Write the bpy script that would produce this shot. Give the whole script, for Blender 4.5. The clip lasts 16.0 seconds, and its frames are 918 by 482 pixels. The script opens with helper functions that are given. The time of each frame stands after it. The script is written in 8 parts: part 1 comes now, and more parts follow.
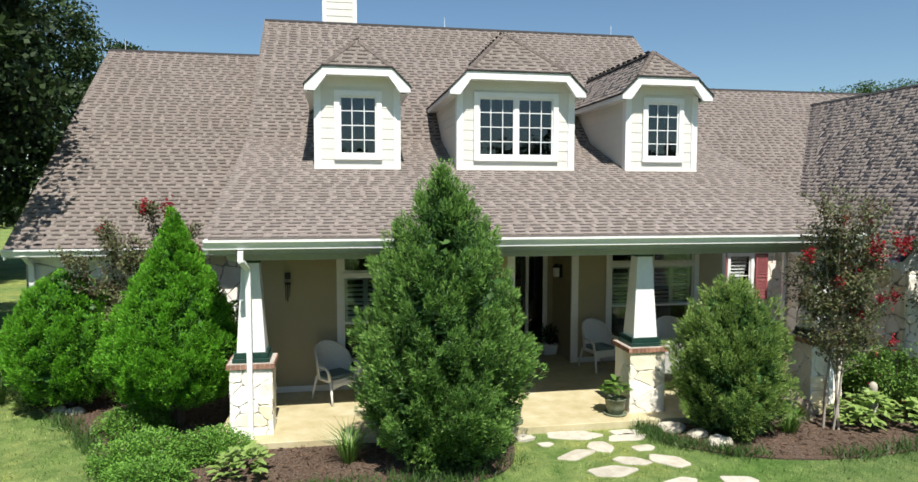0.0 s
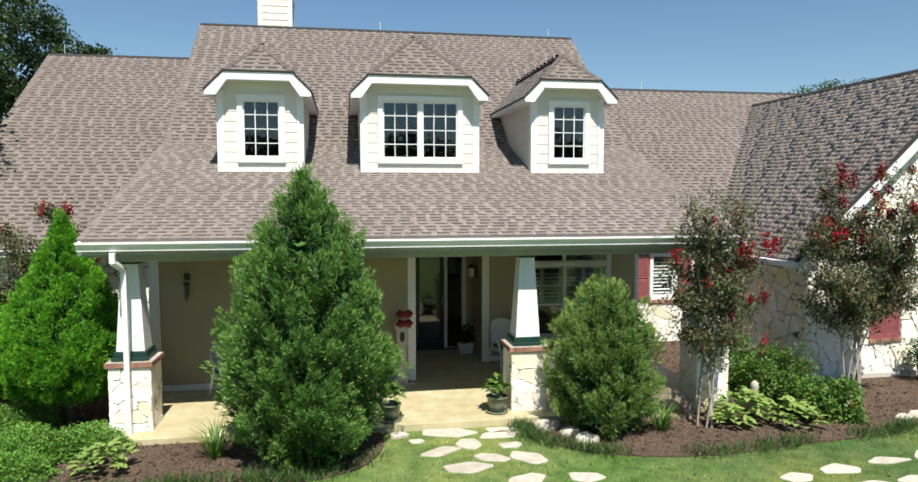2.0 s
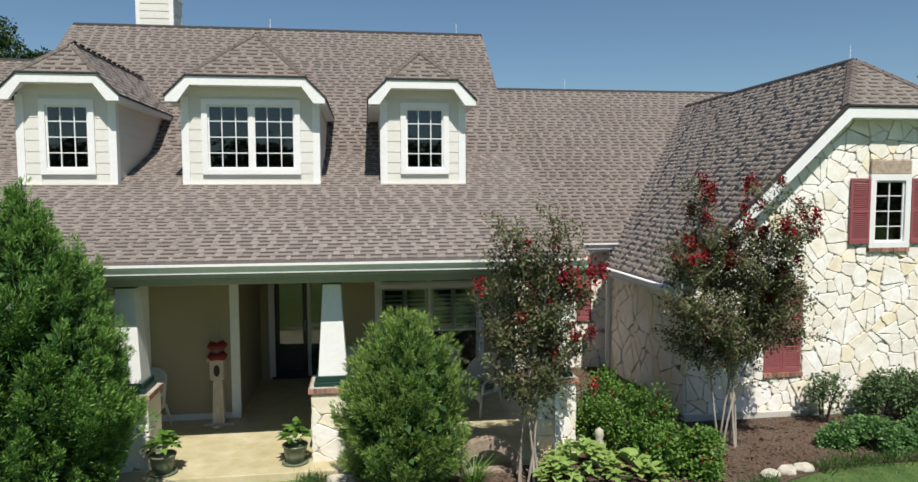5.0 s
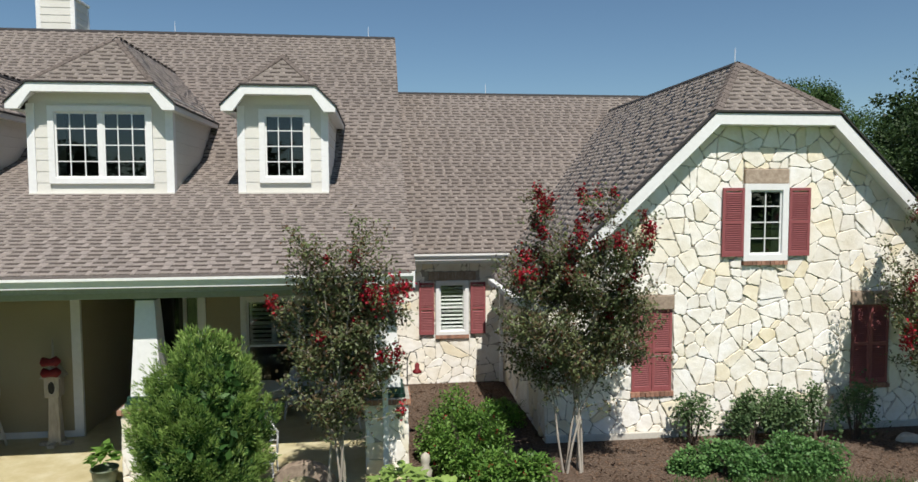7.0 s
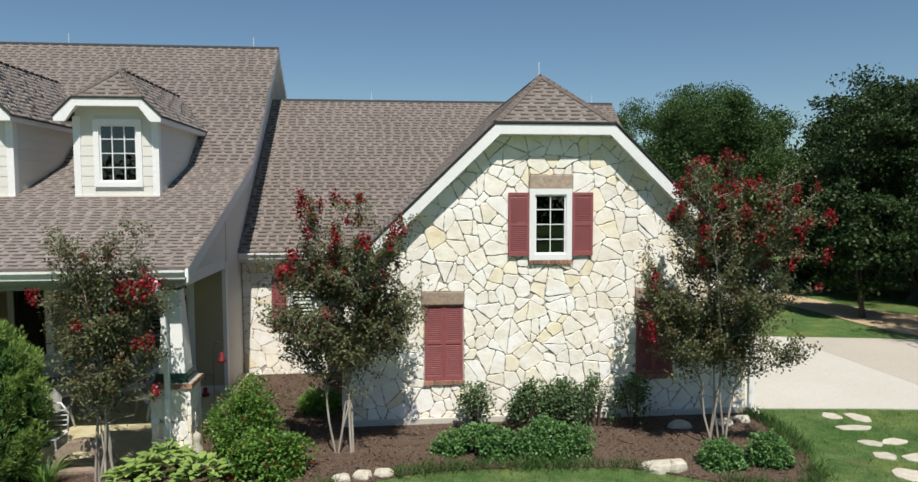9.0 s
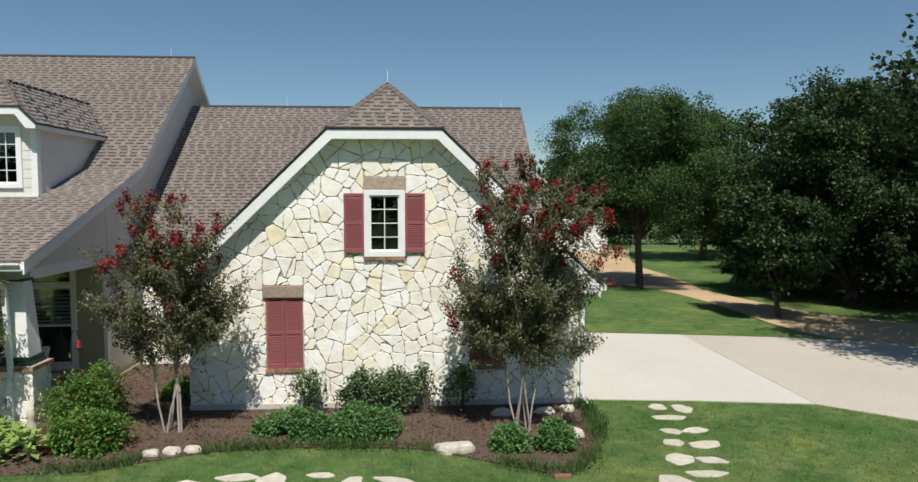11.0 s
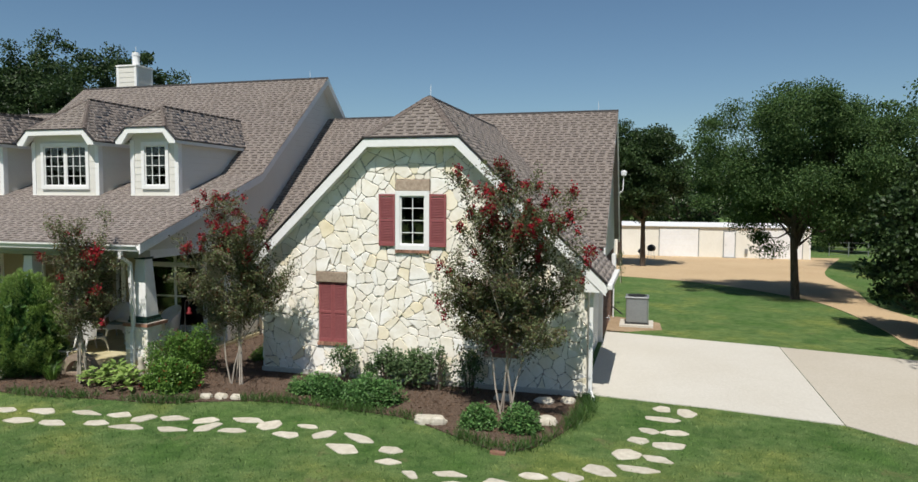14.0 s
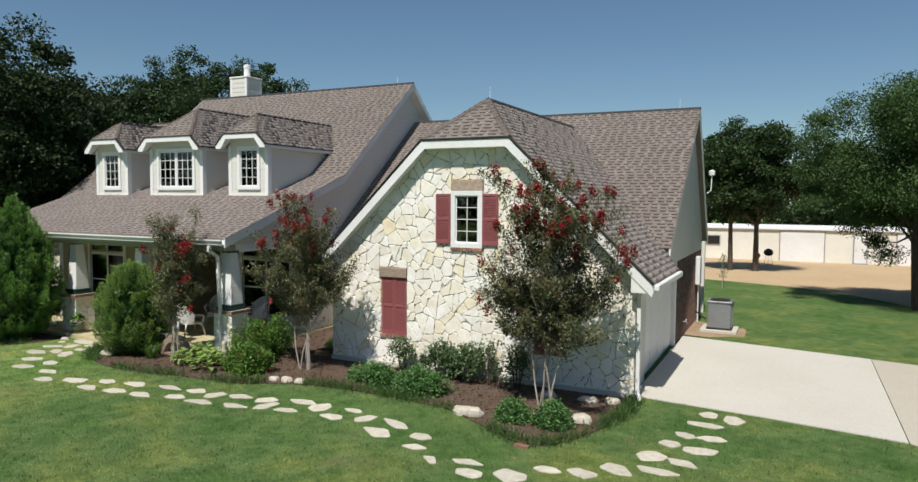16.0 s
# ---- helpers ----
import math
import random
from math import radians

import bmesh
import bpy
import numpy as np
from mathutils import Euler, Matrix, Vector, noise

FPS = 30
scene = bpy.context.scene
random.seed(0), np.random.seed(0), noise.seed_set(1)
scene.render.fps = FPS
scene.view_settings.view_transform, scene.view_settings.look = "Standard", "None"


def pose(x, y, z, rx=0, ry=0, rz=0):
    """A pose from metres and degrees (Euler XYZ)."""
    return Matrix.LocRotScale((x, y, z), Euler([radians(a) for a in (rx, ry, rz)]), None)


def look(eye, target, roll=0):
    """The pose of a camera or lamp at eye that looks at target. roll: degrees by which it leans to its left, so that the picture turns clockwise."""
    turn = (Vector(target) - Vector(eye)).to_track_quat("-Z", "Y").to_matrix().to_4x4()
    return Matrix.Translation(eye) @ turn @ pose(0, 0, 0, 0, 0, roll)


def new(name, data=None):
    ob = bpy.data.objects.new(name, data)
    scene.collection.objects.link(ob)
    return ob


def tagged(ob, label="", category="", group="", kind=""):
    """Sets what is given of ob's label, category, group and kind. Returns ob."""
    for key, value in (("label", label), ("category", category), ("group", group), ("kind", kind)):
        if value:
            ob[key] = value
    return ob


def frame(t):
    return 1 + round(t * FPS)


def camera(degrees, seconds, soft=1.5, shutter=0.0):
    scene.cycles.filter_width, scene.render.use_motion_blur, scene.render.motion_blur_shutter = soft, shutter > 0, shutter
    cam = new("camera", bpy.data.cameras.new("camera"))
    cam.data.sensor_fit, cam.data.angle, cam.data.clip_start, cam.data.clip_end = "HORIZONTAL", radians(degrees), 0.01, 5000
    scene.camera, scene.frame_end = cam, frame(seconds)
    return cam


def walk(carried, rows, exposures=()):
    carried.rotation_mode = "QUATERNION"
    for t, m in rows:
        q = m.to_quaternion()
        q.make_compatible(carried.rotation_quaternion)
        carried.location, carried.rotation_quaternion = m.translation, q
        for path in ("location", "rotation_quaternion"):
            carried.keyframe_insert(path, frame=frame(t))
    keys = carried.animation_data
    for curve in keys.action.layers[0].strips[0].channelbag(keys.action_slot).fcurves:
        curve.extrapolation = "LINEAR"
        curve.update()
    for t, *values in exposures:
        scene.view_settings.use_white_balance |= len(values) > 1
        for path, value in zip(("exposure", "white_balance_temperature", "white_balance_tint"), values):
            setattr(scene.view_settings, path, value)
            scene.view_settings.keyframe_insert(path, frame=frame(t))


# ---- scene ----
cam = camera(68.2, 16.0)
PATH = [
    (0, (-0.187, -0.084, 3.539), (0.169, 1.879, 3.399), 0.1),
    (0.5, (0.296, -0.258, 3.563), (0.651, 1.705, 3.42), 0.1),
    (1, (0.781, -0.441, 3.575), (1.133, 1.523, 3.432), 0.1),
    (1.5, (1.28, -0.579, 3.597), (1.623, 1.385, 3.452), 0.0),
    (2, (1.8, -0.671, 3.604), (2.134, 1.295, 3.46), 0.0),
    (2.5, (2.375, -0.687, 3.633), (2.694, 1.282, 3.487), -0.0),
    (3, (3.016, -0.583, 3.645), (3.317, 1.389, 3.502), 0.1),
    (3.2, (3.261, -0.519, 3.657), (3.56, 1.454, 3.514), -0.0),
    (5.3, (5.738, 0.496, 3.817), (6.003, 2.474, 3.682), -0.2),
    (5.5, (5.99, 0.572, 3.809), (6.252, 2.55, 3.679), -0.2),
    (6, (6.592, 0.688, 3.846), (6.85, 2.667, 3.719), -0.3),
    (6.5, (7.299, 0.668, 3.912), (7.545, 2.649, 3.782), -0.3),
    (7, (8.1, 0.529, 3.932), (8.337, 2.51, 3.801), -0.2),
    (7.5, (8.971, 0.284, 3.929), (9.199, 2.267, 3.801), -0.2),
    (8, (9.875, -0.031, 3.975), (10.092, 1.953, 3.842), -0.2),
    (8.5, (10.781, -0.421, 4.024), (10.992, 1.563, 3.885), -0.2),
    (9, (11.705, -0.853, 4.015), (11.909, 1.132, 3.88), -0.1),
    (9.5, (12.626, -1.213, 3.984), (12.826, 0.773, 3.853), -0.1),
    (10, (13.591, -1.487, 3.974), (13.781, 0.5, 3.845), -0.2),
    (10.2, (13.944, -1.589, 3.97), (14.133, 0.398, 3.842), -0.2),
    (12.3, (17.236, -2.578, 3.976), (17.092, -0.587, 3.848), 0.2),
    (12.5, (17.512, -2.653, 3.964), (17.318, -0.666, 3.838), 0.2),
    (13, (18.245, -2.769, 3.967), (17.925, -0.798, 3.841), 0.2),
    (13.5, (19.004, -2.808, 3.965), (18.563, -0.861, 3.84), 0.3),
    (14, (19.772, -2.837, 3.967), (19.225, -0.917, 3.842), 0.3),
    (14.5, (20.488, -2.783, 3.956), (19.841, -0.895, 3.832), 0.4),
    (15, (21.07, -2.717, 3.944), (20.328, -0.864, 3.822), 0.4),
    (15.5, (21.327, -2.691, 3.95), (20.507, -0.87, 3.828), 0.4),
    (16, (21.412, -2.666, 3.936), (20.525, -0.878, 3.813), 0.4),
]
walk(cam, [(t, look(eye, target, roll)) for t, eye, target, roll in PATH], exposures=[(0.0, 0.46), (2.5, 0.46), (3.0, 0.12), (5.5, 0.08), (9.0, 0.03), (12.5, -0.04), (16.0, -0.04)])

# ---- world, sun ----
LIGHT = Vector((-0.05, 0.62, -1.0)).normalized()
ELEV = math.asin(-LIGHT.z)
AZIM = math.atan2(-LIGHT.x, -LIGHT.y)
world = bpy.data.worlds.new("world")
scene.world = world
world.use_nodes = True
wn = world.node_tree
sky = wn.nodes.new("ShaderNodeTexSky")
sky.sky_type = "NISHITA"
sky.sun_disc = False
sky.sun_elevation, sky.sun_rotation = ELEV, AZIM
sky.altitude, sky.air_density, sky.dust_density, sky.ozone_density = 100, 1.0, 0.3, 1.8
bg = wn.nodes["Background"]
bg.inputs["Strength"].default_value = 0.080
tint = wn.nodes.new("ShaderNodeMix")
tint.data_type, tint.blend_type = "RGBA", "MULTIPLY"
tint.inputs[0].default_value = 1.0
tint.inputs[7].default_value = (0.83, 0.96, 1.0, 1)
wn.links.new(sky.outputs["Color"], tint.inputs[6])
wn.links.new(tint.outputs[2], bg.inputs["Color"])
sun_data = bpy.data.lights.new("sun", "SUN")
sun_data.energy, sun_data.angle, sun_data.color = 5.3, radians(0.53), (1.0, 0.955, 0.88)
sun = new("sun", sun_data)
sun.matrix_world = look((0, 0, 40), Vector((0, 0, 40)) + LIGHT)


# ---- materials ----
def base_material(name, rough, metal=0.0, spec=0.5):
    m = bpy.data.materials.new(name)
    m.use_nodes = True
    nt = m.node_tree
    b = nt.nodes["Principled BSDF"]
    b.inputs["Roughness"].default_value = rough
    b.inputs["Metallic"].default_value = metal
    b.inputs["Specular IOR Level"].default_value = spec
    return m, nt, b


def noise_node(nt, pos, scale, detail=4.0, rough=0.55, stretch=None):
    n = nt.nodes.new("ShaderNodeTexNoise")
    n.inputs["Scale"].default_value = scale
    n.inputs["Detail"].default_value = detail
    n.inputs["Roughness"].default_value = rough
    if stretch:
        mp = nt.nodes.new("ShaderNodeMapping")
        mp.inputs["Scale"].default_value = stretch
        nt.links.new(pos, mp.inputs["Vector"])
        pos = mp.outputs["Vector"]
    nt.links.new(pos, n.inputs["Vector"])
    return n.outputs["Fac"]


def ramp_node(nt, fac, stops):
    r = nt.nodes.new("ShaderNodeValToRGB")
    el = r.color_ramp.elements
    while len(el) < len(stops):
        el.new(0.5)
    for e, (p, c) in zip(el, stops):
        e.position, e.color = p, (*c, 1)
    nt.links.new(fac, r.inputs["Fac"])
    return r.outputs["Color"]


def mix_node(nt, fac, a, b, kind="MIX"):
    m = nt.nodes.new("ShaderNodeMix")
    m.data_type, m.blend_type = "RGBA", kind
    if isinstance(fac, float):
        m.inputs[0].default_value = fac
    else:
        nt.links.new(fac, m.inputs[0])
    for socket, v in ((m.inputs[6], a), (m.inputs[7], b)):
        if isinstance(v, tuple):
            socket.default_value = (*v, 1)
        else:
            nt.links.new(v, socket)
    return m.outputs[2]


def surface(name, stops, fine=30.0, coarse=1.5, stain=(0.75, 0.72, 0.68), stain_amount=0.35, rough=0.7, bump=0.3, dist=0.004,
            metal=0.0, spec=0.4, vary="", vary_stops=None, stretch=None, vary_mix=0.8):
    """Fine grain through a ramp, coarse stains, relief, and a colour that varies from piece to piece."""
    m, nt, b = base_material(name, rough, metal, spec)
    pos = nt.nodes.new("ShaderNodeNewGeometry")
    p = pos.outputs["Position"]
    f = noise_node(nt, p, fine, 5, 0.6, stretch)
    col = ramp_node(nt, f, stops)
    if vary:
        if vary == "object":
            rnd = nt.nodes.new("ShaderNodeObjectInfo").outputs["Random"]
        else:
            rnd = pos.outputs["Random Per Island"]
        col = mix_node(nt, vary_mix, col, ramp_node(nt, rnd, vary_stops), "MULTIPLY" if vary_mix >= 1 else "MIX")
    c = noise_node(nt, p, coarse, 5, 0.6)
    cr = ramp_node(nt, c, [(0.35, stain), (0.62, (1, 1, 1))])
    col = mix_node(nt, stain_amount, col, cr, "MULTIPLY")
    nt.links.new(col, b.inputs["Base Color"])
    if bump:
        bn = nt.nodes.new("ShaderNodeBump")
        bn.inputs["Strength"].default_value = bump
        bn.inputs["Distance"].default_value = dist
        nt.links.new(f, bn.inputs["Height"])
        nt.links.new(bn.outputs["Normal"], b.inputs["Normal"])
    return m


def leaf_material(name, dark, mid, light, trans=0.25, rough=0.45):
    m, nt, b = base_material(name, rough, 0, 0.25)
    pos = nt.nodes.new("ShaderNodeNewGeometry")
    col = ramp_node(nt, pos.outputs["Random Per Island"], [(0.0, dark), (0.5, mid), (1.0, light)])
    n = noise_node(nt, pos.outputs["Position"], 1.7, 3)
    col = mix_node(nt, 0.5, col, ramp_node(nt, n, [(0.35, (0.62, 0.66, 0.6)), (0.65, (1.15, 1.1, 1.0))]), "MULTIPLY")
    nt.links.new(col, b.inputs["Base Color"])
    tr = nt.nodes.new("ShaderNodeBsdfTranslucent")
    nt.links.new(col, tr.inputs["Color"])
    mx = nt.nodes.new("ShaderNodeMixShader")
    mx.inputs[0].default_value = trans
    nt.links.new(b.outputs[0], mx.inputs[1])
    nt.links.new(tr.outputs[0], mx.inputs[2])
    nt.links.new(mx.outputs[0], nt.nodes["Material Output"].inputs["Surface"])
    return m


def glass_material(name, tint):
    m = bpy.data.materials.new(name)
    m.use_nodes = True
    nt = m.node_tree
    nt.nodes.remove(nt.nodes["Principled BSDF"])
    fr = nt.nodes.new("ShaderNodeFresnel")
    fr.inputs["IOR"].default_value = 1.8
    gl = nt.nodes.new("ShaderNodeBsdfGlossy")
    gl.inputs["Roughness"].default_value = 0.01
    tp = nt.nodes.new("ShaderNodeBsdfTransparent")
    tp.inputs["Color"].default_value = (*tint, 1)
    mx = nt.nodes.new("ShaderNodeMixShader")
    nt.links.new(fr.outputs[0], mx.inputs[0])
    nt.links.new(tp.outputs[0], mx.inputs[1])
    nt.links.new(gl.outputs[0], mx.inputs[2])
    nt.links.new(mx.outputs[0], nt.nodes["Material Output"].inputs["Surface"])
    return m


def grey(v):
    return (v, v, v)


SHINGLE_STOPS = [(0.3, (0.163, 0.142, 0.129)), (0.5, (0.243, 0.213, 0.194)), (0.72, (0.350, 0.320, 0.294))]
SHINGLE_VARY = [(0.0, (0.84, 0.81, 0.79)), (0.3, (0.94, 0.91, 0.89)), (0.7, (1.0, 0.97, 0.95)), (1.0, (1.10, 1.06, 1.03))]
M_SHINGLE = surface("asphalt_shingle", SHINGLE_STOPS, 90, 0.7, (0.8, 0.78, 0.76), 0.4, 0.95, 0.4, 0.003, vary="island", vary_stops=SHINGLE_VARY, vary_mix=1.0, spec=0.2)
M_SHINGLE_OB = surface("asphalt_shingle_tab", SHINGLE_STOPS, 90, 0.7, (0.8, 0.78, 0.76), 0.4, 0.95, 0.4, 0.003, vary="object", vary_stops=SHINGLE_VARY, vary_mix=1.0, spec=0.2)
# dark granules and cut edges, and the painted shade line of each course
M_SHINGLE_DARK = surface("asphalt_shingle_dark_granules_and_shade", [(0.3, (0.042, 0.034, 0.031)), (0.7, (0.090, 0.075, 0.069))], 90, 0.7, (0.8, 0.78, 0.76), 0.4, 0.95, 0.4, 0.003, vary="island", vary_stops=SHINGLE_VARY, vary_mix=1.0, spec=0.2)
for m in (M_SHINGLE, M_SHINGLE_OB, M_SHINGLE_DARK):
    m.node_tree.nodes["Principled BSDF"].inputs["Sheen Weight"].default_value = 0.30
    m.node_tree.nodes["Principled BSDF"].inputs["Sheen Roughness"].default_value = 0.6
    m.node_tree.nodes["Principled BSDF"].inputs["Sheen Tint"].default_value = (0.80, 0.72, 0.68, 1)
M_CAP = surface("cap_shingle_granules", [(0.3, (0.10, 0.085, 0.078)), (0.7, (0.20, 0.172, 0.158))], 90, 0.7, (0.8, 0.78, 0.76), 0.4, 0.95, 0.4, 0.003, vary="object", vary_stops=SHINGLE_VARY, vary_mix=1.0, spec=0.2)
M_RIDGE = surface("ridge_vent_black", [(0.3, (0.022, 0.02, 0.02)), (0.7, (0.05, 0.046, 0.045))], 60, 1, rough=0.85, bump=0.3)
M_WHITE = surface("white_trim_paint", [(0.3, (0.77, 0.77, 0.76)), (0.7, (0.83, 0.83, 0.82))], 14, 0.9, (0.86, 0.85, 0.82), 0.35, 0.45, 0.06, 0.002)
M_SIDING = surface("cream_fibre_cement_siding", [(0.3, (0.64, 0.625, 0.575)), (0.7, (0.72, 0.705, 0.655))], 20, 0.8, (0.86, 0.84, 0.8), 0.35, 0.6, 0.15, 0.002, stretch=(1, 1, 6))
M_STUCCO = surface("tan_porch_wall_paint", [(0.3, (0.355, 0.31, 0.205)), (0.7, (0.42, 0.37, 0.25))], 60, 0.9, (0.84, 0.82, 0.78), 0.35, 0.8, 0.25, 0.003)
M_SOFFIT = surface("sage_soffit_paint", [(0.3, (0.33, 0.34, 0.285)), (0.7, (0.39, 0.40, 0.335))], 18, 0.9, rough=0.6, bump=0.05)
M_GREEN = surface("dark_green_trim_paint", [(0.3, (0.010, 0.036, 0.028)), (0.7, (0.018, 0.055, 0.044))], 20, 1, rough=0.4, bump=0.05)
STONE_VARY = [(0.0, (0.91, 0.90, 0.88)), (0.18, (0.88, 0.82, 0.70)), (0.32, (0.92, 0.91, 0.89)), (0.42, (0.92, 0.90, 0.86)), (0.49, (0.85, 0.73, 0.46)), (0.57, (0.90, 0.85, 0.74)), (0.76, (0.92, 0.91, 0.89)), (0.84, (0.77, 0.72, 0.64)), (0.92, (0.91, 0.88, 0.80)), (1.0, (0.85, 0.73, 0.48))]
M_STONE = surface("white_limestone", [(0.25, (0.70, 0.66, 0.57)), (0.5, (0.87, 0.85, 0.80)), (0.75, (0.91, 0.90, 0.87))], 7, 2.2, (0.76, 0.70, 0.56), 0.5, 0.9, 0.8, 0.02, vary="object", vary_stops=STONE_VARY, vary_mix=0.66, spec=0.2)
M_STONE_JOIN = surface("white_limestone_far", [(0.25, (0.70, 0.66, 0.57)), (0.5, (0.87, 0.85, 0.80)), (0.75, (0.91, 0.90, 0.87))], 7, 2.2, (0.78, 0.72, 0.58), 0.4, 0.9, 0.7, 0.02, vary="island", vary_stops=STONE_VARY, vary_mix=0.62, spec=0.2)
M_MORTAR = surface("grey_mortar", [(0.3, (0.30, 0.28, 0.245)), (0.7, (0.56, 0.53, 0.47))], 9, 2, rough=0.95, bump=0.5, spec=0.1)
M_LINTEL = surface("brown_sandstone_lintel", [(0.3, (0.28, 0.22, 0.175)), (0.7, (0.45, 0.38, 0.31))], 16, 3, rough=0.9, bump=0.5, dist=0.01, vary="object", vary_stops=[(0, (0.8, 0.75, 0.7)), (1, (1.1, 1.05, 1.0))], vary_mix=1.0)
M_BRICK = surface("brown_brick", [(0.3, (0.13, 0.078, 0.06)), (0.7, (0.26, 0.165, 0.125))], 40, 3, rough=0.9, bump=0.5, dist=0.005, vary="island", vary_stops=[(0, (0.65, 0.62, 0.6)), (1, (1.25, 1.2, 1.15))], vary_mix=1.0)
M_BRICK_OB = surface("red_cap_brick", [(0.3, (0.26, 0.13, 0.09)), (0.7, (0.42, 0.25, 0.18))], 40, 3, rough=0.9, bump=0.5, dist=0.005, vary="object", vary_stops=[(0, (0.65, 0.62, 0.6)), (1, (1.25, 1.2, 1.15))], vary_mix=1.0)
M_SHUTTER = surface("dusty_red_shutter_paint", [(0.3, (0.255, 0.072, 0.075)), (0.7, (0.31, 0.095, 0.10))], 25, 1.5, (0.85, 0.8, 0.8), 0.35, 0.55, 0.08, 0.002)
M_CLEAR = glass_material("clear_porch_glass", (0.86, 0.90, 0.89))
M_GLASS = glass_material("window_glass", (0.45, 0.52, 0.53))
# near-black backing for the rooms: their lack of light is in the colour
M_DARKROOM = surface("unlit_room_backing", [(0.3, (0.012, 0.012, 0.011)), (0.7, (0.02, 0.02, 0.018))], 10, 1, rough=0.9, bump=0)
M_DOOR = surface("dark_door_paint", [(0.3, (0.016, 0.014, 0.013)), (0.7, (0.028, 0.024, 0.022))], 20, 1, rough=0.35, bump=0.05)
M_METAL = surface("galvanised_grey_metal", [(0.3, (0.30, 0.32, 0.33)), (0.7, (0.40, 0.42, 0.43))], 20, 1, rough=0.45, bump=0.05, metal=0.6)
M_BLACK = surface("black_iron", [(0.3, (0.012, 0.012, 0.012)), (0.7, (0.03, 0.03, 0.03))], 30, 1, rough=0.5, bump=0.1)
M_CONCRETE = surface("pale_concrete", [(0.3, (0.50, 0.475, 0.42)), (0.7, (0.58, 0.555, 0.50))], 25, 0.35, (0.86, 0.83, 0.78), 0.4, 0.9, 0.25, 0.004, spec=0.2)
M_CONCRETE2 = surface("tan_concrete", [(0.3, (0.43, 0.39, 0.325)), (0.7, (0.51, 0.47, 0.40))], 25, 0.35, (0.86, 0.83, 0.78), 0.4, 0.9, 0.25, 0.004, spec=0.2)
M_PORCHFLOOR = surface("stained_ochre_concrete", [(0.3, (0.44, 0.385, 0.225)), (0.5, (0.52, 0.465, 0.29)), (0.7, (0.585, 0.535, 0.37))], 3.5, 1.1, (0.8, 0.72, 0.6), 0.5, 0.55, 0.1, 0.003)
M_GRAVEL = surface("tan_gravel", [(0.3, (0.40, 0.29, 0.17)), (0.7, (0.58, 0.44, 0.28))], 18, 0.25, (0.85, 0.82, 0.78), 0.5, 0.95, 0.6, 0.02, spec=0.1)
M_MULCH = surface("brown_mulch", [(0.3, (0.050, 0.034, 0.025)), (0.5, (0.120, 0.086, 0.065)), (0.75, (0.23, 0.175, 0.138))], 28, 1.2, (0.7, 0.65, 0.6), 0.5, 0.95, 1.0, 0.03, spec=0.1)
M_SOIL = surface("bare_tan_soil", [(0.3, (0.26, 0.185, 0.115)), (0.7, (0.42, 0.315, 0.21))], 22, 0.8, (0.7, 0.68, 0.62), 0.6, 0.95, 0.7, 0.02, spec=0.1)
M_CHIP = surface("mulch_chip", [(0.3, (0.06, 0.038, 0.026)), (0.7, (0.16, 0.11, 0.08))], 60, 2, rough=0.95, bump=0.3, vary="island", vary_stops=[(0, (0.5, 0.5, 0.5)), (1, (1.7, 1.6, 1.5))], vary_mix=1.0, spec=0.1)
M_FLAG = surface("pale_flagstone", [(0.3, (0.46, 0.425, 0.355)), (0.7, (0.62, 0.59, 0.515))], 9, 2.5, (0.8, 0.76, 0.68), 0.4, 0.9, 0.5, 0.008, vary="object", vary_stops=[(0, (0.85, 0.84, 0.82)), (1, (1.05, 1.04, 1.02))], vary_mix=1.0, spec=0.2)
M_BARK = surface("grey_brown_bark", [(0.3, (0.05, 0.038, 0.028)), (0.7, (0.13, 0.10, 0.08))], 14, 2, rough=0.95, bump=0.9, dist=0.02, stretch=(1, 1, 0.25))
M_CRAPEBARK = surface("pale_smooth_bark", [(0.3, (0.27, 0.235, 0.195)), (0.7, (0.46, 0.415, 0.355))], 10, 3, rough=0.8, bump=0.3, stretch=(1, 1, 0.3))
M_WICKER = surface("white_wicker", [(0.3, (0.62, 0.62, 0.60)), (0.7, (0.78, 0.78, 0.76))], 70, 2, rough=0.6, bump=0.6, dist=0.004)
M_SHED = surface("cream_metal_cladding", [(0.3, (0.74, 0.73, 0.67)), (0.7, (0.79, 0.78, 0.72))], 6, 0.4, rough=0.5, bump=0.05)
M_SHEDWHITE = surface("white_door_paint", [(0.3, (0.76, 0.77, 0.78)), (0.7, (0.82, 0.83, 0.84))], 6, 0.4, rough=0.5, bump=0.05)
M_POT = surface("green_glazed_pot", [(0.3, (0.10, 0.13, 0.085)), (0.7, (0.19, 0.22, 0.15))], 10, 3, rough=0.35, bump=0.1)
M_RED = surface("red_ribbon", [(0.3, (0.13, 0.006, 0.010)), (0.7, (0.21, 0.012, 0.017))], 30, 3, rough=0.6, bump=0.1)
M_FADEDWOOD = surface("whitewashed_wood", [(0.3, (0.38, 0.34, 0.28)), (0.7, (0.56, 0.52, 0.45))], 20, 4, rough=0.85, bump=0.4, stretch=(1, 1, 0.2))
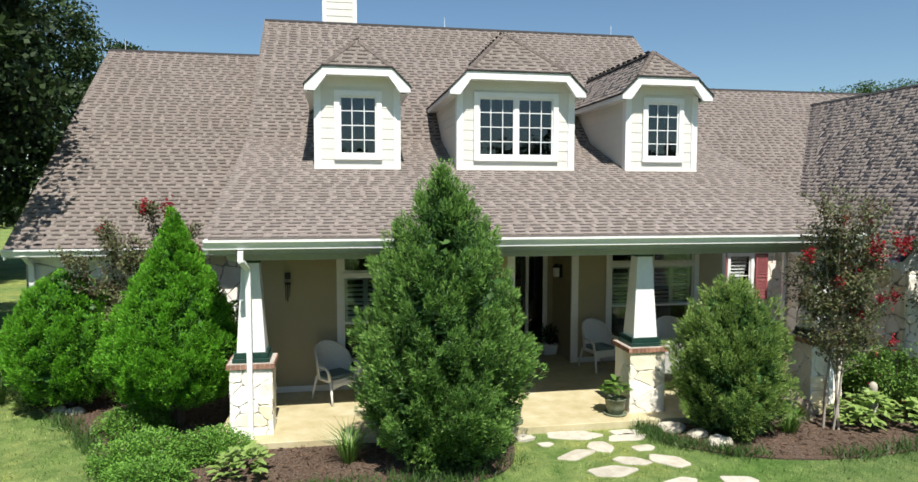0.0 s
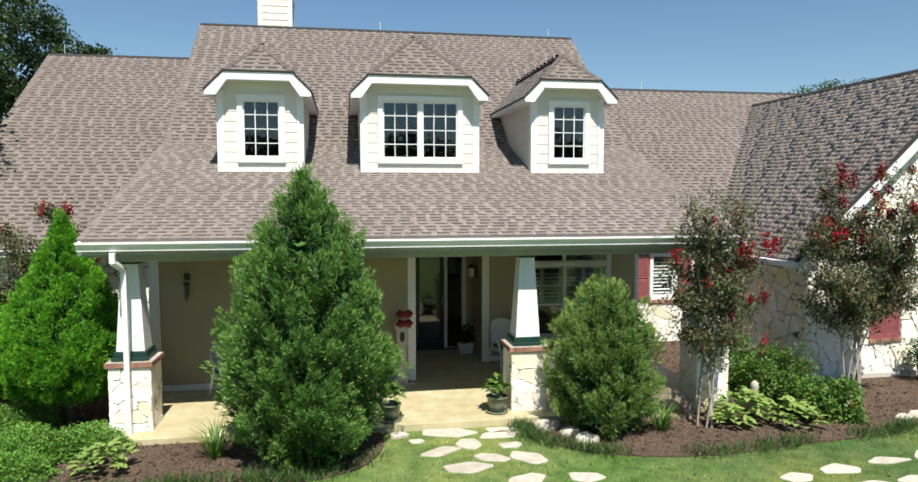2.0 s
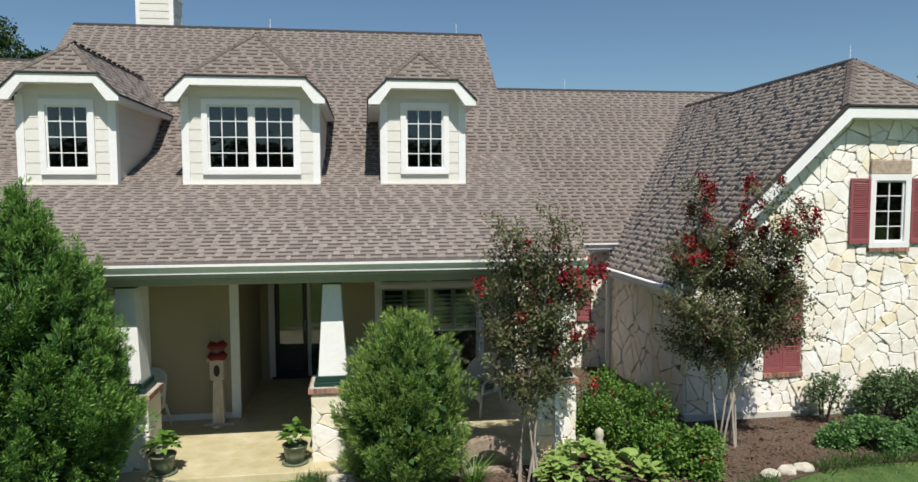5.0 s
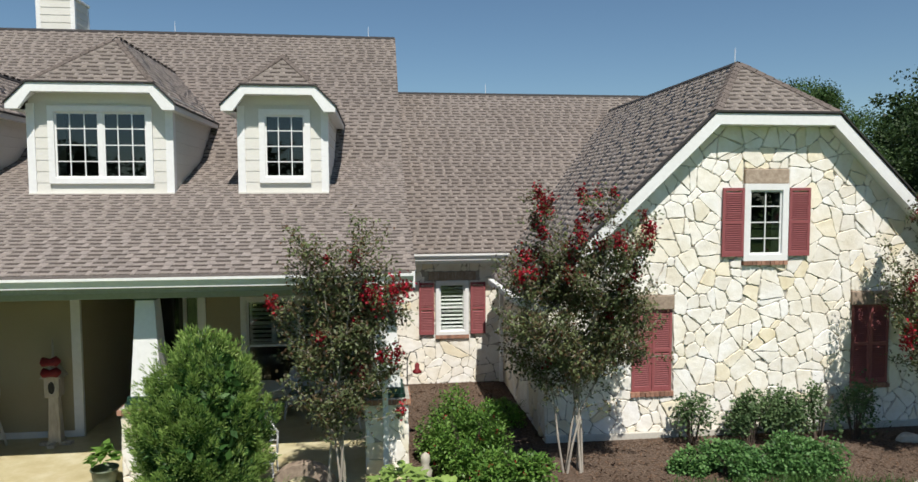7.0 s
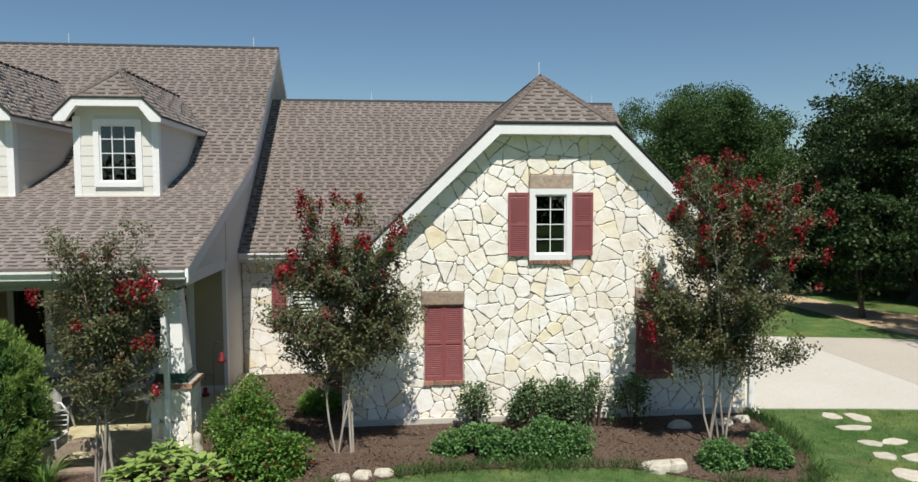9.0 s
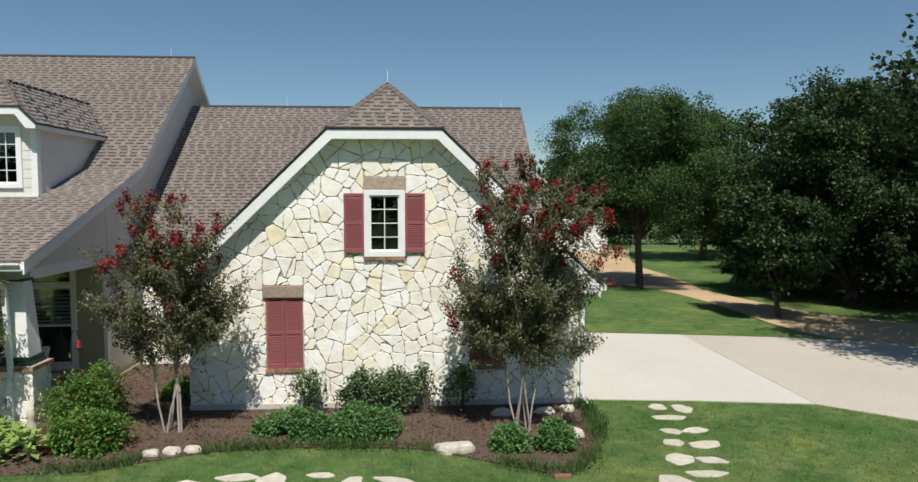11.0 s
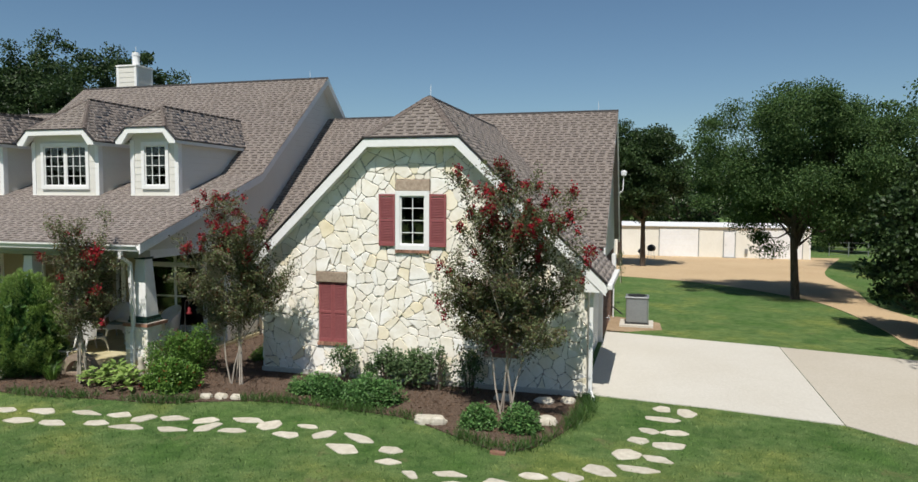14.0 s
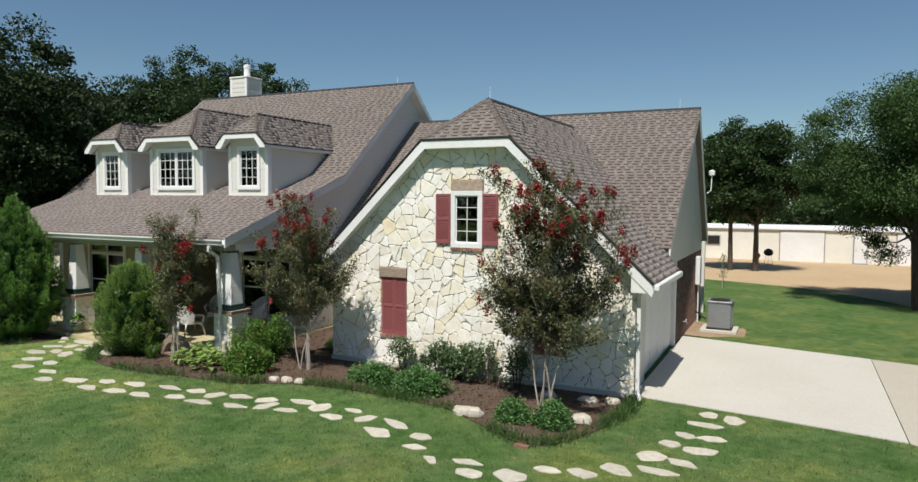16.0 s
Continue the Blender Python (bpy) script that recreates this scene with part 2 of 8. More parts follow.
M_CUSHION = surface("teal_grey_cushion", [(0.3, (0.10, 0.14, 0.15)), (0.7, (0.22, 0.27, 0.27))], 40, 8, rough=0.95, bump=0.2)
# old growth and young tips, with shade and sunlight put into their colours
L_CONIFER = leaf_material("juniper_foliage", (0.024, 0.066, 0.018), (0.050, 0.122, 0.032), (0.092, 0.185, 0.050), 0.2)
L_CONIFER_TIP = leaf_material("juniper_lit_young_tip", (0.098, 0.215, 0.046), (0.165, 0.325, 0.072), (0.285, 0.450, 0.125), 0.25)
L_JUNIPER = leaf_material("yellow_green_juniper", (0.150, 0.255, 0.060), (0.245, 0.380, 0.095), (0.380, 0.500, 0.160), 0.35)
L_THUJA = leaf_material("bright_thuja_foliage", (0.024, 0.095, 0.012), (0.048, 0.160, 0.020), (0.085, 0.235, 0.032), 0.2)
L_THUJA_TIP = leaf_material("lit_thuja_tip", (0.115, 0.330, 0.024), (0.170, 0.460, 0.036), (0.250, 0.560, 0.060), 0.35)
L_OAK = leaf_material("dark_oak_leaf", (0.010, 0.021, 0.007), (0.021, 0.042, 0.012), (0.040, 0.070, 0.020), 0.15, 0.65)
# lighter copy of the oak leaf: brighter light put into the colour
L_OAK_LIT = leaf_material("lit_oak_leaf", (0.015, 0.033, 0.011), (0.034, 0.066, 0.021), (0.070, 0.115, 0.040), 0.22, 0.5)
L_GROUND = leaf_material("bright_ground_shrub_leaf", (0.085, 0.205, 0.030), (0.155, 0.340, 0.055), (0.25, 0.46, 0.09), 0.35)
L_ELM = leaf_material("mid_green_leaf", (0.030, 0.064, 0.020), (0.060, 0.120, 0.036), (0.118, 0.190, 0.060), 0.28, 0.6)
L_CRAPE = leaf_material("crape_myrtle_leaf", (0.110, 0.055, 0.032), (0.092, 0.116, 0.050), (0.200, 0.240, 0.110), 0.35)
L_BLOOM = leaf_material("crimson_bloom", (0.12, 0.005, 0.012), (0.27, 0.010, 0.020), (0.44, 0.02, 0.042), 0.2)
L_HOSTA = leaf_material("lime_hosta_leaf", (0.16, 0.27, 0.06), (0.26, 0.39, 0.10), (0.40, 0.50, 0.20), 0.3)
L_SHRUB = leaf_material("fresh_shrub_leaf", (0.055, 0.125, 0.022), (0.11, 0.225, 0.042), (0.19, 0.32, 0.07), 0.3)
L_ROSE = leaf_material("rose_bush_leaf", (0.055, 0.100, 0.040), (0.105, 0.175, 0.072), (0.185, 0.265, 0.130), 0.3, 0.6)
L_LOW = leaf_material("low_shrub_leaf", (0.055, 0.135, 0.040), (0.110, 0.240, 0.072), (0.190, 0.340, 0.120), 0.3)
L_LIRIOPE = leaf_material("dark_border_grass", (0.032, 0.076, 0.018), (0.060, 0.130, 0.032), (0.105, 0.185, 0.052), 0.25)


def lawn_colour(nt, p, f):
    col = ramp_node(nt, f, [(0.28, (0.041, 0.078, 0.026)), (0.5, (0.098, 0.168, 0.056)), (0.72, (0.172, 0.245, 0.095))])
    c = noise_node(nt, p, 0.45, 6, 0.65)
    col = mix_node(nt, 0.9, col, ramp_node(nt, c, [(0.34, (0.62, 0.82, 0.56)), (0.5, (1, 1, 1)), (0.66, (1.6, 1.25, 1.05))]), "MULTIPLY")
    e = noise_node(nt, p, 3.2, 6, 0.72)
    col = mix_node(nt, 0.8, col, ramp_node(nt, e, [(0.36, (0.58, 0.68, 0.52)), (0.62, (1.4, 1.25, 1.2))]), "MULTIPLY")
    d = noise_node(nt, p, 1.1, 6, 0.75)
    dry = ramp_node(nt, d, [(0.60, grey(0.0)), (0.74, grey(0.8))])
    sep = nt.nodes.new("ShaderNodeSeparateXYZ")
    nt.links.new(p, sep.inputs[0])
    rng_x = nt.nodes.new("ShaderNodeMapRange")
    rng_x.inputs[1].default_value, rng_x.inputs[2].default_value = 9.0, 4.0
    nt.links.new(sep.outputs["X"], rng_x.inputs[0])
    col = mix_node(nt, rng_x.outputs[0], col, mix_node(nt, 1.0, col, (1.75, 1.50, 1.45), "MULTIPLY"))
    return mix_node(nt, dry, col, (0.21, 0.175, 0.09))


def lawn_material():
    m, nt, b = base_material("lawn", 0.95, 0, 0.15)
    p = nt.nodes.new("ShaderNodeNewGeometry").outputs["Position"]
    f = noise_node(nt, p, 45, 6, 0.7)
    nt.links.new(lawn_colour(nt, p, f), b.inputs["Base Color"])
    bn = nt.nodes.new("ShaderNodeBump")
    bn.inputs["Strength"].default_value, bn.inputs["Distance"].default_value = 0.9, 0.04
    nt.links.new(f, bn.inputs["Height"])
    nt.links.new(bn.outputs["Normal"], b.inputs["Normal"])
    return m


def blade_material():
    m, nt, b = base_material("lawn_blade", 0.6, 0, 0.3)
    pos = nt.nodes.new("ShaderNodeNewGeometry")
    col = lawn_colour(nt, pos.outputs["Position"], pos.outputs["Random Per Island"])
    col = mix_node(nt, 1.0, col, (1.3, 1.3, 1.25), "MULTIPLY")
    nt.links.new(col, b.inputs["Base Color"])
    tr = nt.nodes.new("ShaderNodeBsdfTranslucent")
    nt.links.new(col, tr.inputs["Color"])
    mx = nt.nodes.new("ShaderNodeMixShader")
    mx.inputs[0].default_value = 0.3
    nt.links.new(b.outputs[0], mx.inputs[1])
    nt.links.new(tr.outputs[0], mx.inputs[2])
    nt.links.new(mx.outputs[0], nt.nodes["Material Output"].inputs["Surface"])
    return m


M_LAWN = lawn_material()
L_GRASS = blade_material()


# ---- geometry helpers ----
class Geo:
    """Collects vertices and faces for one mesh."""

    def __init__(self):
        self.v, self.f = [], []

    def face(self, pts):
        i = len(self.v)
        self.v += [tuple(p) for p in pts]
        self.f.append(tuple(range(i, i + len(pts))))
        return self

    def hexa(self, p):
        """Eight corners: bottom ring, then top ring."""
        i = len(self.v)
        self.v += [tuple(q) for q in p]
        self.f += [tuple(i + k for k in q) for q in ((3, 2, 1, 0), (4, 5, 6, 7), (0, 1, 5, 4), (1, 2, 6, 5), (2, 3, 7, 6), (3, 0, 4, 7))]
        return self

    def box(self, x0, x1, y0, y1, z0, z1):
        return self.hexa([(x0, y0, z0), (x1, y0, z0), (x1, y1, z0), (x0, y1, z0), (x0, y0, z1), (x1, y0, z1), (x1, y1, z1), (x0, y1, z1)])

    def prism(self, pts, vec):
        """A flat polygon pushed along vec."""
        n, i, d = len(pts), len(self.v), Vector(vec)
        self.v += [tuple(p) for p in pts] + [tuple(Vector(p) + d) for p in pts]
        self.f += [tuple(range(i + n - 1, i - 1, -1)), tuple(range(i + n, i + 2 * n))]
        self.f += [(i + k, i + (k + 1) % n, i + n + (k + 1) % n, i + n + k) for k in range(n)]
        return self

    def tube(self, path, radii, n=8, cap=True):
        i = len(self.v)
        path = [Vector(p) for p in path]
        side = None
        for k, p in enumerate(path):
            d = (path[min(k + 1, len(path) - 1)] - path[max(k - 1, 0)]).normalized()
            if side is None:
                side = d.orthogonal().normalized()
            side = (side - d * side.dot(d)).normalized()
            up = d.cross(side)
            r = radii[k] if isinstance(radii, (list, tuple)) else radii
            for j in range(n):
                a = 2 * math.pi * j / n
                self.v.append(tuple(p + r * (math.cos(a) * side + math.sin(a) * up)))
        for k in range(len(path) - 1):
            for j in range(n):
                a, b = i + k * n + j, i + k * n + (j + 1) % n
                self.f.append((a, b, b + n, a + n))
        if cap:
            self.f.append(tuple(range(i + n - 1, i - 1, -1)))
            e = i + (len(path) - 1) * n
            self.f.append(tuple(range(e, e + n)))
        return self

    def lathe(self, profile, n=20, c=(0, 0, 0)):
        i = len(self.v)
        for r, z in profile:
            for j in range(n):
                a = 2 * math.pi * j / n
                self.v.append((c[0] + r * math.cos(a), c[1] + r * math.sin(a), c[2] + z))
        for k in range(len(profile) - 1):
            for j in range(n):
                a, b = i + k * n + j, i + k * n + (j + 1) % n
                self.f.append((a, b, b + n, a + n))
        e = i + (len(profile) - 1) * n
        self.f += [tuple(range(i + n - 1, i - 1, -1)), tuple(range(e, e + n))]
        return self

    def mesh(self, name, off=(0, 0, 0)):
        me = bpy.data.meshes.new(name)
        ox, oy, oz = off
        me.from_pydata([(x - ox, y - oy, z - oz) for x, y, z in self.v], [], self.f)
        me.update()
        return me


def array_mesh(name, verts, faces, mats=(), index=None):
    """A mesh from arrays of vertices and of faces with equal numbers of corners."""
    me = bpy.data.meshes.new(name)
    verts, faces = np.asarray(verts, np.float32), np.asarray(faces, np.int32)
    nf, k = faces.shape
    me.vertices.add(len(verts))
    me.vertices.foreach_set("co", verts.ravel())
    me.loops.add(nf * k)
    me.loops.foreach_set("vertex_index", faces.ravel())
    me.polygons.add(nf)
    me.polygons.foreach_set("loop_start", np.arange(0, nf * k, k, dtype=np.int32))
    for m in mats:
        me.materials.append(m)
    if index is not None:
        me.polygons.foreach_set("material_index", np.asarray(index, np.int32))
    me.update(calc_edges=True)
    return me


def root_of(ob):
    while ob.parent:
        ob = ob.parent
    return ob


def thing(name, at, label, category, group="", kind=""):
    """An Empty at the base of a thing, whose parts are its children."""
    ob = new(name)
    ob.empty_display_size = 0.1
    ob.location = at
    return tagged(ob, label, category, group, kind)


def part(name, geo, material, parent, label="", world=True, bevel=0.0, smooth=False):
    """One mesh under a thing or under a part of it."""
    me = geo.mesh(name, root_of(parent).location if world else (0, 0, 0)) if isinstance(geo, Geo) else geo
    if material:
        me.materials.clear()
        me.materials.append(material)
    if smooth:
        me.polygons.foreach_set("use_smooth", [True] * len(me.polygons))
    ob = new(name, me)
    ob.parent = parent
    if bevel:
        b = ob.modifiers.new("edge", "BEVEL")
        b.width, b.segments, b.limit_method = bevel, 2, "ANGLE"
    return tagged(ob, label)


def piece(name, me, m, parent):
    """A repeated piece that shares its mesh with others alike."""
    ob = new(name, me)
    ob.parent = parent
    ob.matrix_basis = Matrix.Translation(-Vector(root_of(parent).location)) @ m
    return ob


def single(name, geo, material, label, category, group="", kind="", bevel=0.0, smooth=False):
    """A top-level thing, or piece of the setting, of one mesh."""
    me = geo.mesh(name) if isinstance(geo, Geo) else geo
    if material:
        me.materials.clear()
        me.materials.append(material)
    if smooth:
        me.polygons.foreach_set("use_smooth", [True] * len(me.polygons))
    ob = new(name, me)
    if bevel:
        b = ob.modifiers.new("edge", "BEVEL")
        b.width, b.segments, b.limit_method = bevel, 2, "ANGLE"
    return tagged(ob, label, category, group, kind)


def front_wall(g, x0, x1, y0, y1, z0, z1, holes=()):
    """A wall that faces along y, cut round its rectangular holes (xa, xb, za, zb), as one connected body."""
    xs = sorted({x0, x1, *[q for h in holes for q in h[:2] if x0 < q < x1]})
    zs = sorted({z0, z1, *[q for h in holes for q in h[2:] if z0 < q < z1]})

    def solid(i, k):
        if not (0 <= i < len(xs) - 1 and 0 <= k < len(zs) - 1):
            return False
        mx, mz = (xs[i] + xs[i + 1]) / 2, (zs[k] + zs[k + 1]) / 2
        return not any(h[0] < mx < h[1] and h[2] < mz < h[3] for h in holes)

    known = {}

    def at(i, k, s):
        if (i, k, s) not in known:
            known[i, k, s] = len(g.v)
            g.v.append((xs[i], y1 if s else y0, zs[k]))
        return known[i, k, s]

    for i in range(len(xs) - 1):
        for k in range(len(zs) - 1):
            if not solid(i, k):
                continue
            g.f.append((at(i, k, 0), at(i + 1, k, 0), at(i + 1, k + 1, 0), at(i, k + 1, 0)))
            g.f.append((at(i, k + 1, 1), at(i + 1, k + 1, 1), at(i + 1, k, 1), at(i, k, 1)))
            if not solid(i - 1, k):
                g.f.append((at(i, k, 0), at(i, k + 1, 0), at(i, k + 1, 1), at(i, k, 1)))
            if not solid(i + 1, k):
                g.f.append((at(i + 1, k, 1), at(i + 1, k + 1, 1), at(i + 1, k + 1, 0), at(i + 1, k, 0)))
            if not solid(i, k - 1):
                g.f.append((at(i, k, 1), at(i + 1, k, 1), at(i + 1, k, 0), at(i, k, 0)))
            if not solid(i, k + 1):
                g.f.append((at(i, k + 1, 0), at(i + 1, k + 1, 0), at(i + 1, k + 1, 1), at(i, k + 1, 1)))
    return g


GROUND = -0.2


def gz(y):
    """The height of the ground: level about the house, falling gently behind it."""
    return GROUND - 0.014 * min(max(y - 19.0, 0.0), 51.0)


# ---- the house ----
house = thing("house", (5.0, 15.0, GROUND), "white limestone and cream-sided house with brown shingle roofs", "house")
EAVE_Y, EAVE_Z = 9.93, 2.91
KINK_Y, KINK_Z = 15.0, 4.68
RIDGE_Y, RIDGE_Z = 19.3, 8.22
MX0, MX1 = -2.02, 8.60
MID_Y, MID_Z, MID_RY, MID_RZ = 14.85, 2.74, 19.95, 6.85
MID_S = (MID_RZ - MID_Z) / (MID_RY - MID_Y)
GX, GRZ, GS = 14.68, 6.36, 0.965          # the front gable's ridge: x, height, slope
GL, GR, GF = 10.44, 18.92, 11.11          # its eaves and its front edge
GCLIP, GPEAK = 5.30, 12.44                # the clipped gable's edge and the peak behind it
WALL_G = 11.38


def gable_z(x):
    return GRZ - GS * abs(x - GX)


def mid_z(y):
    return MID_Z + MID_S * (y - MID_Y)


def valley_y(x):
    return MID_Y + (gable_z(x) - MID_Z) / MID_S


def clip_interval(poly, v):
    """The stretch of u that a convex polygon covers at the height v."""
    hits = []
    for (ua, va), (ub, vb) in zip(poly, poly[1:] + poly[:1]):
        if (va - v) * (vb - v) <= 0 and va != vb:
            hits.append(ua + (ub - ua) * (v - va) / (vb - va))
    return (min(hits), max(hits)) if len(hits) > 1 else None


SHINGLE_RNG = random.Random(5)
EXPO = 0.134
TAB_W = (0.055, 0.070, 0.085, 0.115)
tab_meshes = []
for w in TAB_W:
    g = Geo()
    g.hexa([(0, 0, 0), (w, 0, 0), (w, EXPO + 0.02, 0), (0, EXPO + 0.02, 0), (0, 0, 0.0130), (w, 0, 0.0130), (w, EXPO + 0.02, 0.006), (0, EXPO + 0.02, 0.006)])
    me = g.mesh("shingle")
    me.materials.append(M_SHINGLE_OB)
    tab_meshes.append(me)


def roof_plane(name, pts, along, thick=0.14, near=None, label="brown asphalt shingle roof slope"):
    """A roof slope: a deck under courses of laminated shingles. pts: its outline, seen from above anticlockwise; along: the eave's direction."""
    P = [Vector(p) for p in pts]
    u = Vector(along).normalized()
    n = (P[1] - P[0]).cross(P[2] - P[1]).normalized()
    if n.z < 0:
        n = -n
    v = n.cross(u).normalized()
    if v.z < 0:
        u, v = -u, -v
    o = min(P, key=lambda p: p.z)
    poly = [((p - o).dot(u), (p - o).dot(v)) for p in P]
    deck = part(name, Geo().prism([p - n * thick for p in P], n * thick), M_SHINGLE, house, label)
    base = Vector(root_of(house).location)
    rng = SHINGLE_RNG
    V, F, MI, placed = [], [], [], 0
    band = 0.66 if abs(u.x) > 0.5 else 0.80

    def slab(ua, ub, va, vb, h0, h1, mi, cut=False):
        i = len(V)
        for a, b, h in ((ua, va, 0.0), (ub, va, 0.0), (ub, vb, 0.0), (ua, vb, 0.0), (ua, va, h0), (ub, va, h0), (ub, vb, h1), (ua, vb, h1)):
            V.append(o + u * a + v * b + n * h - base)
        F.extend([(i + 4, i + 5, i + 6, i + 7), (i, i + 1, i + 5, i + 4), (i + 1, i + 2, i + 6, i + 5), (i + 3, i, i + 4, i + 7)])
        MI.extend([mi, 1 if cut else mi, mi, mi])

    top = max(q[1] for q in poly)
    k = 0
    while k * EXPO < top - 0.01:
        va = k * EXPO
        vb = min(va + EXPO, top)
        span = clip_interval(poly, min(va + EXPO * 0.5, top - 0.005))
        k += 1
        if not span:
            continue
        a, b = span
        a, b = a - 0.02, b + 0.02
        # the backing strips of the course
        q = a
        while q < b - 0.02:
            e = min(q + rng.uniform(0.6, 1.0), b)
            slab(q, e, va + 0.002, vb, 0.0105, 0.0045, 0, True)
            q = e
        # a shade line under the next course's butts, painted as a dark strip
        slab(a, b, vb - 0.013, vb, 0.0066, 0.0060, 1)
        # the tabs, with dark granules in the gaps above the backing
        q = a + rng.uniform(0.0, 0.15)
        while q < b - 0.05:
            j = rng.randrange(4)
            e = min(q + TAB_W[j], b)
            if near and placed < 300 and near(o + u * q + v * va) and e - q > TAB_W[j] - 0.001:
                m = Matrix.Translation(o + u * q + v * va) @ Matrix((u, v, n)).transposed().to_4x4()
                piece("shingle", tab_meshes[j], m, deck)
                placed += 1
            else:
                slab(q, e, va, min(vb, top), 0.0130, 0.0066, 0)
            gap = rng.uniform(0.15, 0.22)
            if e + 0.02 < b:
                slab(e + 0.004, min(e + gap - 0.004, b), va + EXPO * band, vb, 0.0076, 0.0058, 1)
            q = e + gap
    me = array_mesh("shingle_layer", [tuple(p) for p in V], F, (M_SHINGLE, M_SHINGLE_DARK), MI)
    courses = new("shingle_layer", me)
    courses.parent = deck
    tagged(courses, kind="stuff")
    return deck


def ridge_cap(pts, r=0.07):
    """A continuous vent strip along a ridge."""
    a, b = Vector(pts[0]), Vector(pts[1])
    s = (b - a).cross(Vector((0, 0, 1))).normalized()
    up = Vector((0, 0, 1))
    prof = [(0, 0.030), (r, 0.020 - r * 0.75), (r, -r * 0.75), (0, 0.0), (-r, -r * 0.75), (-r, 0.020 - r * 0.75)]
    return Geo().prism([a + s * q + up * h for q, h in prof], b - a)


def hip_caps(pts, r, parent):
    """Overlapping cap shingles up a hip, each one a piece."""
    a, b = Vector(pts[0]), Vector(pts[1])
    d = (b - a).normalized()
    s = d.cross(Vector((0, 0, 1))).normalized()
    n = s.cross(d)
    L = 0.19
    g = Geo()
    prof = [(0, 0.028), (r, 0.020 - r * 0.5), (r, 0.008 - r * 0.5), (0, 0.010), (-r, 0.008 - r * 0.5), (-r, 0.020 - r * 0.5)]
    low = [(0, 0.018), (r, 0.010 - r * 0.5), (r, 0.0 - r * 0.5), (0, 0.0), (-r, 0.0 - r * 0.5), (-r, 0.010 - r * 0.5)]
    g.v = [(q, 0, h) for q, h in prof] + [(q, L, h) for q, h in low]
    g.f = [(0, 1, 2, 3, 4, 5), (11, 10, 9, 8, 7, 6)] + [(k, k + 6, (k + 1) % 6 + 6, (k + 1) % 6) for k in range(6)]
    me = g.mesh("cap_shingle")
    me.materials.append(M_CAP)
    turn = Matrix((s, d, n)).transposed().to_4x4()
    for k in range(int((b - a).length / (L - 0.03))):
        piece("cap_shingle", me, Matrix.Translation(a + d * k * (L - 0.03)) @ turn, parent)


# roofs
roof_plane("roof_porch_slope", [(MX0, EAVE_Y, EAVE_Z), (MX1, EAVE_Y, EAVE_Z), (MX1, KINK_Y, KINK_Z), (MX0, KINK_Y, KINK_Z)], (1, 0, 0), near=lambda p: 3.0 < p.x < 7.6 and p.y < 11.2)
roof_plane("roof_upper_slope", [(MX0, KINK_Y, KINK_Z), (MX1, KINK_Y, KINK_Z), (MX1, RIDGE_Y, RIDGE_Z), (MX0, RIDGE_Y, RIDGE_Z)], (1, 0, 0))
part("roof_back_slope", Geo().prism([(MX0, RIDGE_Y, RIDGE_Z), (MX1, RIDGE_Y, RIDGE_Z), (MX1, 25.2, 3.15), (MX0, 25.2, 3.15)], (0, 0.10, -0.10)), M_SHINGLE, house)
roof_plane("roof_left_wing", [(-6.2, 13.62, 2.50), (MX0 + 0.3, 13.62, 2.50), (MX0 + 0.3, 20.1, 7.42), (-6.2, 20.1, 7.42)], (1, 0, 0))
part("roof_left_wing_back", Geo().prism([(-6.2, 20.1, 7.42), (MX0 + 0.3, 20.1, 7.42), (MX0 + 0.3, 26.0, 2.9), (-6.2, 26.0, 2.9)], (0, 0.10, -0.10)), M_SHINGLE, house)
roof_plane("roof_middle_slope", [(8.25, MID_Y, MID_Z), (18.62, MID_Y, MID_Z), (18.62, MID_RY, MID_RZ), (8.25, MID_RY, MID_RZ)], (1, 0, 0))
part("roof_middle_back", Geo().prism([(8.25, MID_RY, MID_RZ), (18.62, MID_RY, MID_RZ), (18.62, 23.0, 2.55), (8.25, 23.0, 2.55)], (0, 0.10, -0.06)), M_SHINGLE, house)
HC = (GRZ - GCLIP) / GS
roof_plane("roof_gable_left", [(GL, GF, gable_z(GL)), (GX - HC, GF, GCLIP), (GX, GPEAK, GRZ), (GX, valley_y(GX) + 0.1, GRZ), (GL, valley_y(GL) + 0.1, gable_z(GL))][::-1], (0, 1, 0))
roof_plane("roof_gable_right", [(GR, GF, gable_z(GR)), (GX + HC, GF, GCLIP), (GX, GPEAK, GRZ), (GX, valley_y(GX) + 0.1, GRZ), (GR, valley_y(GR) + 0.1, gable_z(GR))], (0, 1, 0))
hip_deck = roof_plane("roof_clipped_hip", [(GX - HC, GF, GCLIP), (GX + HC, GF, GCLIP), (GX, GPEAK, GRZ)], (1, 0, 0))
for pts in (((MX0, RIDGE_Y, RIDGE_Z), (MX1, RIDGE_Y, RIDGE_Z)), ((-6.2, 20.1, 7.42), (MX0, 20.1, 7.42)), ((8.6, MID_RY, MID_RZ), (18.64, MID_RY, MID_RZ)), ((GX, GPEAK, GRZ), (GX, valley_y(GX), GRZ))):
    part("ridge_vent", ridge_cap(pts), M_RIDGE, house, "black ridge vent strip")
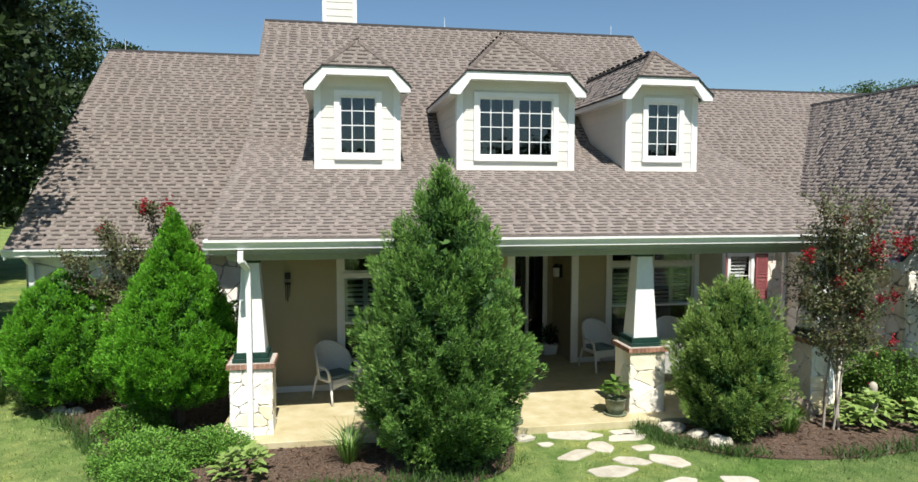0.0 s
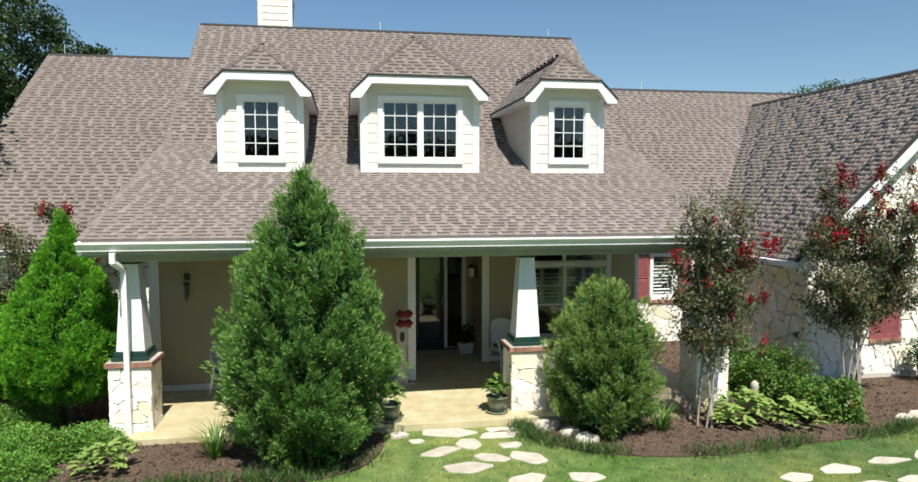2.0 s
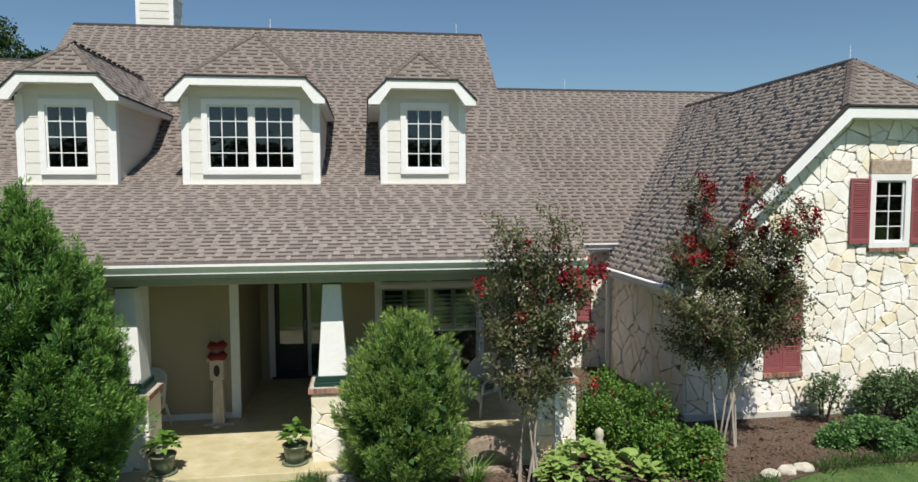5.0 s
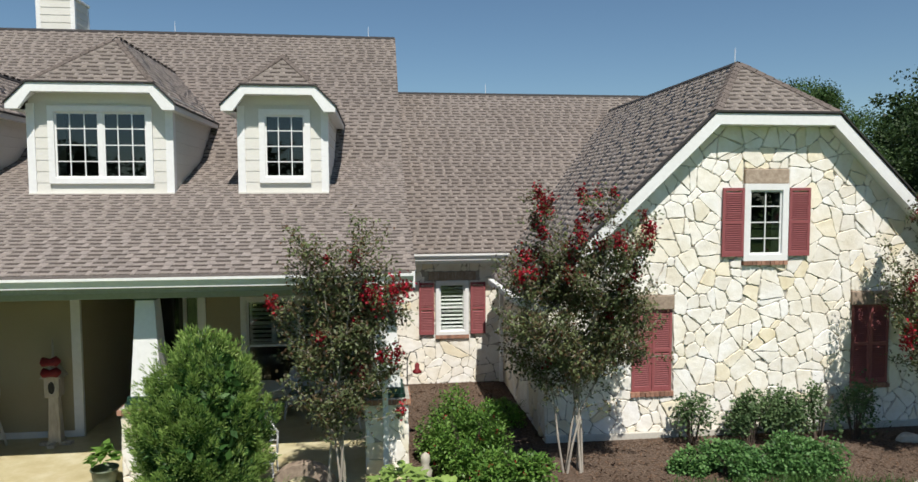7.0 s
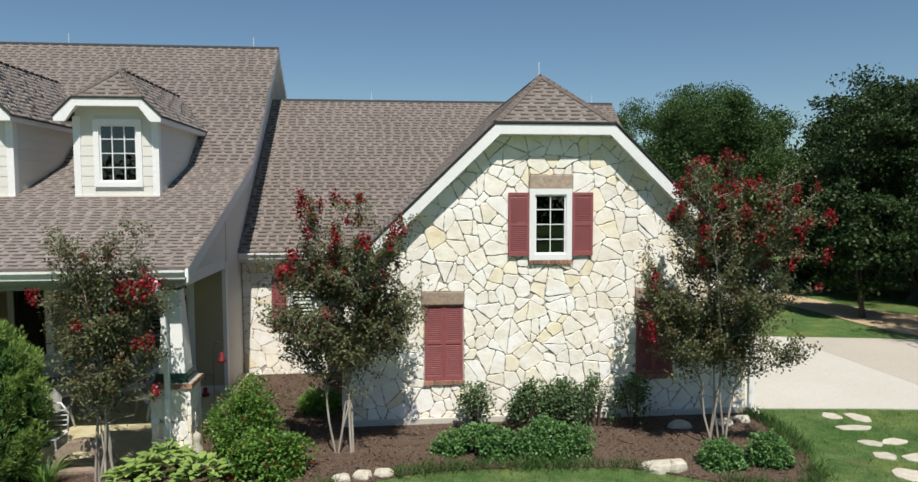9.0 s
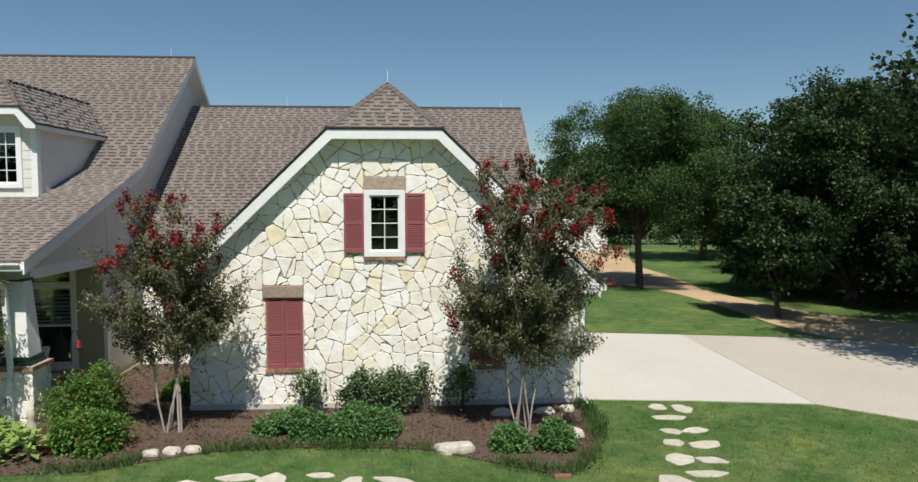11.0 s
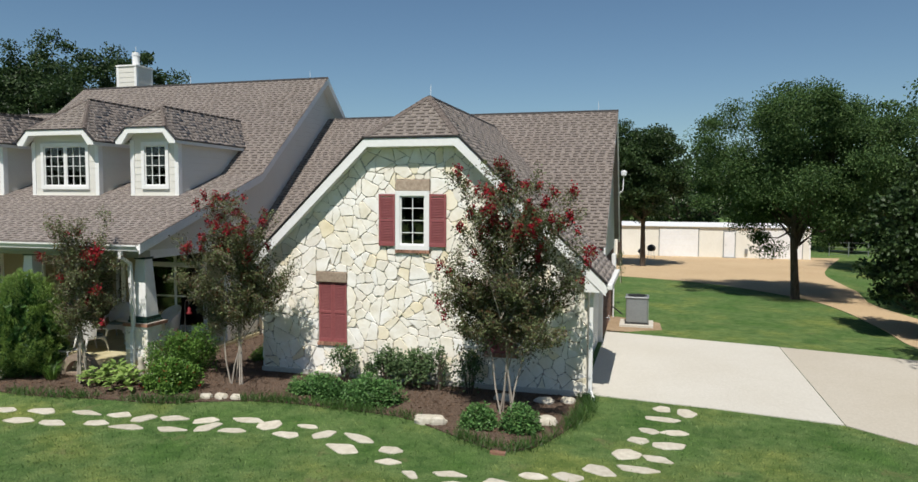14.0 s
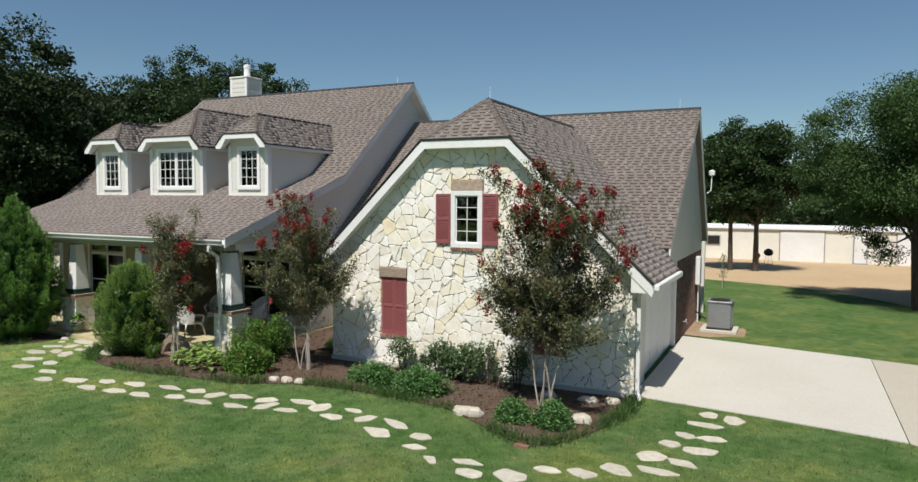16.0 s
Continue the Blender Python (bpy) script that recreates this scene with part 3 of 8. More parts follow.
for sx in (-1, 1):
    hip_caps(((GX + sx * HC, GF, GCLIP + 0.02), (GX, GPEAK, GRZ + 0.02)), 0.09, hip_deck)

# gutters, fascias and bargeboards
def gutter(x0, x1, y, z, axis="x"):
    prof = [(0.0, 0.0), (-0.078, 0.0), (-0.082, 0.028), (-0.10, 0.055), (-0.118, 0.092), (-0.135, 0.105), (-0.135, 0.138), (-0.112, 0.138), (-0.068, 0.02), (-0.02, 0.02), (-0.015, 0.12), (0.0, 0.12)]
    if axis == "x":
        return Geo().prism([(x0, y + a, z + b) for a, b in prof], (x1 - x0, 0, 0))
    return Geo().prism([(x0 - a * axis, y, z + b) for a, b in prof], (0, x1, 0))


part("gutter", gutter(MX0, MX1 - 0.02, EAVE_Y + 0.02, EAVE_Z - 0.17), M_WHITE, house, "white porch gutter")
part("fascia", Geo().box(MX0 + 0.02, MX1 - 0.02, EAVE_Y + 0.025, EAVE_Y + 0.07, EAVE_Z - 0.24, EAVE_Z - 0.02), M_SOFFIT, house, "sage painted porch fascia", bevel=0.004)
part("gutter", gutter(-6.2, MX0 + 0.1, 13.60, 2.36), M_WHITE, house)
part("gutter", gutter(8.32, 11.25, MID_Y - 0.02, MID_Z - 0.16), M_WHITE, house)
part("fascia", Geo().box(8.32, 11.2, MID_Y + 0.0, MID_Y + 0.05, MID_Z - 0.24, MID_Z - 0.03), M_WHITE, house)


def barge(p, q, drop=0.24, depth=0.045, nrm=(0, -1, 0)):
    d = Vector(nrm) * depth
    p, q = Vector(p), Vector(q)
    lo = Vector((0, 0, -drop))
    return Geo().prism([p, q, q + lo, p + lo], d)


# the front gable's white bargeboards, mitred at the clip
fy = GF + 0.03
zr = 0.03
top_run = [(GL + 0.02, gable_z(GL) - zr), (GX - HC + 0.02, GCLIP - zr), (GX + HC - 0.02, GCLIP - zr), (GR - 0.02, gable_z(GR) - zr)]
low_run = [(GL + 0.02, gable_z(GL) - zr - 0.24), (GX - HC + 0.095, GCLIP - 0.205), (GX + HC - 0.095, GCLIP - 0.205), (GR - 0.02, gable_z(GR) - zr - 0.24)]
for k, (nm, lab) in enumerate((("bargeboard", "white bargeboard"), ("fascia", "white fascia"), ("bargeboard", "white bargeboard"))):
    ring = [top_run[k], top_run[k + 1], low_run[k + 1], low_run[k]]
    part(nm, Geo().prism([(x, fy, z) for x, z in ring], (0, -0.047, 0)), M_WHITE, house, lab)


def drip(pts, y0, y1, t=0.032):
    """A dark metal drip edge that follows a run of points under the shingles."""
    g = Geo()
    for (xa, za), (xb, zb) in zip(pts, pts[1:]):
        g.hexa([(xa, y0, za), (xb, y0, zb), (xb, y1, zb), (xa, y1, za), (xa, y0, za + t), (xb, y0, zb + t), (xb, y1, zb + t), (xa, y1, za + t)])
    return g


part("drip_edge", drip([(GL - 0.01, gable_z(GL) - 0.02), (GX - HC, GCLIP - 0.012), (GX + HC, GCLIP - 0.012), (GR + 0.01, gable_z(GR) - 0.02)], GF - 0.045, GF + 0.05), M_RIDGE, house, "black drip edge")
# soffits under the gable's overhang
g = Geo()
for sx in (-1, 1):
    xa, xb = GX + sx * HC, GX + sx * (GR - GX - 0.05)
    za, zb = GCLIP - 0.24, gable_z(GR) + 0.05 * GS - 0.24
    g.prism([(xa, fy, za), (xb, fy, zb), (xb, WALL_G, zb), (xa, WALL_G, za)], (0, 0, -0.02))
g.box(GX - HC, GX + HC, fy, WALL_G, GCLIP - 0.215, GCLIP - 0.195)
part("soffit", g, M_WHITE, house)
# boxed eave returns on the right and left of the gable
for sx, xe in ((1, GR), (-1, GL)):
    z = gable_z(xe)
    g = Geo().prism([(xe, fy - 0.03, z - 0.02), (xe - sx * 0.45, fy - 0.03, z - 0.02 + 0.4), (xe - sx * 0.45, fy - 0.03, z - 0.20), (xe, fy - 0.03, z - 0.20)], (0, 0.40, 0))
    part("eave_return", g, M_WHITE, house, bevel=0.004)
    yb = valley_y(xe) if sx > 0 else valley_y(xe) - 0.1
    part("gutter", Geo().box(min(xe, xe + sx * 0.11), max(xe, xe + sx * 0.11), GF + 0.02, yb, z - 0.14, z - 0.02), M_WHITE, house, "white side gutter", bevel=0.02)
    part("soffit", Geo().box(min(xe, xe - sx * 0.5), max(xe, xe - sx * 0.5), fy + 0.3, yb, z - 0.20, z - 0.18), M_WHITE, house)

# main block's right rake: fascia boards, soffit and the siding under them
def rake(x, pts, drop, t, side):
    g = Geo()
    for (ya, za), (yb, zb) in zip(pts, pts[1:]):
        g.prism([(x, ya, za), (x, yb, zb), (x, yb, zb - drop), (x, ya, za - drop)], (side * t, 0, 0))
    return g


main_prof = [(EAVE_Y, EAVE_Z - 0.02), (KINK_Y, KINK_Z - 0.02), (RIDGE_Y, RIDGE_Z - 0.02), (25.1, 3.2)]
part("bargeboard", rake(MX1 - 0.037, main_prof, 0.22, 0.045, 1), M_WHITE, house, "white rake board", bevel=0.004)
part("bargeboard", rake(MX0 + 0.002, main_prof, 0.22, 0.045, 1), M_WHITE, house, "white rake board")
WX = 8.28
g = Geo()
for (ya, za), (yb, zb) in zip(main_prof, main_prof[1:]):
    g.prism([(WX, ya, za - 0.16), (WX, yb, zb - 0.16), (MX1 - 0.045, yb, zb - 0.16), (MX1 - 0.045, ya, za - 0.16)], (0, 0, -0.015))
part("soffit", g, M_WHITE, house)


def lap_boards(parent, x, t, side, y0, y1, low, high, material, lap=0.17, name="siding_board"):
    """Lap siding on a wall across x: boards between a floor line and the roof's profile, each one an object."""
    z = low
    while True:
        zt = z + lap
        span = high(z + lap * 0.5)
        if not span or span[1] - span[0] < 0.05:
            break
        a, b = max(span[0], y0), min(span[1], y1)
        if b - a > 0.05:
            s2 = high(zt) or span
            a2, b2 = max(s2[0], y0), min(s2[1], y1)
            if b2 - a2 < 0.03:
                a2, b2 = a, b
            s1 = high(z) or span
            a1, b1 = max(s1[0], y0), min(s1[1], y1)
            g = Geo().hexa([(x, a1, z), (x + side * t, a1, z), (x + side * t, b1, z), (x, b1, z), (x, a2, zt), (x + side * 0.004, a2, zt), (x + side * 0.004, b2, zt), (x, b2, zt)])
            part(name, g, material, parent)
        z = zt


def main_span(z):
    """Where the main roof's profile covers the height z, from front to back."""
    z += 0.2
    if z <= EAVE_Z:
        return (EAVE_Y, 25.0)
    if z <= KINK_Z:
        return (EAVE_Y + (z - EAVE_Z) / (KINK_Z - EAVE_Z) * (KINK_Y - EAVE_Y), 25.0)
    if z < RIDGE_Z:
        k = (z - KINK_Z) / (RIDGE_Z - KINK_Z)
        return (KINK_Y + k * (RIDGE_Y - KINK_Y), RIDGE_Y + (1 - k) * (25.0 - RIDGE_Y) * 0.75)
    return None


PW_L, PW_R = 12.4, 13.6                    # the porch's back walls
side_wall = part("side_wall", Geo().prism([(WX, PW_R + 0.05, GROUND), (WX, 24.2, GROUND), (WX, 24.2, 3.6), (WX, RIDGE_Y, RIDGE_Z - 0.2), (WX, KINK_Y, KINK_Z - 0.2), (WX, PW_R + 0.05, 3.85)], (-0.16, 0, 0)), M_SIDING, house, "cream lap-sided end wall")
lap_boards(side_wall, WX + 0.002, 0.016, 1, PW_R + 0.16, 24.0, 0.1, main_span, M_SIDING)
# the triangle of siding over the porch's end beam
porch_end = part("porch_end_wall", Geo().prism([(WX, 10.15, 2.62), (WX, PW_R + 0.05, 2.62), (WX, PW_R + 0.05, 3.83), (WX, 10.15, 2.74)], (-0.12, 0, 0)), M_SIDING, house)
lap_boards(porch_end, WX + 0.002, 0.016, 1, 10.3, PW_R + 0.05, 2.64, main_span, M_SIDING)
part("corner_board", Geo().box(WX - 0.05, WX + 0.03, PW_R - 0.01, PW_R + 0.14, GROUND + 0.05, 2.62), M_WHITE, house, bevel=0.005)
part("left_end_wall", Geo().prism([(-1.72, PW_L, GROUND), (-1.72, 24.2, GROUND), (-1.72, 24.2, 3.6), (-1.72, RIDGE_Y, RIDGE_Z - 0.2), (-1.72, KINK_Y, KINK_Z - 0.2), (-1.72, PW_L, 3.45)], (0.16, 0, 0)), M_SIDING, house)
part("back_wall", Geo().box(-6.0, 18.4, 24.2, 24.4, gz(24.2), 3.1), M_SIDING, house)

# porch: slab, beams, ceiling, back walls, entry
SLAB = -0.08
part("porch_floor", Geo().box(-1.95, 8.45, 9.87, 15.0, GROUND - 0.05, SLAB), M_PORCHFLOOR, house, "ochre-stained concrete porch floor", bevel=0.012)
part("porch_ceiling", Geo().box(-1.72, WX - 0.13, 10.12, 15.2, 2.70, 2.74), M_SOFFIT, house, "sage-painted porch ceiling")
part("porch_soffit", Geo().box(MX0 + 0.1, MX1 - 0.1, EAVE_Y + 0.07, 10.16, 2.64, 2.66), M_SOFFIT, house)
part("porch_beam", Geo().box(-1.75, 8.35, 10.16, 10.56, 2.555, 2.70), M_SOFFIT, house, "sage-painted porch beam", bevel=0.006)
part("porch_beam", Geo().box(8.02, 8.30, 10.56, PW_R, 2.50, 2.70), M_WHITE, house, bevel=0.006)
part("porch_beam", Geo().box(-1.72, -1.45, 10.56, PW_L, 2.50, 2.70), M_WHITE, house, bevel=0.006)

EX0, EX1, EY = 3.13, 4.76, 14.95
WIN_L = (-0.08, 1.58, 0.30, 2.45)
WIN_R = (5.62, 7.55, 0.25, 2.42)
front_wall(g := Geo(), -1.72, EX0, PW_L, PW_L + 0.18, SLAB, 2.70, [WIN_L])
part("porch_wall", g, M_STUCCO, house, "tan-painted porch wall")
front_wall(g := Geo(), EX1, WX, PW_R, PW_R + 0.18, SLAB, 2.70, [WIN_R])
part("porch_wall", g, M_STUCCO, house, "tan-painted porch wall")
part("entry_wall", Geo().box(EX0 - 0.16, EX0, PW_L + 0.18, EY, SLAB, 2.70), M_STUCCO, house)
part("entry_wall", Geo().box(EX1, EX1 + 0.16, PW_R + 0.18, EY, SLAB, 2.70), M_STUCCO, house)
DOOR = (3.36, 4.56, SLAB, 2.33)
front_wall(g := Geo(), EX0, EX1, EY, EY + 0.15, SLAB, 2.70, [DOOR])
part("entry_wall", g, M_STUCCO, house)
for x0, x1, y in ((EX0 - 0.12, EX0 + 0.03, PW_L - 0.025), (EX1 - 0.03, EX1 + 0.12, PW_R - 0.025), (-1.72, -1.55, PW_L - 0.025)):
    part("corner_board", Geo().box(x0, x1, y, y + 0.07, SLAB + 0.003, 2.70), M_WHITE, house, "white corner board", bevel=0.004)
for x0, x1, y in ((-1.55, EX0 - 0.12, PW_L), (EX1 + 0.12, WX - 0.05, PW_R)):
    part("baseboard", Geo().box(x0, x1, y - 0.02, y + 0.02, SLAB + 0.003, SLAB + 0.11), M_WHITE, house, bevel=0.004)

# front door: white frame, dark storm door and side light
door = part("front_door", Geo().box(3.42, 4.10, EY + 0.05, EY + 0.10, SLAB + 0.02, 2.24), M_DOOR, house, "dark front door behind a glass storm door")
g = Geo()
front_wall(g, 3.30, 4.62, EY - 0.03, EY + 0.03, SLAB, 2.40, [(3.42, 4.10, SLAB, 2.26), (4.17, 4.52, SLAB + 0.04, 2.26)])
part("door_frame", g, M_WHITE, door, "white door frame", bevel=0.004)
part("storm_glass", Geo().box(3.52, 4.0, EY + 0.028, EY + 0.034, 0.12, 2.14), M_GLASS, door)
part("side_light", Geo().box(4.17, 4.52, EY + 0.01, EY + 0.016, SLAB + 0.04, 2.26), M_GLASS, door)
part("kick_plate", Geo().box(3.45, 4.07, EY + 0.035, EY + 0.048, SLAB + 0.03, 0.10), M_BLACK, door)
part("door_handle", Geo().tube([(4.05, EY + 0.02, 0.92), (4.05, EY - 0.03, 0.95), (4.05, EY - 0.03, 1.10), (4.05, EY + 0.02, 1.13)], 0.012, 8), M_METAL, door, "steel door pull")
part("threshold", Geo().box(3.36, 4.56, EY - 0.10, EY + 0.04, SLAB, SLAB + 0.03), M_BLACK, door)
# added panel that darkens the view through the door glass
part("unlit_hall_panel", Geo().box(3.2, 4.7, EY + 1.4, EY + 1.5, SLAB, 2.5), M_DARKROOM, house)


def window(parent, x0, x1, z0, z1, y, cols, rows, trim=0.10, mullion=False, sill=True, name="window", proud=0.035, glass=None):
    """A window in a wall facing the front: trim, sash, muntin bars, panes; the bars cut each sash into cols x rows."""
    w = part(name, front_wall(Geo(), x0 - trim, x1 + trim, y - proud, y + 0.05, z0 - trim, z1 + trim, [(x0, x1, z0, z1)]), M_WHITE, parent, "white window trim", bevel=0.004) if name else parent
    if not name:
        part("window_frame", front_wall(Geo(), x0 - trim, x1 + trim, y - proud, y + 0.05, z0 - trim, z1 + trim, [(x0, x1, z0, z1)]), M_WHITE, parent, bevel=0.004)
    if sill:
        part("window_sill", Geo().box(x0 - trim - 0.02, x1 + trim + 0.02, y - proud - 0.035, y + 0.02, z0 - trim - 0.035, z0 - trim + 0.004), M_WHITE, w, bevel=0.005)
    sashes = [(x0, (x0 + x1) / 2 - 0.035), ((x0 + x1) / 2 + 0.035, x1)] if mullion else [(x0, x1)]
    if mullion:
        part("mullion", Geo().box((x0 + x1) / 2 - 0.035, (x0 + x1) / 2 + 0.035, y - 0.01, y + 0.045, z0, z1), M_WHITE, w, bevel=0.003)
    for a, b in sashes:
        part("sash", front_wall(Geo(), a, b, y + 0.005, y + 0.035, z0, z1, [(a + 0.028, b - 0.028, z0 + 0.03, z1 - 0.03)]), M_WHITE, w)
        pa = part("pane", Geo().box(a + 0.02, b - 0.02, y + 0.018, y + 0.022, z0 + 0.02, z1 - 0.02), glass or M_GLASS, w)
        pa.visible_shadow = False
        for i in range(1, cols):
            x = a + (b - a) * i / cols
            part("muntin", Geo().box(x - 0.0085, x + 0.0085, y + 0.008, y + 0.030, z0 + 0.03, z1 - 0.03), M_WHITE, w)
        for i in range(1, rows):
            z = z0 + (z1 - z0) * i / rows
            part("muntin", Geo().box(a + 0.028, b - 0.028, y + 0.009, y + 0.029, z - 0.0085, z + 0.0085), M_WHITE, w)
    return w


def plantation_blinds(w, x0, x1, z0, z1, y, leaves=2):
    """White louvred inside shutters: stiles and tilted slats."""
    n = leaves
    for i in range(n):
        a, b = x0 + (x1 - x0) * i / n, x0 + (x1 - x0) * (i + 1) / n
        part("blind_stile", front_wall(Geo(), a, b, y, y + 0.03, z0, z1, [(a + 0.045, b - 0.045, z0 + 0.05, (z0 + z1) / 2 - 0.03), (a + 0.045, b - 0.045, (z0 + z1) / 2 + 0.03, z1 - 0.05)]), M_WHITE, w)
        z = z0 + 0.09
        while z < z1 - 0.08:
            if abs(z - (z0 + z1) / 2) > 0.06:
                part("blind_slat", Geo().hexa([(a + 0.045, y - 0.01, z - 0.02), (b - 0.045, y - 0.01, z - 0.02), (b - 0.045, y + 0.04, z + 0.012), (a + 0.045, y + 0.04, z + 0.012),
                                               (a + 0.045, y - 0.01, z - 0.012), (b - 0.045, y - 0.01, z - 0.012), (b - 0.045, y + 0.04, z + 0.02), (a + 0.045, y + 0.04, z + 0.02)]), M_WHITE, w)
            z += 0.085


def porch_window(x0, x1, z0, z1, y, mull):
    zt = z1 - 0.36
    g = front_wall(Geo(), x0 - 0.11, x1 + 0.11, y - 0.03, y + 0.05, z0 - 0.10, z1 + 0.10, [(x0, x1, z0, zt - 0.07), (x0, x1, zt, z1)])
    w = part("porch_window", g, M_WHITE, house, "white-framed porch window with louvred blinds", bevel=0.004)
    part("window_sill", Geo().box(x0 - 0.14, x1 + 0.14, y - 0.07, y + 0.02, z0 - 0.14, z0 - 0.096), M_WHITE, w, bevel=0.005)
    edges = [x0 + (x1 - x0) * i / mull for i in range(mull + 1)]
    for a, b in zip(edges, edges[1:]):
        for za, zb in ((z0, zt - 0.07), (zt, z1)):
            part("sash", front_wall(Geo(), a, b, y + 0.01, y + 0.045, za, zb, [(a + 0.035, b - 0.035, za + 0.035, zb - 0.035)]), M_WHITE, w)
            part("pane", Geo().box(a + 0.03, b - 0.03, y + 0.024, y + 0.028, za + 0.03, zb - 0.03), M_CLEAR, w).visible_shadow = False
        part("meeting_rail", Geo().box(a + 0.03, b - 0.03, y + 0.012, y + 0.043, (z0 + zt) / 2 - 0.06, (z0 + zt) / 2 - 0.02), M_WHITE, w)
        plantation_blinds(w, a + 0.04, b - 0.04, (z0 + zt) / 2 - 0.04, zt - 0.10, y + 0.09, 2)
    # added near-black panel, so that the panes look into an unlit room
    part("unlit_room_panel", Geo().box(x0 - 0.3, x1 + 0.3, y + 0.9, y + 0.95, SLAB, 2.69), M_DARKROOM, house)


porch_window(*WIN_L, PW_L, 2)
porch_window(*WIN_R, PW_R, 2)


# stonework: irregular stones as the cells round scattered points
def half_plane(poly, px, py, nx, ny):
    """The part of a polygon on the side of a line where (p - (px, py)) . n <= 0."""
    out = []
    for (ax, ay), (bx, by) in zip(poly, poly[1:] + poly[:1]):
        da, db = (ax - px) * nx + (ay - py) * ny, (bx - px) * nx + (by - py) * ny
        if da <= 0:
            out.append((ax, ay))
        if da * db < 0:
            k = da / (da - db)
            out.append((ax + (bx - ax) * k, ay + (by - ay) * k))
    return out


def inset(poly, d):
    out = poly
    n = len(poly)
    area = sum(poly[i][0] * poly[(i + 1) % n][1] - poly[(i + 1) % n][0] * poly[i][1] for i in range(n))
    for i in range(n):
        (ax, ay), (bx, by) = poly[i], poly[(i + 1) % n]
        L = math.hypot(bx - ax, by - ay)
        if L < 1e-6:
            continue
        nx, ny = (by - ay) / L, -(bx - ax) / L
        if area < 0:
            nx, ny = -nx, -ny
        out = half_plane(out, ax - nx * d, ay - ny * d, nx, ny)
        if len(out) < 3:
            return []
    return out


SIZES = (0.45, 0.6, 0.75, 0.9, 1.05, 1.2)


def rubble(rng, outline, spacing, avoid=()):
    """Cells round scattered points, cut to a convex outline; avoid: rectangles kept clear."""
    xs, ys = [p[0] for p in outline], [p[1] for p in outline]
    pts, tries = [], 0
    while tries < 9000:
        tries += 1
        p = (rng.uniform(min(xs), max(xs)), rng.uniform(min(ys), max(ys)))
        r = spacing * rng.choice(SIZES)
        if all((p[0] - q[0]) ** 2 + ((p[1] - q[1]) * 1.15) ** 2 > ((r + q[2]) / 2) ** 2 for q in pts):
            pts.append((*p, r))
    cells = []
    for i, p in enumerate(pts):
        poly = list(outline)
        for j, q in enumerate(pts):
            if i == j:
                continue
            dx, dy = q[0] - p[0], q[1] - p[1]
            d = math.hypot(dx, dy)
            if d > 4.0 * spacing:
                continue
            k = 0.5 + 0.36 * (p[2] ** 2 - q[2] ** 2) / (d * d)
            k = min(max(k, 0.18), 0.82)
            poly = half_plane(poly, p[0] + dx * k, p[1] + dy * k, dx / d, dy / d)
            if len(poly) < 3:
                break
        if len(poly) < 3:
            continue
        parts = [poly]
        for xa, xb, ya, yb in avoid:
            nxt = []
            for c in parts:
                if max(v[0] for v in c) <= xa or min(v[0] for v in c) >= xb or max(v[1] for v in c) <= ya or min(v[1] for v in c) >= yb:
                    nxt.append(c)
                else:
                    mid = half_plane(c, xa, 0, -1, 0)
                    mid = half_plane(mid, xb, 0, 1, 0) if len(mid) > 2 else []
                    opts = [half_plane(c, xa, 0, 1, 0), half_plane(c, xb, 0, -1, 0)]
                    if len(mid) > 2:
                        opts += [half_plane(mid, 0, ya, 0, 1), half_plane(mid, 0, yb, 0, -1)]
                    nxt += [o for o in opts if len(o) > 2]
            parts = nxt
        for c in parts:
            # large cells break across their length into angular stones
            todo = [c]
            while todo:
                q = todo.pop()
                n = len(q)
                area = abs(sum(q[i][0] * q[(i + 1) % n][1] - q[(i + 1) % n][0] * q[i][1] for i in range(n))) / 2
                if area < (spacing ** 2) * rng.uniform(0.30, 0.95):
                    cells.append(q)
                    continue
                mx, my = sum(v[0] for v in q) / n, sum(v[1] for v in q) / n
                far = max(q, key=lambda v: (v[0] - mx) ** 2 + (v[1] - my) ** 2)
                a = math.atan2(far[1] - my, far[0] - mx) + rng.uniform(-0.55, 0.55)
                sh = rng.uniform(-0.18, 0.18) * math.sqrt(area)
                px, py = mx + math.cos(a) * sh, my + math.sin(a) * sh
                two = [half_plane(q, px, py, math.cos(a), math.sin(a)), half_plane(q, px, py, -math.cos(a), -math.sin(a))]
                todo += [h for h in two if len(h) > 2]
    return cells


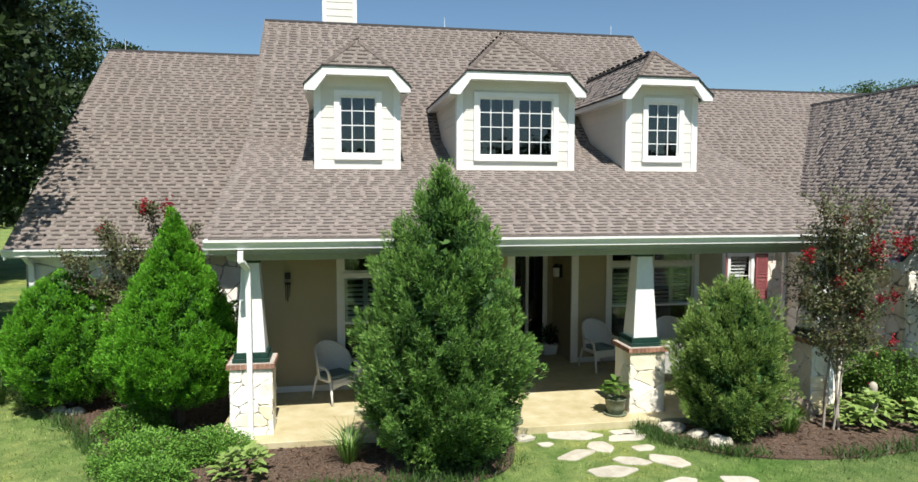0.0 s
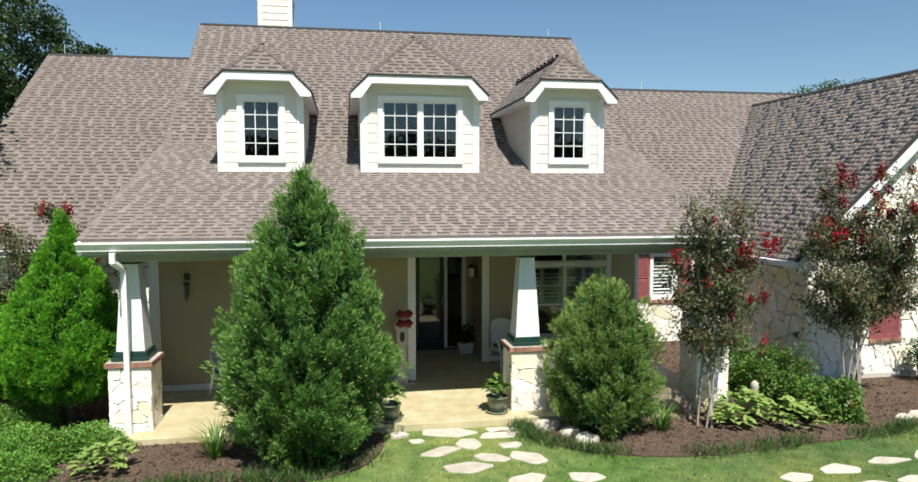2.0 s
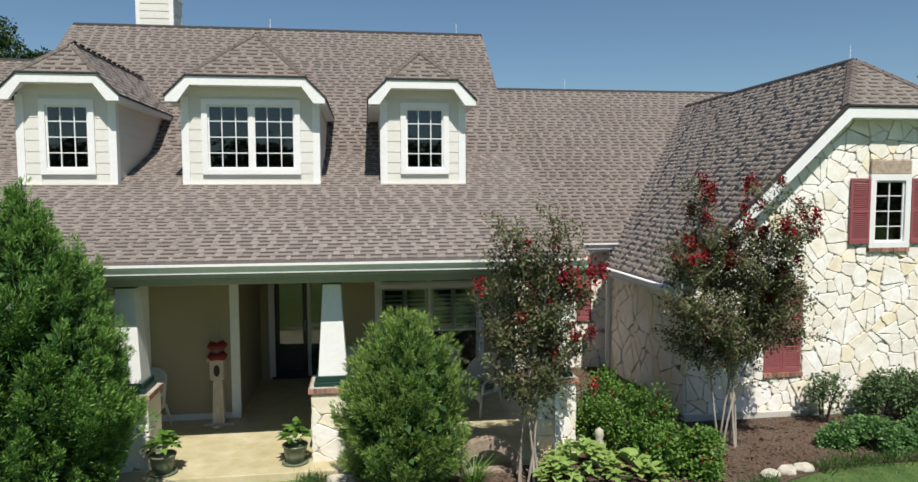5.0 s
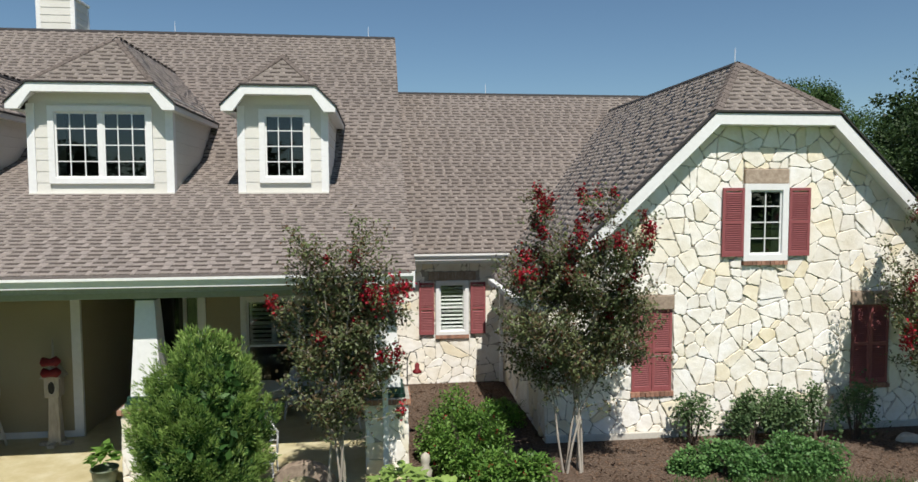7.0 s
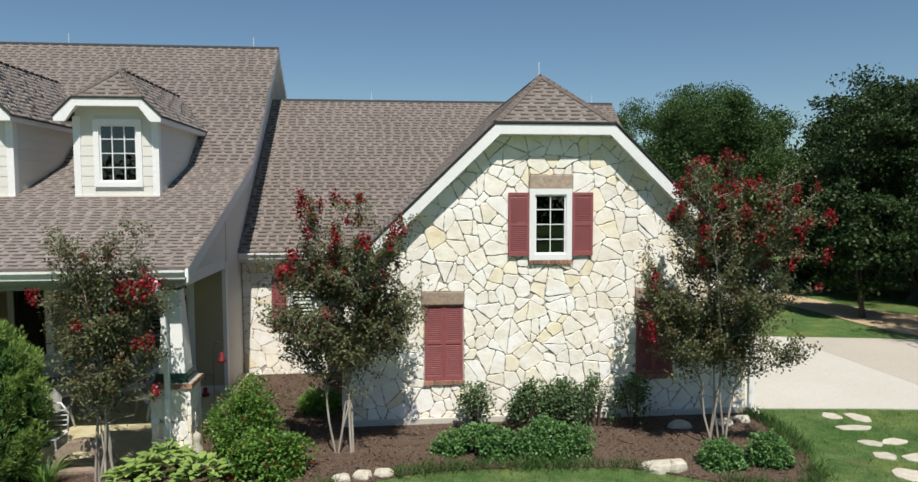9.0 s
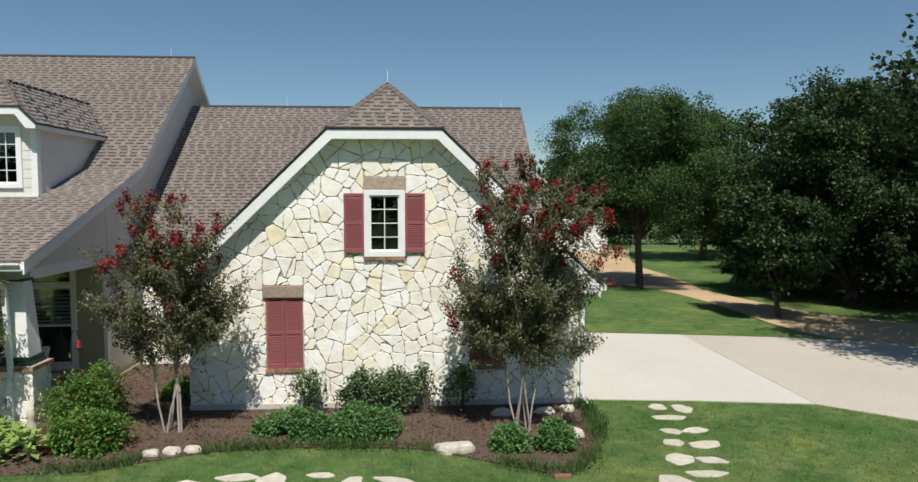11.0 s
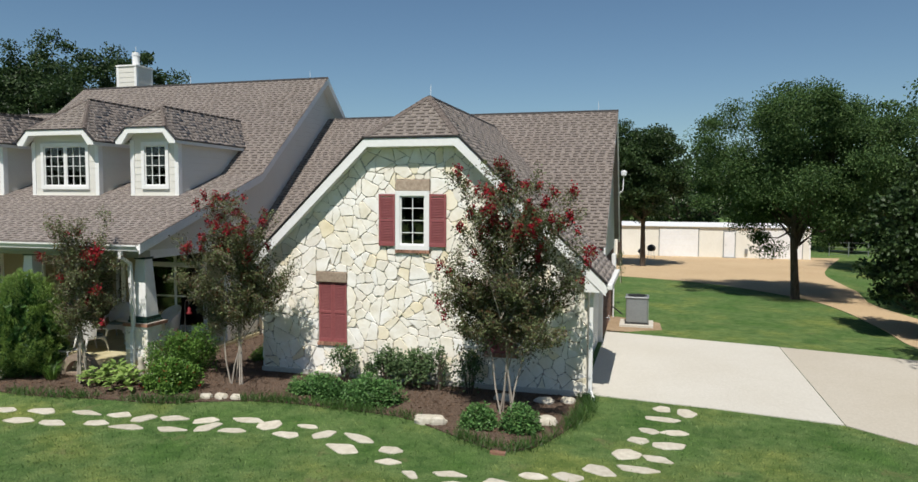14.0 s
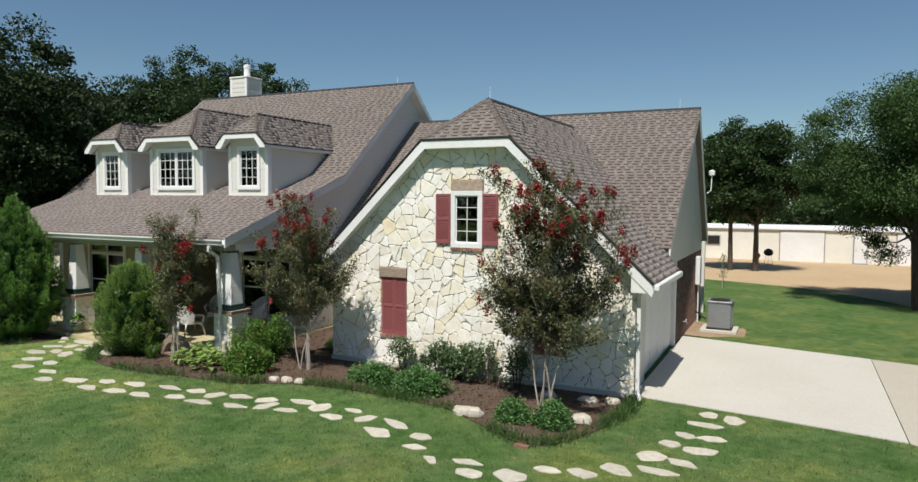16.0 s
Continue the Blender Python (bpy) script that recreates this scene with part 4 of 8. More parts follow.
def stone_geo(cell, rng, to3, joint=0.016, depth=0.05):
    """One stone: a worn block with chamfered arrises. to3 maps (u, v, outward) to the world."""
    base = inset(cell, joint * rng.uniform(0.7, 1.3))
    if len(base) < 3:
        return None
    a = abs(sum(base[i][0] * base[(i + 1) % len(base)][1] - base[(i + 1) % len(base)][0] * base[i][1] for i in range(len(base)))) / 2
    if a < 0.004:
        return None
    d = depth * rng.uniform(0.7, 1.35)
    # knock the sharp corners off
    turn = 1 if sum(base[i][0] * base[(i + 1) % len(base)][1] - base[(i + 1) % len(base)][0] * base[i][1] for i in range(len(base))) > 0 else -1
    n = len(base)
    ring = []
    for i in range(n):
        p, c, q = base[i - 1], base[i], base[(i + 1) % n]
        for e in (p, q):
            L = math.hypot(e[0] - c[0], e[1] - c[1])
            k = min(0.24, rng.uniform(0.012, 0.042) / max(L, 1e-4))
            ring.append((c[0] + (e[0] - c[0]) * k, c[1] + (e[1] - c[1]) * k))
        L = math.hypot(q[0] - c[0], q[1] - c[1])
        if L > 0.10:
            # rough-broken edges
            for f in ((0.5,) if L < 0.16 else (0.34, 0.66) if L < 0.32 else (0.24, 0.42, 0.6, 0.78)):
                w = rng.uniform(-0.010, 0.013)
                ring.append((c[0] + (q[0] - c[0]) * f + (c[1] - q[1]) / L * w * turn, c[1] + (q[1] - c[1]) * f + (q[0] - c[0]) / L * w * turn))
    cx, cy = sum(p[0] for p in ring) / len(ring), sum(p[1] for p in ring) / len(ring)
    s = 1 - min(0.15, 0.011 / math.sqrt(a) * 1.6)
    tilt = (rng.uniform(-0.02, 0.02), rng.uniform(-0.02, 0.02))
    m = len(ring)
    g = Geo()
    g.v += [to3(x, y, -0.03) for x, y in ring]
    g.v += [to3(x, y, d * 0.72) for x, y in ring]
    g.v += [to3(cx + (x - cx) * s, cy + (y - cy) * s, d + (x - cx) * tilt[0] + (y - cy) * tilt[1]) for x, y in ring]
    for k in range(2):
        g.f += [(k * m + i, k * m + (i + 1) % m, (k + 1) * m + (i + 1) % m, (k + 1) * m + i) for i in range(m)]
    g.f.append(tuple(range(2 * m, 3 * m)))
    return g


def stone_face(parent, rng, outline, spacing, to3, avoid=(), depth=0.05, joined=False, joint=0.016):
    """Lays stones on a face; joined: one mesh for faces that stay far off or hidden."""
    if joined:
        every = Geo()
        for c in rubble(rng, outline, spacing, avoid):
            g = stone_geo(c, rng, to3, joint, depth)
            if g:
                i = len(every.v)
                every.v += g.v
                every.f += [tuple(i + k for k in f) for f in g.f]
        return tagged(part("stones", every, M_STONE_JOIN, parent), kind="stuff")
    rest, count = Geo(), 0
    for c in sorted(rubble(rng, outline, spacing, avoid), key=lambda q: -abs(sum(q[i][0] * q[(i + 1) % len(q)][1] - q[(i + 1) % len(q)][0] * q[i][1] for i in range(len(q))))):
        g = stone_geo(c, rng, to3, joint, depth)
        if g and count < 300:
            part("stone", g, M_STONE, parent)
            count += 1
        elif g:
            i = len(rest.v)
            rest.v += g.v
            rest.f += [tuple(i + k for k in f) for f in g.f]
    if rest.v:
        tagged(part("small_stone_fill", rest, M_STONE_JOIN, parent), kind="stuff")


# the front gable's stone wall
SHUT1 = (12.33, 13.03, 0.62, 2.02)         # closed shutters, low left
SHUT2 = (16.33, 17.03, 0.62, 2.02)         # closed shutters, low right
GWIN = (14.36, 14.94, 2.93, 4.02)          # the upper window
WXL, WXR = 10.86, 18.52
gout = [(WXL, GROUND - 0.05), (WXR, GROUND - 0.05), (WXR, gable_z(WXR) - 0.2), (GX + HC, GCLIP - 0.2), (GX - HC, GCLIP - 0.2), (WXL, gable_z(WXL) - 0.2)]
g = front_wall(Geo(), WXL, WXR, WALL_G + 0.02, WALL_G + 0.28, GROUND - 0.05, 2.3, [SHUT1, SHUT2])
g.prism([(WXL, WALL_G + 0.02, 2.3), (GWIN[0], WALL_G + 0.02, 2.3), (GWIN[0], WALL_G + 0.02, GCLIP - 0.2), (GX - HC, WALL_G + 0.02, GCLIP - 0.2), (WXL, WALL_G + 0.02, gable_z(WXL) - 0.2)], (0, 0.26, 0))
g.prism([(GWIN[1], WALL_G + 0.02, 2.3), (WXR, WALL_G + 0.02, 2.3), (WXR, WALL_G + 0.02, gable_z(WXR) - 0.2), (GX + HC, WALL_G + 0.02, GCLIP - 0.2), (GWIN[1], WALL_G + 0.02, GCLIP - 0.2)], (0, 0.26, 0))
g.box(GWIN[0], GWIN[1], WALL_G + 0.02, WALL_G + 0.28, 2.3, GWIN[2])
g.box(GWIN[0], GWIN[1], WALL_G + 0.02, WALL_G + 0.28, GWIN[3], GCLIP - 0.2)
gable_wall = part("gable_wall", g, M_MORTAR, house, "white limestone rubble gable wall with dark joints")
LINT = [(SHUT1[0] - 0.06, SHUT1[1] + 0.02, 2.02, 2.26), (SHUT2[0] - 0.05, SHUT2[1] + 0.03, 2.02, 2.26), (14.26, 15.05, 4.13, 4.38)]
keep = [(s[0] - 0.015, s[1] + 0.015, s[2] - 0.09, s[3] + 0.01) for s in (SHUT1, SHUT2)] + [(l[0], l[1], l[2] - 0.01, l[3]) for l in LINT] + [(14.24, 15.06, 2.75, 4.14)]
stone_face(gable_wall, random.Random(11), gout, 0.43, lambda u, v, d: (u, WALL_G + 0.02 - d, v), keep, 0.030, joint=0.005)
part("foundation_ledge", Geo().box(WXL - 0.03, WXR + 0.03, WALL_G - 0.06, WALL_G + 0.05, GROUND - 0.05, GROUND + 0.13), M_CONCRETE, house, "pale concrete foundation ledge", bevel=0.012)
for l in LINT:
    part("lintel", Geo().box(l[0], l[1], WALL_G - 0.045, WALL_G + 0.1, l[2], l[3]), M_LINTEL, house, "brown stone lintel", bevel=0.015)


def shutter(x0, x1, z0, z1, y, t=0.035):
    """A louvred shutter: stiles, rails and slats."""
    s = part("shutter", front_wall(Geo(), x0, x1, y - t, y, z0, z1, [(x0 + 0.045, x1 - 0.045, z0 + 0.08, (z0 + z1) / 2 - 0.03), (x0 + 0.045, x1 - 0.045, (z0 + z1) / 2 + 0.03, z1 - 0.05)]), M_SHUTTER, house, "dusty red louvred shutter", bevel=0.003)
    z = z0 + 0.10
    while z < z1 - 0.07:
        if abs(z - (z0 + z1) / 2) > 0.045:
            part("slat", Geo().hexa([(x0 + 0.043, y - t + 0.002, z - 0.018), (x1 - 0.043, y - t + 0.002, z - 0.018), (x1 - 0.043, y - 0.003, z + 0.008), (x0 + 0.043, y - 0.003, z + 0.008),
                                     (x0 + 0.043, y - t + 0.002, z - 0.010), (x1 - 0.043, y - t + 0.002, z - 0.010), (x1 - 0.043, y - 0.003, z + 0.016), (x0 + 0.043, y - 0.003, z + 0.016)]), M_SHUTTER, s)
        z += 0.036
    return s


def brick_row(parent, x0, x1, y0, y1, z0, z1, n, material=None):
    w = (x1 - x0) / n
    me = Geo().box(0.004, w - 0.004, 0, y1 - y0, 0, z1 - z0).mesh("brick")
    me.materials.append(material or M_BRICK_OB)
    for i in range(n):
        piece("brick", me, Matrix.Translation((x0 + w * i, y0 + 0.004 * (i % 3), z0)), parent)


for s in (SHUT1, SHUT2):
    xm = (s[0] + s[1]) / 2
    for a, b in ((s[0], xm - 0.003), (xm + 0.003, s[1])):
        shutter(a, b, s[2], s[3], WALL_G + 0.035)
    sill = part("brick_sill", Geo().box(s[0] - 0.02, s[1] + 0.02, WALL_G - 0.02, WALL_G + 0.1, s[2] - 0.075, s[2] - 0.008), M_MORTAR, house)
    brick_row(sill, s[0] - 0.03, s[1] + 0.03, WALL_G - 0.05, WALL_G + 0.05, s[2] - 0.08, s[2] - 0.004, 9)
    part("recess_back", Geo().box(s[0], s[1], WALL_G + 0.05, WALL_G + 0.07, s[2], s[3]), M_SHUTTER, house)
window(house, GWIN[0], GWIN[1], GWIN[2], GWIN[3], WALL_G - 0.02, 2, 4, 0.11, sill=False)
sill = part("brick_sill", Geo().box(14.26, 15.04, WALL_G - 0.03, WALL_G + 0.06, 2.755, 2.815), M_MORTAR, house)
brick_row(sill, 14.25, 15.05, WALL_G - 0.065, WALL_G + 0.03, 2.75, 2.82, 10)
shutter(13.86, 14.245, 2.90, 4.06, WALL_G - 0.03)
shutter(15.055, 15.44, 2.90, 4.06, WALL_G - 0.03)
part("unlit_room_panel", Geo().box(13.9, 15.4, WALL_G + 0.9, WALL_G + 0.95, 2.5, 4.6), M_DARKROOM, house)

# the gable wing's left side wall, in stone, and the middle wall with its small window
MW = 15.2
left_wing_wall = part("wing_side_wall", Geo().box(WXL, WXL + 0.24, WALL_G + 0.02, MW, GROUND - 0.05, 2.46), M_MORTAR, house, "limestone side wall")
stone_face(left_wing_wall, random.Random(12), [(WALL_G, GROUND - 0.05), (MW, GROUND - 0.05), (MW, 2.44), (WALL_G, 2.44)], 0.6, lambda u, v, d: (WXL - d, u, v), (), 0.035, joint=0.008)
SWIN = (9.42, 9.98, 0.98, 2.02)
g = front_wall(Geo(), WX, WXL, MW + 0.02, MW + 0.26, GROUND - 0.05, 2.62, [SWIN])
mid_wall = part("middle_wall", g, M_MORTAR, house, "white limestone wall")
stone_face(mid_wall, random.Random(13), [(WX + 0.02, GROUND - 0.05), (WXL, GROUND - 0.05), (WXL, 2.60), (WX + 0.02, 2.60)], 0.46, lambda u, v, d: (u, MW + 0.02 - d, v), [(SWIN[0] - 0.1, SWIN[1] + 0.1, SWIN[2] - 0.16, SWIN[3] + 0.1), (9.1, 10.3, 2.10, 2.30)], 0.024, joint=0.004)
window(house, *SWIN, MW - 0.01, 1, 2, 0.08, sill=False, glass=M_CLEAR)
w = part("window_blind", Geo().box(SWIN[0], SWIN[1], MW + 0.11, MW + 0.112, SWIN[2], SWIN[2] + 0.01), M_WHITE, house)
plantation_blinds(w, SWIN[0], SWIN[1], SWIN[2], SWIN[3], MW + 0.06, 1)
sill = part("brick_sill", Geo().box(9.34, 10.06, MW - 0.03, MW + 0.06, 0.83, 0.89), M_MORTAR, house)
brick_row(sill, 9.33, 10.07, MW - 0.06, MW + 0.03, 0.825, 0.895, 9)
head = part("brick_lintel", Geo().box(9.2, 10.2, MW - 0.01, MW + 0.06, 2.12, 2.28), M_MORTAR, house)
brick_row(head, 9.18, 10.22, MW - 0.035, MW + 0.03, 2.11, 2.29, 14, M_LINTEL)
shutter(8.97, 9.30, 0.92, 2.06, MW - 0.03)
shutter(10.10, 10.43, 0.92, 2.06, MW - 0.03)
part("unlit_room_panel", Geo().box(8.8, 10.6, MW + 0.9, MW + 0.95, 0, 2.6), M_DARKROOM, house)
part("soffit", Geo().box(WX, WXL + 0.3, MID_Y + 0.05, MW + 0.02, MID_Z - 0.22, MID_Z - 0.20), M_WHITE, house)

# right-hand end: garage door bay, brick, and siding in the gable over them
RW = 18.42
g = Geo()
g.box(RW - 0.2, RW, WALL_G + 0.28, 13.0, gz(12), 2.2)
g.box(RW - 0.2, RW, 12.9, 17.3, 1.98, 2.25)
g.box(RW - 0.2, RW, 17.15, 17.3, gz(17), 2.25)
part("garage_side_wall", g, M_SIDING, house)
gd = part("garage_door", Geo().box(RW - 0.16, RW - 0.10, 13.0, 17.15, gz(15) + 0.01, 1.98), M_WHITE, house, "white sectional garage door")
for k in range(4):
    z = gz(15) + 0.03 + k * 0.54
    for j in range(4):
        part("door_panel", Geo().box(RW - 0.10, RW - 0.094, 13.08 + j * 1.02, 13.98 + j * 1.02, z + 0.06, z + 0.46), M_WHITE, gd, bevel=0.004)
part("jamb", Geo().box(RW - 0.12, RW + 0.02, 17.16, 17.30, gz(17), 2.2), M_WHITE, house, bevel=0.004)
brick_wall = part("brick_wall", Geo().box(RW - 0.22, RW - 0.02, 17.3, 23.0, gz(23), 2.22), M_MORTAR, house, "brown brick side wall")
V, F = [], []
z, row = gz(20) - 0.02, 0
base = Vector(house.location)
while z < 2.18:
    y = 17.3 - (0.11 if row % 2 else 0.0)
    while y < 23.0:
        a, b = max(y, 17.302), min(y + 0.205, 23.0)
        if b - a > 0.03:
            i = len(V)
            x1 = RW + random.uniform(-0.002, 0.003)
            V += [(q[0] - base.x, q[1] - base.y, q[2] - base.z) for q in ((RW - 0.03, a, z), (x1, a, z), (x1, b, z), (RW - 0.03, b, z), (RW - 0.03, a, z + 0.06), (x1, a, z + 0.06), (x1, b, z + 0.06), (RW - 0.03, b, z + 0.06))]
            F += [(i + 1, i + 2, i + 6, i + 5), (i + 4, i + 5, i + 6, i + 7), (i, i + 1, i + 5, i + 4), (i + 2, i + 3, i + 7, i + 6)]
        y += 0.215
    z += 0.071
    row += 1
bricks = new("bricks", array_mesh("bricks", V, F, (M_BRICK,)))
bricks.parent = brick_wall
tagged(bricks, kind="stuff")


def mid_span(z):
    z += 0.16
    if z >= MID_RZ:
        return None
    k = (z - MID_Z) / (MID_RZ - MID_Z)
    return (MID_Y + k * (MID_RY - MID_Y), 23.0 - k * (23.0 - MID_RY))


end_gable = part("end_gable", Geo().prism([(RW, 14.6, 2.22), (RW, 22.95, 2.22), (RW, MID_RY, MID_RZ - 0.16)], (-0.16, 0, 0)), M_SIDING, house, "cream lap-sided gable end")
lap_boards(end_gable, RW + 0.002, 0.016, 1, 14.5, 22.9, 2.22, mid_span, M_SIDING)
part("bargeboard", rake(18.595, [(MID_Y, MID_Z - 0.02), (MID_RY, MID_RZ - 0.02), (23.0, 2.55)], 0.16, 0.04, 1), M_WHITE, house, "white rake board")

# left wing: stone front wall with white corner and gutter pipe
lw = part("left_wing_wall", Geo().box(-6.0, -1.72, 14.0, 14.25, GROUND - 0.05, 2.45), M_MORTAR, house, "white limestone wall of the left wing")
stone_face(lw, random.Random(14), [(-5.95, GROUND - 0.05), (-1.75, GROUND - 0.05), (-1.75, 2.44), (-5.95, 2.44)], 0.62, lambda u, v, d: (u, 14.0 - d, v), (), 0.035, joint=0.008)
part("left_wing_end", Geo().prism([(-5.98, 14.0, GROUND), (-5.98, 25.5, GROUND), (-5.98, 25.5, 3.0), (-5.98, 20.1, 7.2), (-5.98, 14.0, 2.45)], (0.15, 0, 0)), M_SIDING, house)
part("bargeboard", rake(-6.215, [(13.62, 2.48), (20.1, 7.40), (26.0, 2.9)], 0.18, 0.04, 1), M_WHITE, house)
part("soffit", Geo().box(-6.15, -1.9, 13.65, 14.0, 2.33, 2.35), M_WHITE, house)


# dormers
def dormer(x0, x1, z_low, wx0, wx1, wz0, wz1, fx, zr, yr, mull):
    """A dormer: sided front and cheeks, white corner boards, clipped-gable hood, hipped roof."""
    y = 13.07
    zt = 5.55
    ztop = 5.70
    body = Geo()
    front_wall(body, x0, x1, y, y + 0.12, z_low - 0.25, ztop, [(wx0, wx1, wz0, wz1)])
    yb = KINK_Y + (ztop - KINK_Z) / (RIDGE_Z - KINK_Z) * (RIDGE_Y - KINK_Y) + 0.2
    for x in (x0, x1 - 0.12):
        body.box(x, x + 0.12, y + 0.12, yb, 3.8, ztop)
    d = part("dormer", body, M_SIDING, house, "cream-sided dormer with white trim and a gridded window")
    # front boards between the corner boards
    lap, z = 0.195, z_low
    while z < 5.62:
        zt2 = min(z + lap, 5.66)
        for a, b in ((x0 + 0.1, wx0 - 0.1), (wx1 + 0.1, x1 - 0.1)) if z < wz1 + 0.08 and zt2 > wz0 - 0.10 else ((x0 + 0.1, x1 - 0.1),):
            part("siding_board", Geo().hexa([(a, y - 0.013, z), (b, y - 0.013, z), (b, y, z), (a, y, z), (a, y - 0.006, zt2), (b, y - 0.006, zt2), (b, y, zt2), (a, y, zt2)]), M_SIDING, d)
        z += lap

    def cheek(zz):
        zz -= 0.02
        ya = y + 0.1
        if zz < 3.9:
            return None
        yk = EAVE_Y + (zz - EAVE_Z) / (KINK_Z - EAVE_Z) * (KINK_Y - EAVE_Y) if zz < KINK_Z else KINK_Y + (zz - KINK_Z) / (RIDGE_Z - KINK_Z) * (RIDGE_Y - KINK_Y)
        return (ya, yk + 0.1) if zz < 5.62 else None

    lap_boards(d, x0 - 0.002, 0.016, -1, y + 0.08, 30, 3.95, cheek, M_SIDING, 0.195)
    lap_boards(d, x1 + 0.002, 0.016, 1, y + 0.08, 30, 3.95, cheek, M_SIDING, 0.195)
    for a, s in ((x0, -1), (x1, 1)):
        part("corner_board", Geo().box(min(a - 0.1 * s, a + 0.03 * s), max(a - 0.1 * s, a + 0.03 * s), y - 0.035, y + 0.12, z_low - 0.08, 5.55), M_WHITE, d, bevel=0.004)
    part("sill_flashing", Geo().box(x0 - 0.03, x1 + 0.03, y - 0.05, y + 0.02, z_low - 0.12, z_low + 0.02), M_SIDING, d, bevel=0.004)
    window(d, wx0, wx1, wz0, wz1, y - 0.02, 3, 4, 0.105, mull, False, "")
    part("unlit_room_panel", Geo().box(x0 + 0.12, x1 - 0.12, y + 1.1, y + 1.15, 3.95, 5.7), M_DARKROOM, d)
    part("frieze_board", Geo().box(x0 + 0.02, x1 - 0.02, y - 0.012, y + 0.03, 5.60, 5.745), M_SIDING, d)
    # hood: a white board that slopes at both ends
    f0, f1 = fx
    yf = 12.76
    xm = (x0 + x1) / 2
    ca, cb = f0 + 0.34, f1 - 0.34
    low, top = 5.52, 5.86
    th = 0.15
    hood = Geo()
    yf -= 0.03
    hood.prism([(ca, yf, top), (cb, yf, top), (cb - 0.07, yf, top - th), (ca + 0.07, yf, top - th)], (0, 0.08, 0))
    hood.prism([(f0, yf, low), (ca, yf, top), (ca + 0.07, yf, top - th), (f0 + 0.20, yf, low - 0.10), (f0, yf, low - 0.10)], (0, 0.08, 0))
    hood.prism([(cb, yf, top), (f1, yf, low), (f1, yf, low - 0.10), (f1 - 0.20, yf, low - 0.10), (cb - 0.07, yf, top - th)], (0, 0.08, 0))
    yf += 0.03
    part("hood_board", hood, M_WHITE, d, "white clipped-gable hood board", bevel=0.004)
    part("drip_edge", drip([(f0 - 0.02, low - 0.012), (ca, top + 0.004), (cb, top + 0.004), (f1 + 0.02, low - 0.012)], yf - 0.055, yf + 0.05, 0.028), M_RIDGE, d, "black drip edge")
    for a in (f0 - 0.02, f1 + 0.004):
        part("drip_edge", Geo().box(a, a + 0.016, yf + 0.05, KINK_Y + (low - KINK_Z) / (RIDGE_Z - KINK_Z) * (RIDGE_Y - KINK_Y), low - 0.012, low + 0.02), M_RIDGE, d)
    s = Geo()
    yb2 = KINK_Y + (low - KINK_Z) / (RIDGE_Z - KINK_Z) * (RIDGE_Y - KINK_Y) + 0.05
    s.prism([(ca + 0.02, yf + 0.05, top - th + 0.04), (cb - 0.02, yf + 0.05, top - th + 0.04), (cb - 0.02, y, top - th + 0.04), (ca + 0.02, y, top - th + 0.04)], (0, 0, -0.02))
    for q, c in ((f0 + 0.02, ca), (f1 - 0.02, cb)):
        s.prism([(q, yf + 0.05, low - 0.05), (c, yf + 0.05, top - th + 0.03), (c, y, top - th + 0.03), (q, y, low - 0.05)], (0, 0, -0.02))
    part("hood_soffit", s, M_WHITE, d)
    for a, s in ((f0, 1), (f1, -1)):
        part("eave_board", Geo().prism([(a, yf + 0.05, low - 0.10), (a, yb2, low - 0.10), (a, yb2 - 0.02, low + 0.02), (a, yf + 0.05, low + 0.02)], (s * 0.04, 0, 0)), M_WHITE, d)
        wall_x = x0 if s > 0 else x1
        part("eave_soffit", Geo().box(min(a + s * 0.03, wall_x), max(a + s * 0.03, wall_x), yf + 0.3, yb2, low - 0.09, low - 0.075), M_WHITE, d)
    # roof: two slopes and a small front hip
    yr2 = KINK_Y + (zr - KINK_Z) / (RIDGE_Z - KINK_Z) * (RIDGE_Y - KINK_Y) + 0.1
    e = 0.0
    left = [(f0 - e, yf - e, low + 0.01), (ca - e, yf - e, top + 0.02), (xm, yr, zr), (xm, yr2, zr), (f0 - e, yb2 + 0.1, low + 0.01)]
    right = [(f1 + e, yf - e, low + 0.01), (cb + e, yf - e, top + 0.02), (xm, yr, zr), (xm, yr2, zr), (f1 + e, yb2 + 0.1, low + 0.01)]
    return d, left, right, [(ca - e, yf - e, top + 0.02), (cb + e, yf - e, top + 0.02), (xm, yr, zr)]


